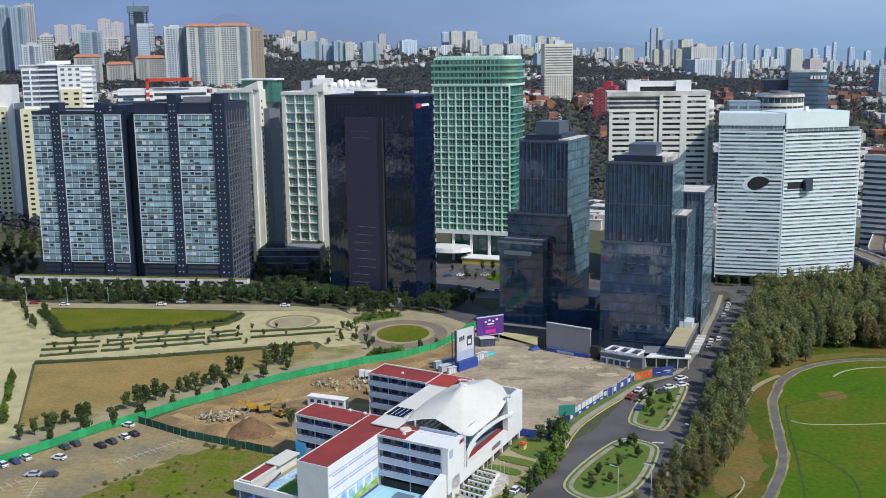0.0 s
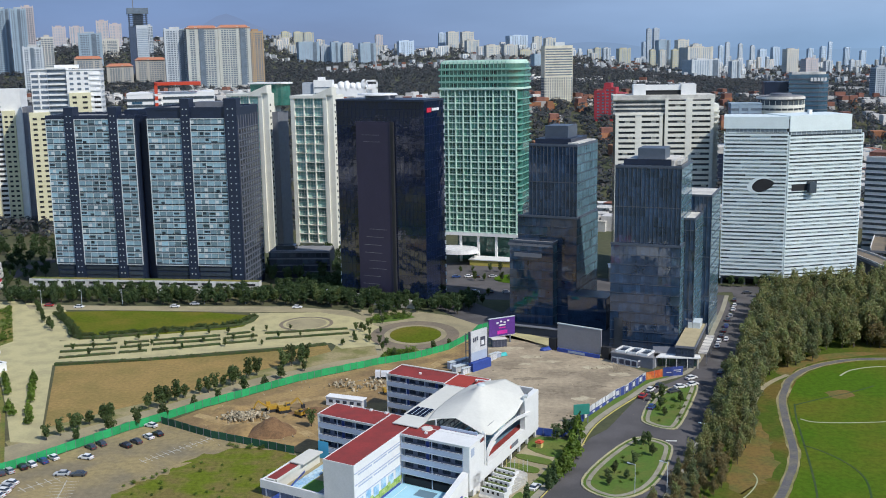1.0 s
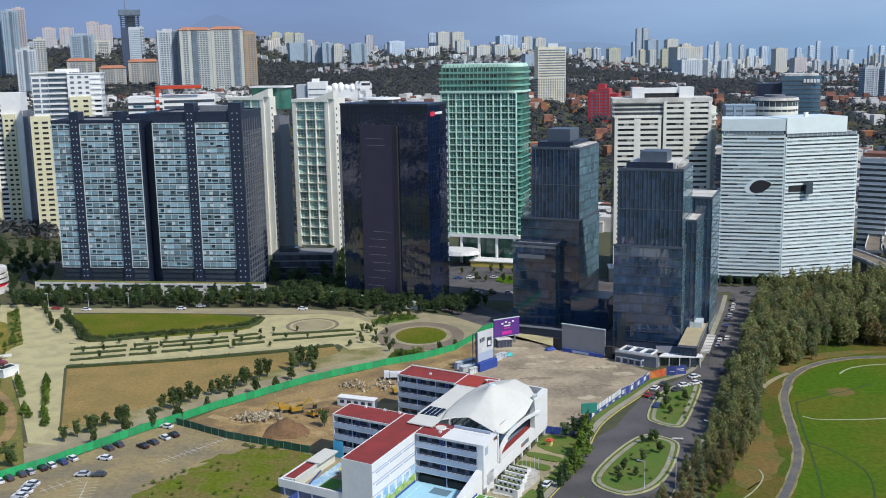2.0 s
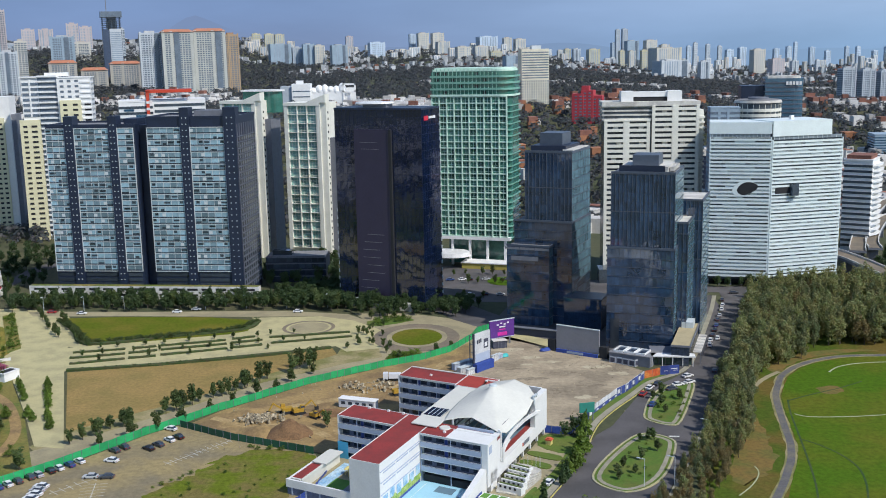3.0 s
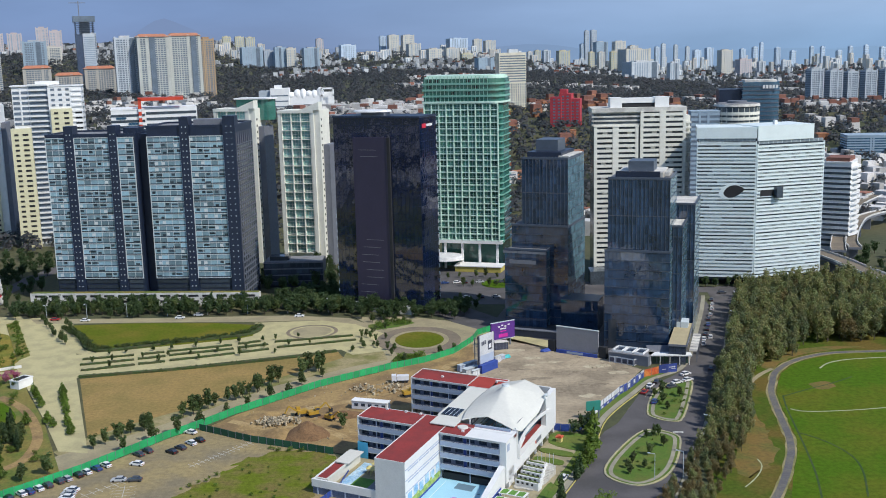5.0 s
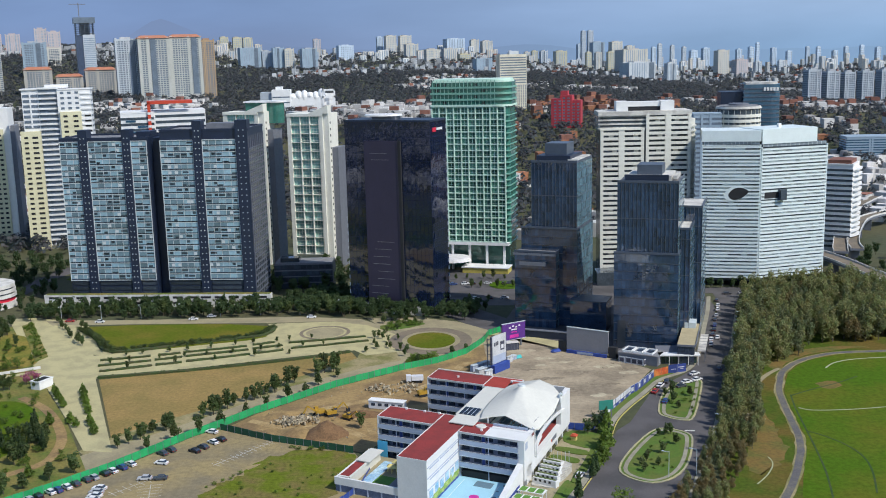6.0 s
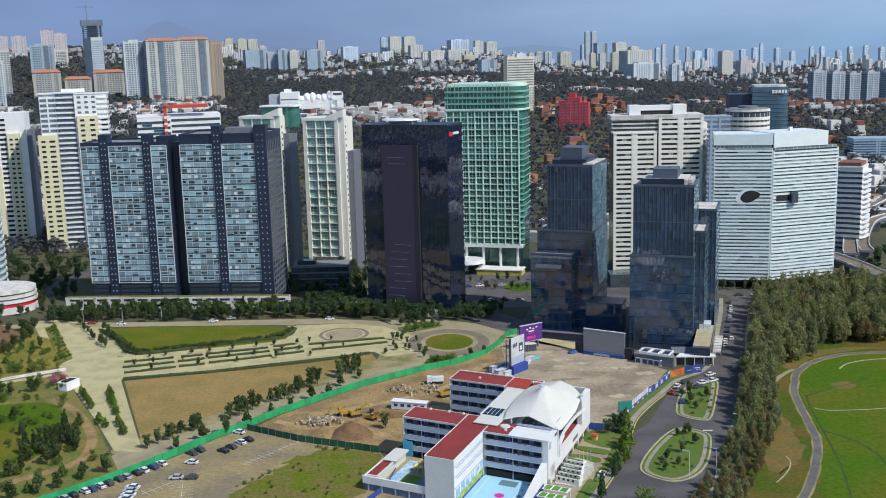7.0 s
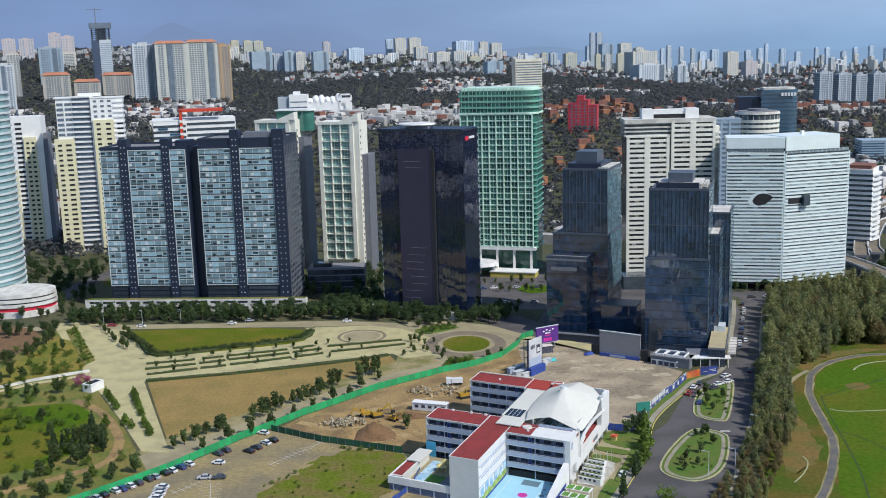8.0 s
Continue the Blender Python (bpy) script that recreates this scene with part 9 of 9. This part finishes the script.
for k, q in enumerate(along([(98, 374), (110, 404), (123, 438), (128, 456)], 7.5, 0.3)):
    car(q[0], q[1], 69, cols[(k * 3) % 7], "parked along the far avenue", "avenue cars")
for k, q in enumerate(along([(108, 372), (118, 398), (132, 436)], 9.0, 0.4)):
    car(q[0], q[1], 69, cols[(k * 4 + 1) % 7], "in the far avenue lane", "avenue cars")
car(104.5, 384, 69, "white", "driving down the avenue", "avenue cars")
car(91, 342, 66, "dark grey", "driving down the avenue", "avenue cars")
for k, q in enumerate(along([(135, 462), (225, 456)], 9, 1.0)):
    car(q[0], q[1], 0, cols[(k * 3 + 1) % 7], "on the cross street", "cross street cars")
for k, q in enumerate(along([(10, 474), (60, 470)], 8, 2.0) + along([(2, 508), (40, 502)], 6, 1.5)):
    car(q[0], q[1], random.choice((0, 10, 90)), cols[(k * 2) % 7], "in the forecourt below the green tower", "forecourt cars", 0.06)
for x, y, col in ((-185, 459.5, "red"), (-170, 455.5, "white"), (-126, 453.5, "white"), (-70, 448, "white"), (-118, 457.5, "silver")):
    car(x, y, -5, col, "driving on the pale boulevard", "boulevard cars", 0.07)


def street_lamp(x, y, rz, h, label, group):
    s = thing("street_lamp", x, y, 0, rz, label, "lamp", group)
    bm = bmesh.new()
    bmesh.ops.create_cone(bm, cap_ends=True, segments=8, radius1=0.10, radius2=0.06, depth=h, matrix=Matrix.Translation((0, 0, h / 2)))
    part("pole", bm, M_FRAME, s)
    part("arm", boxes((0, 1.8, -0.05, 0.05, h - 0.15, h)), M_FRAME, s)
    part("lamp_head", boxes((1.4, 2.2, -0.16, 0.16, h - 0.1, h + 0.1)), M_FRAME, s)


for x, y in ((67.8, 271.7), (51.0, 244.3), (42.6, 243.5), (80, 300), (93, 331), (106, 362), (119, 396)):
    street_lamp(x, y, 150, 8.0, "pale steel street lamp on the avenue", "avenue lamps")
for k in range(9):
    street_lamp(-190 + 19 * k, 463.5 - 1.2 * k, 260, 7.0, "slim street lamp on the boulevard", "boulevard lamps")
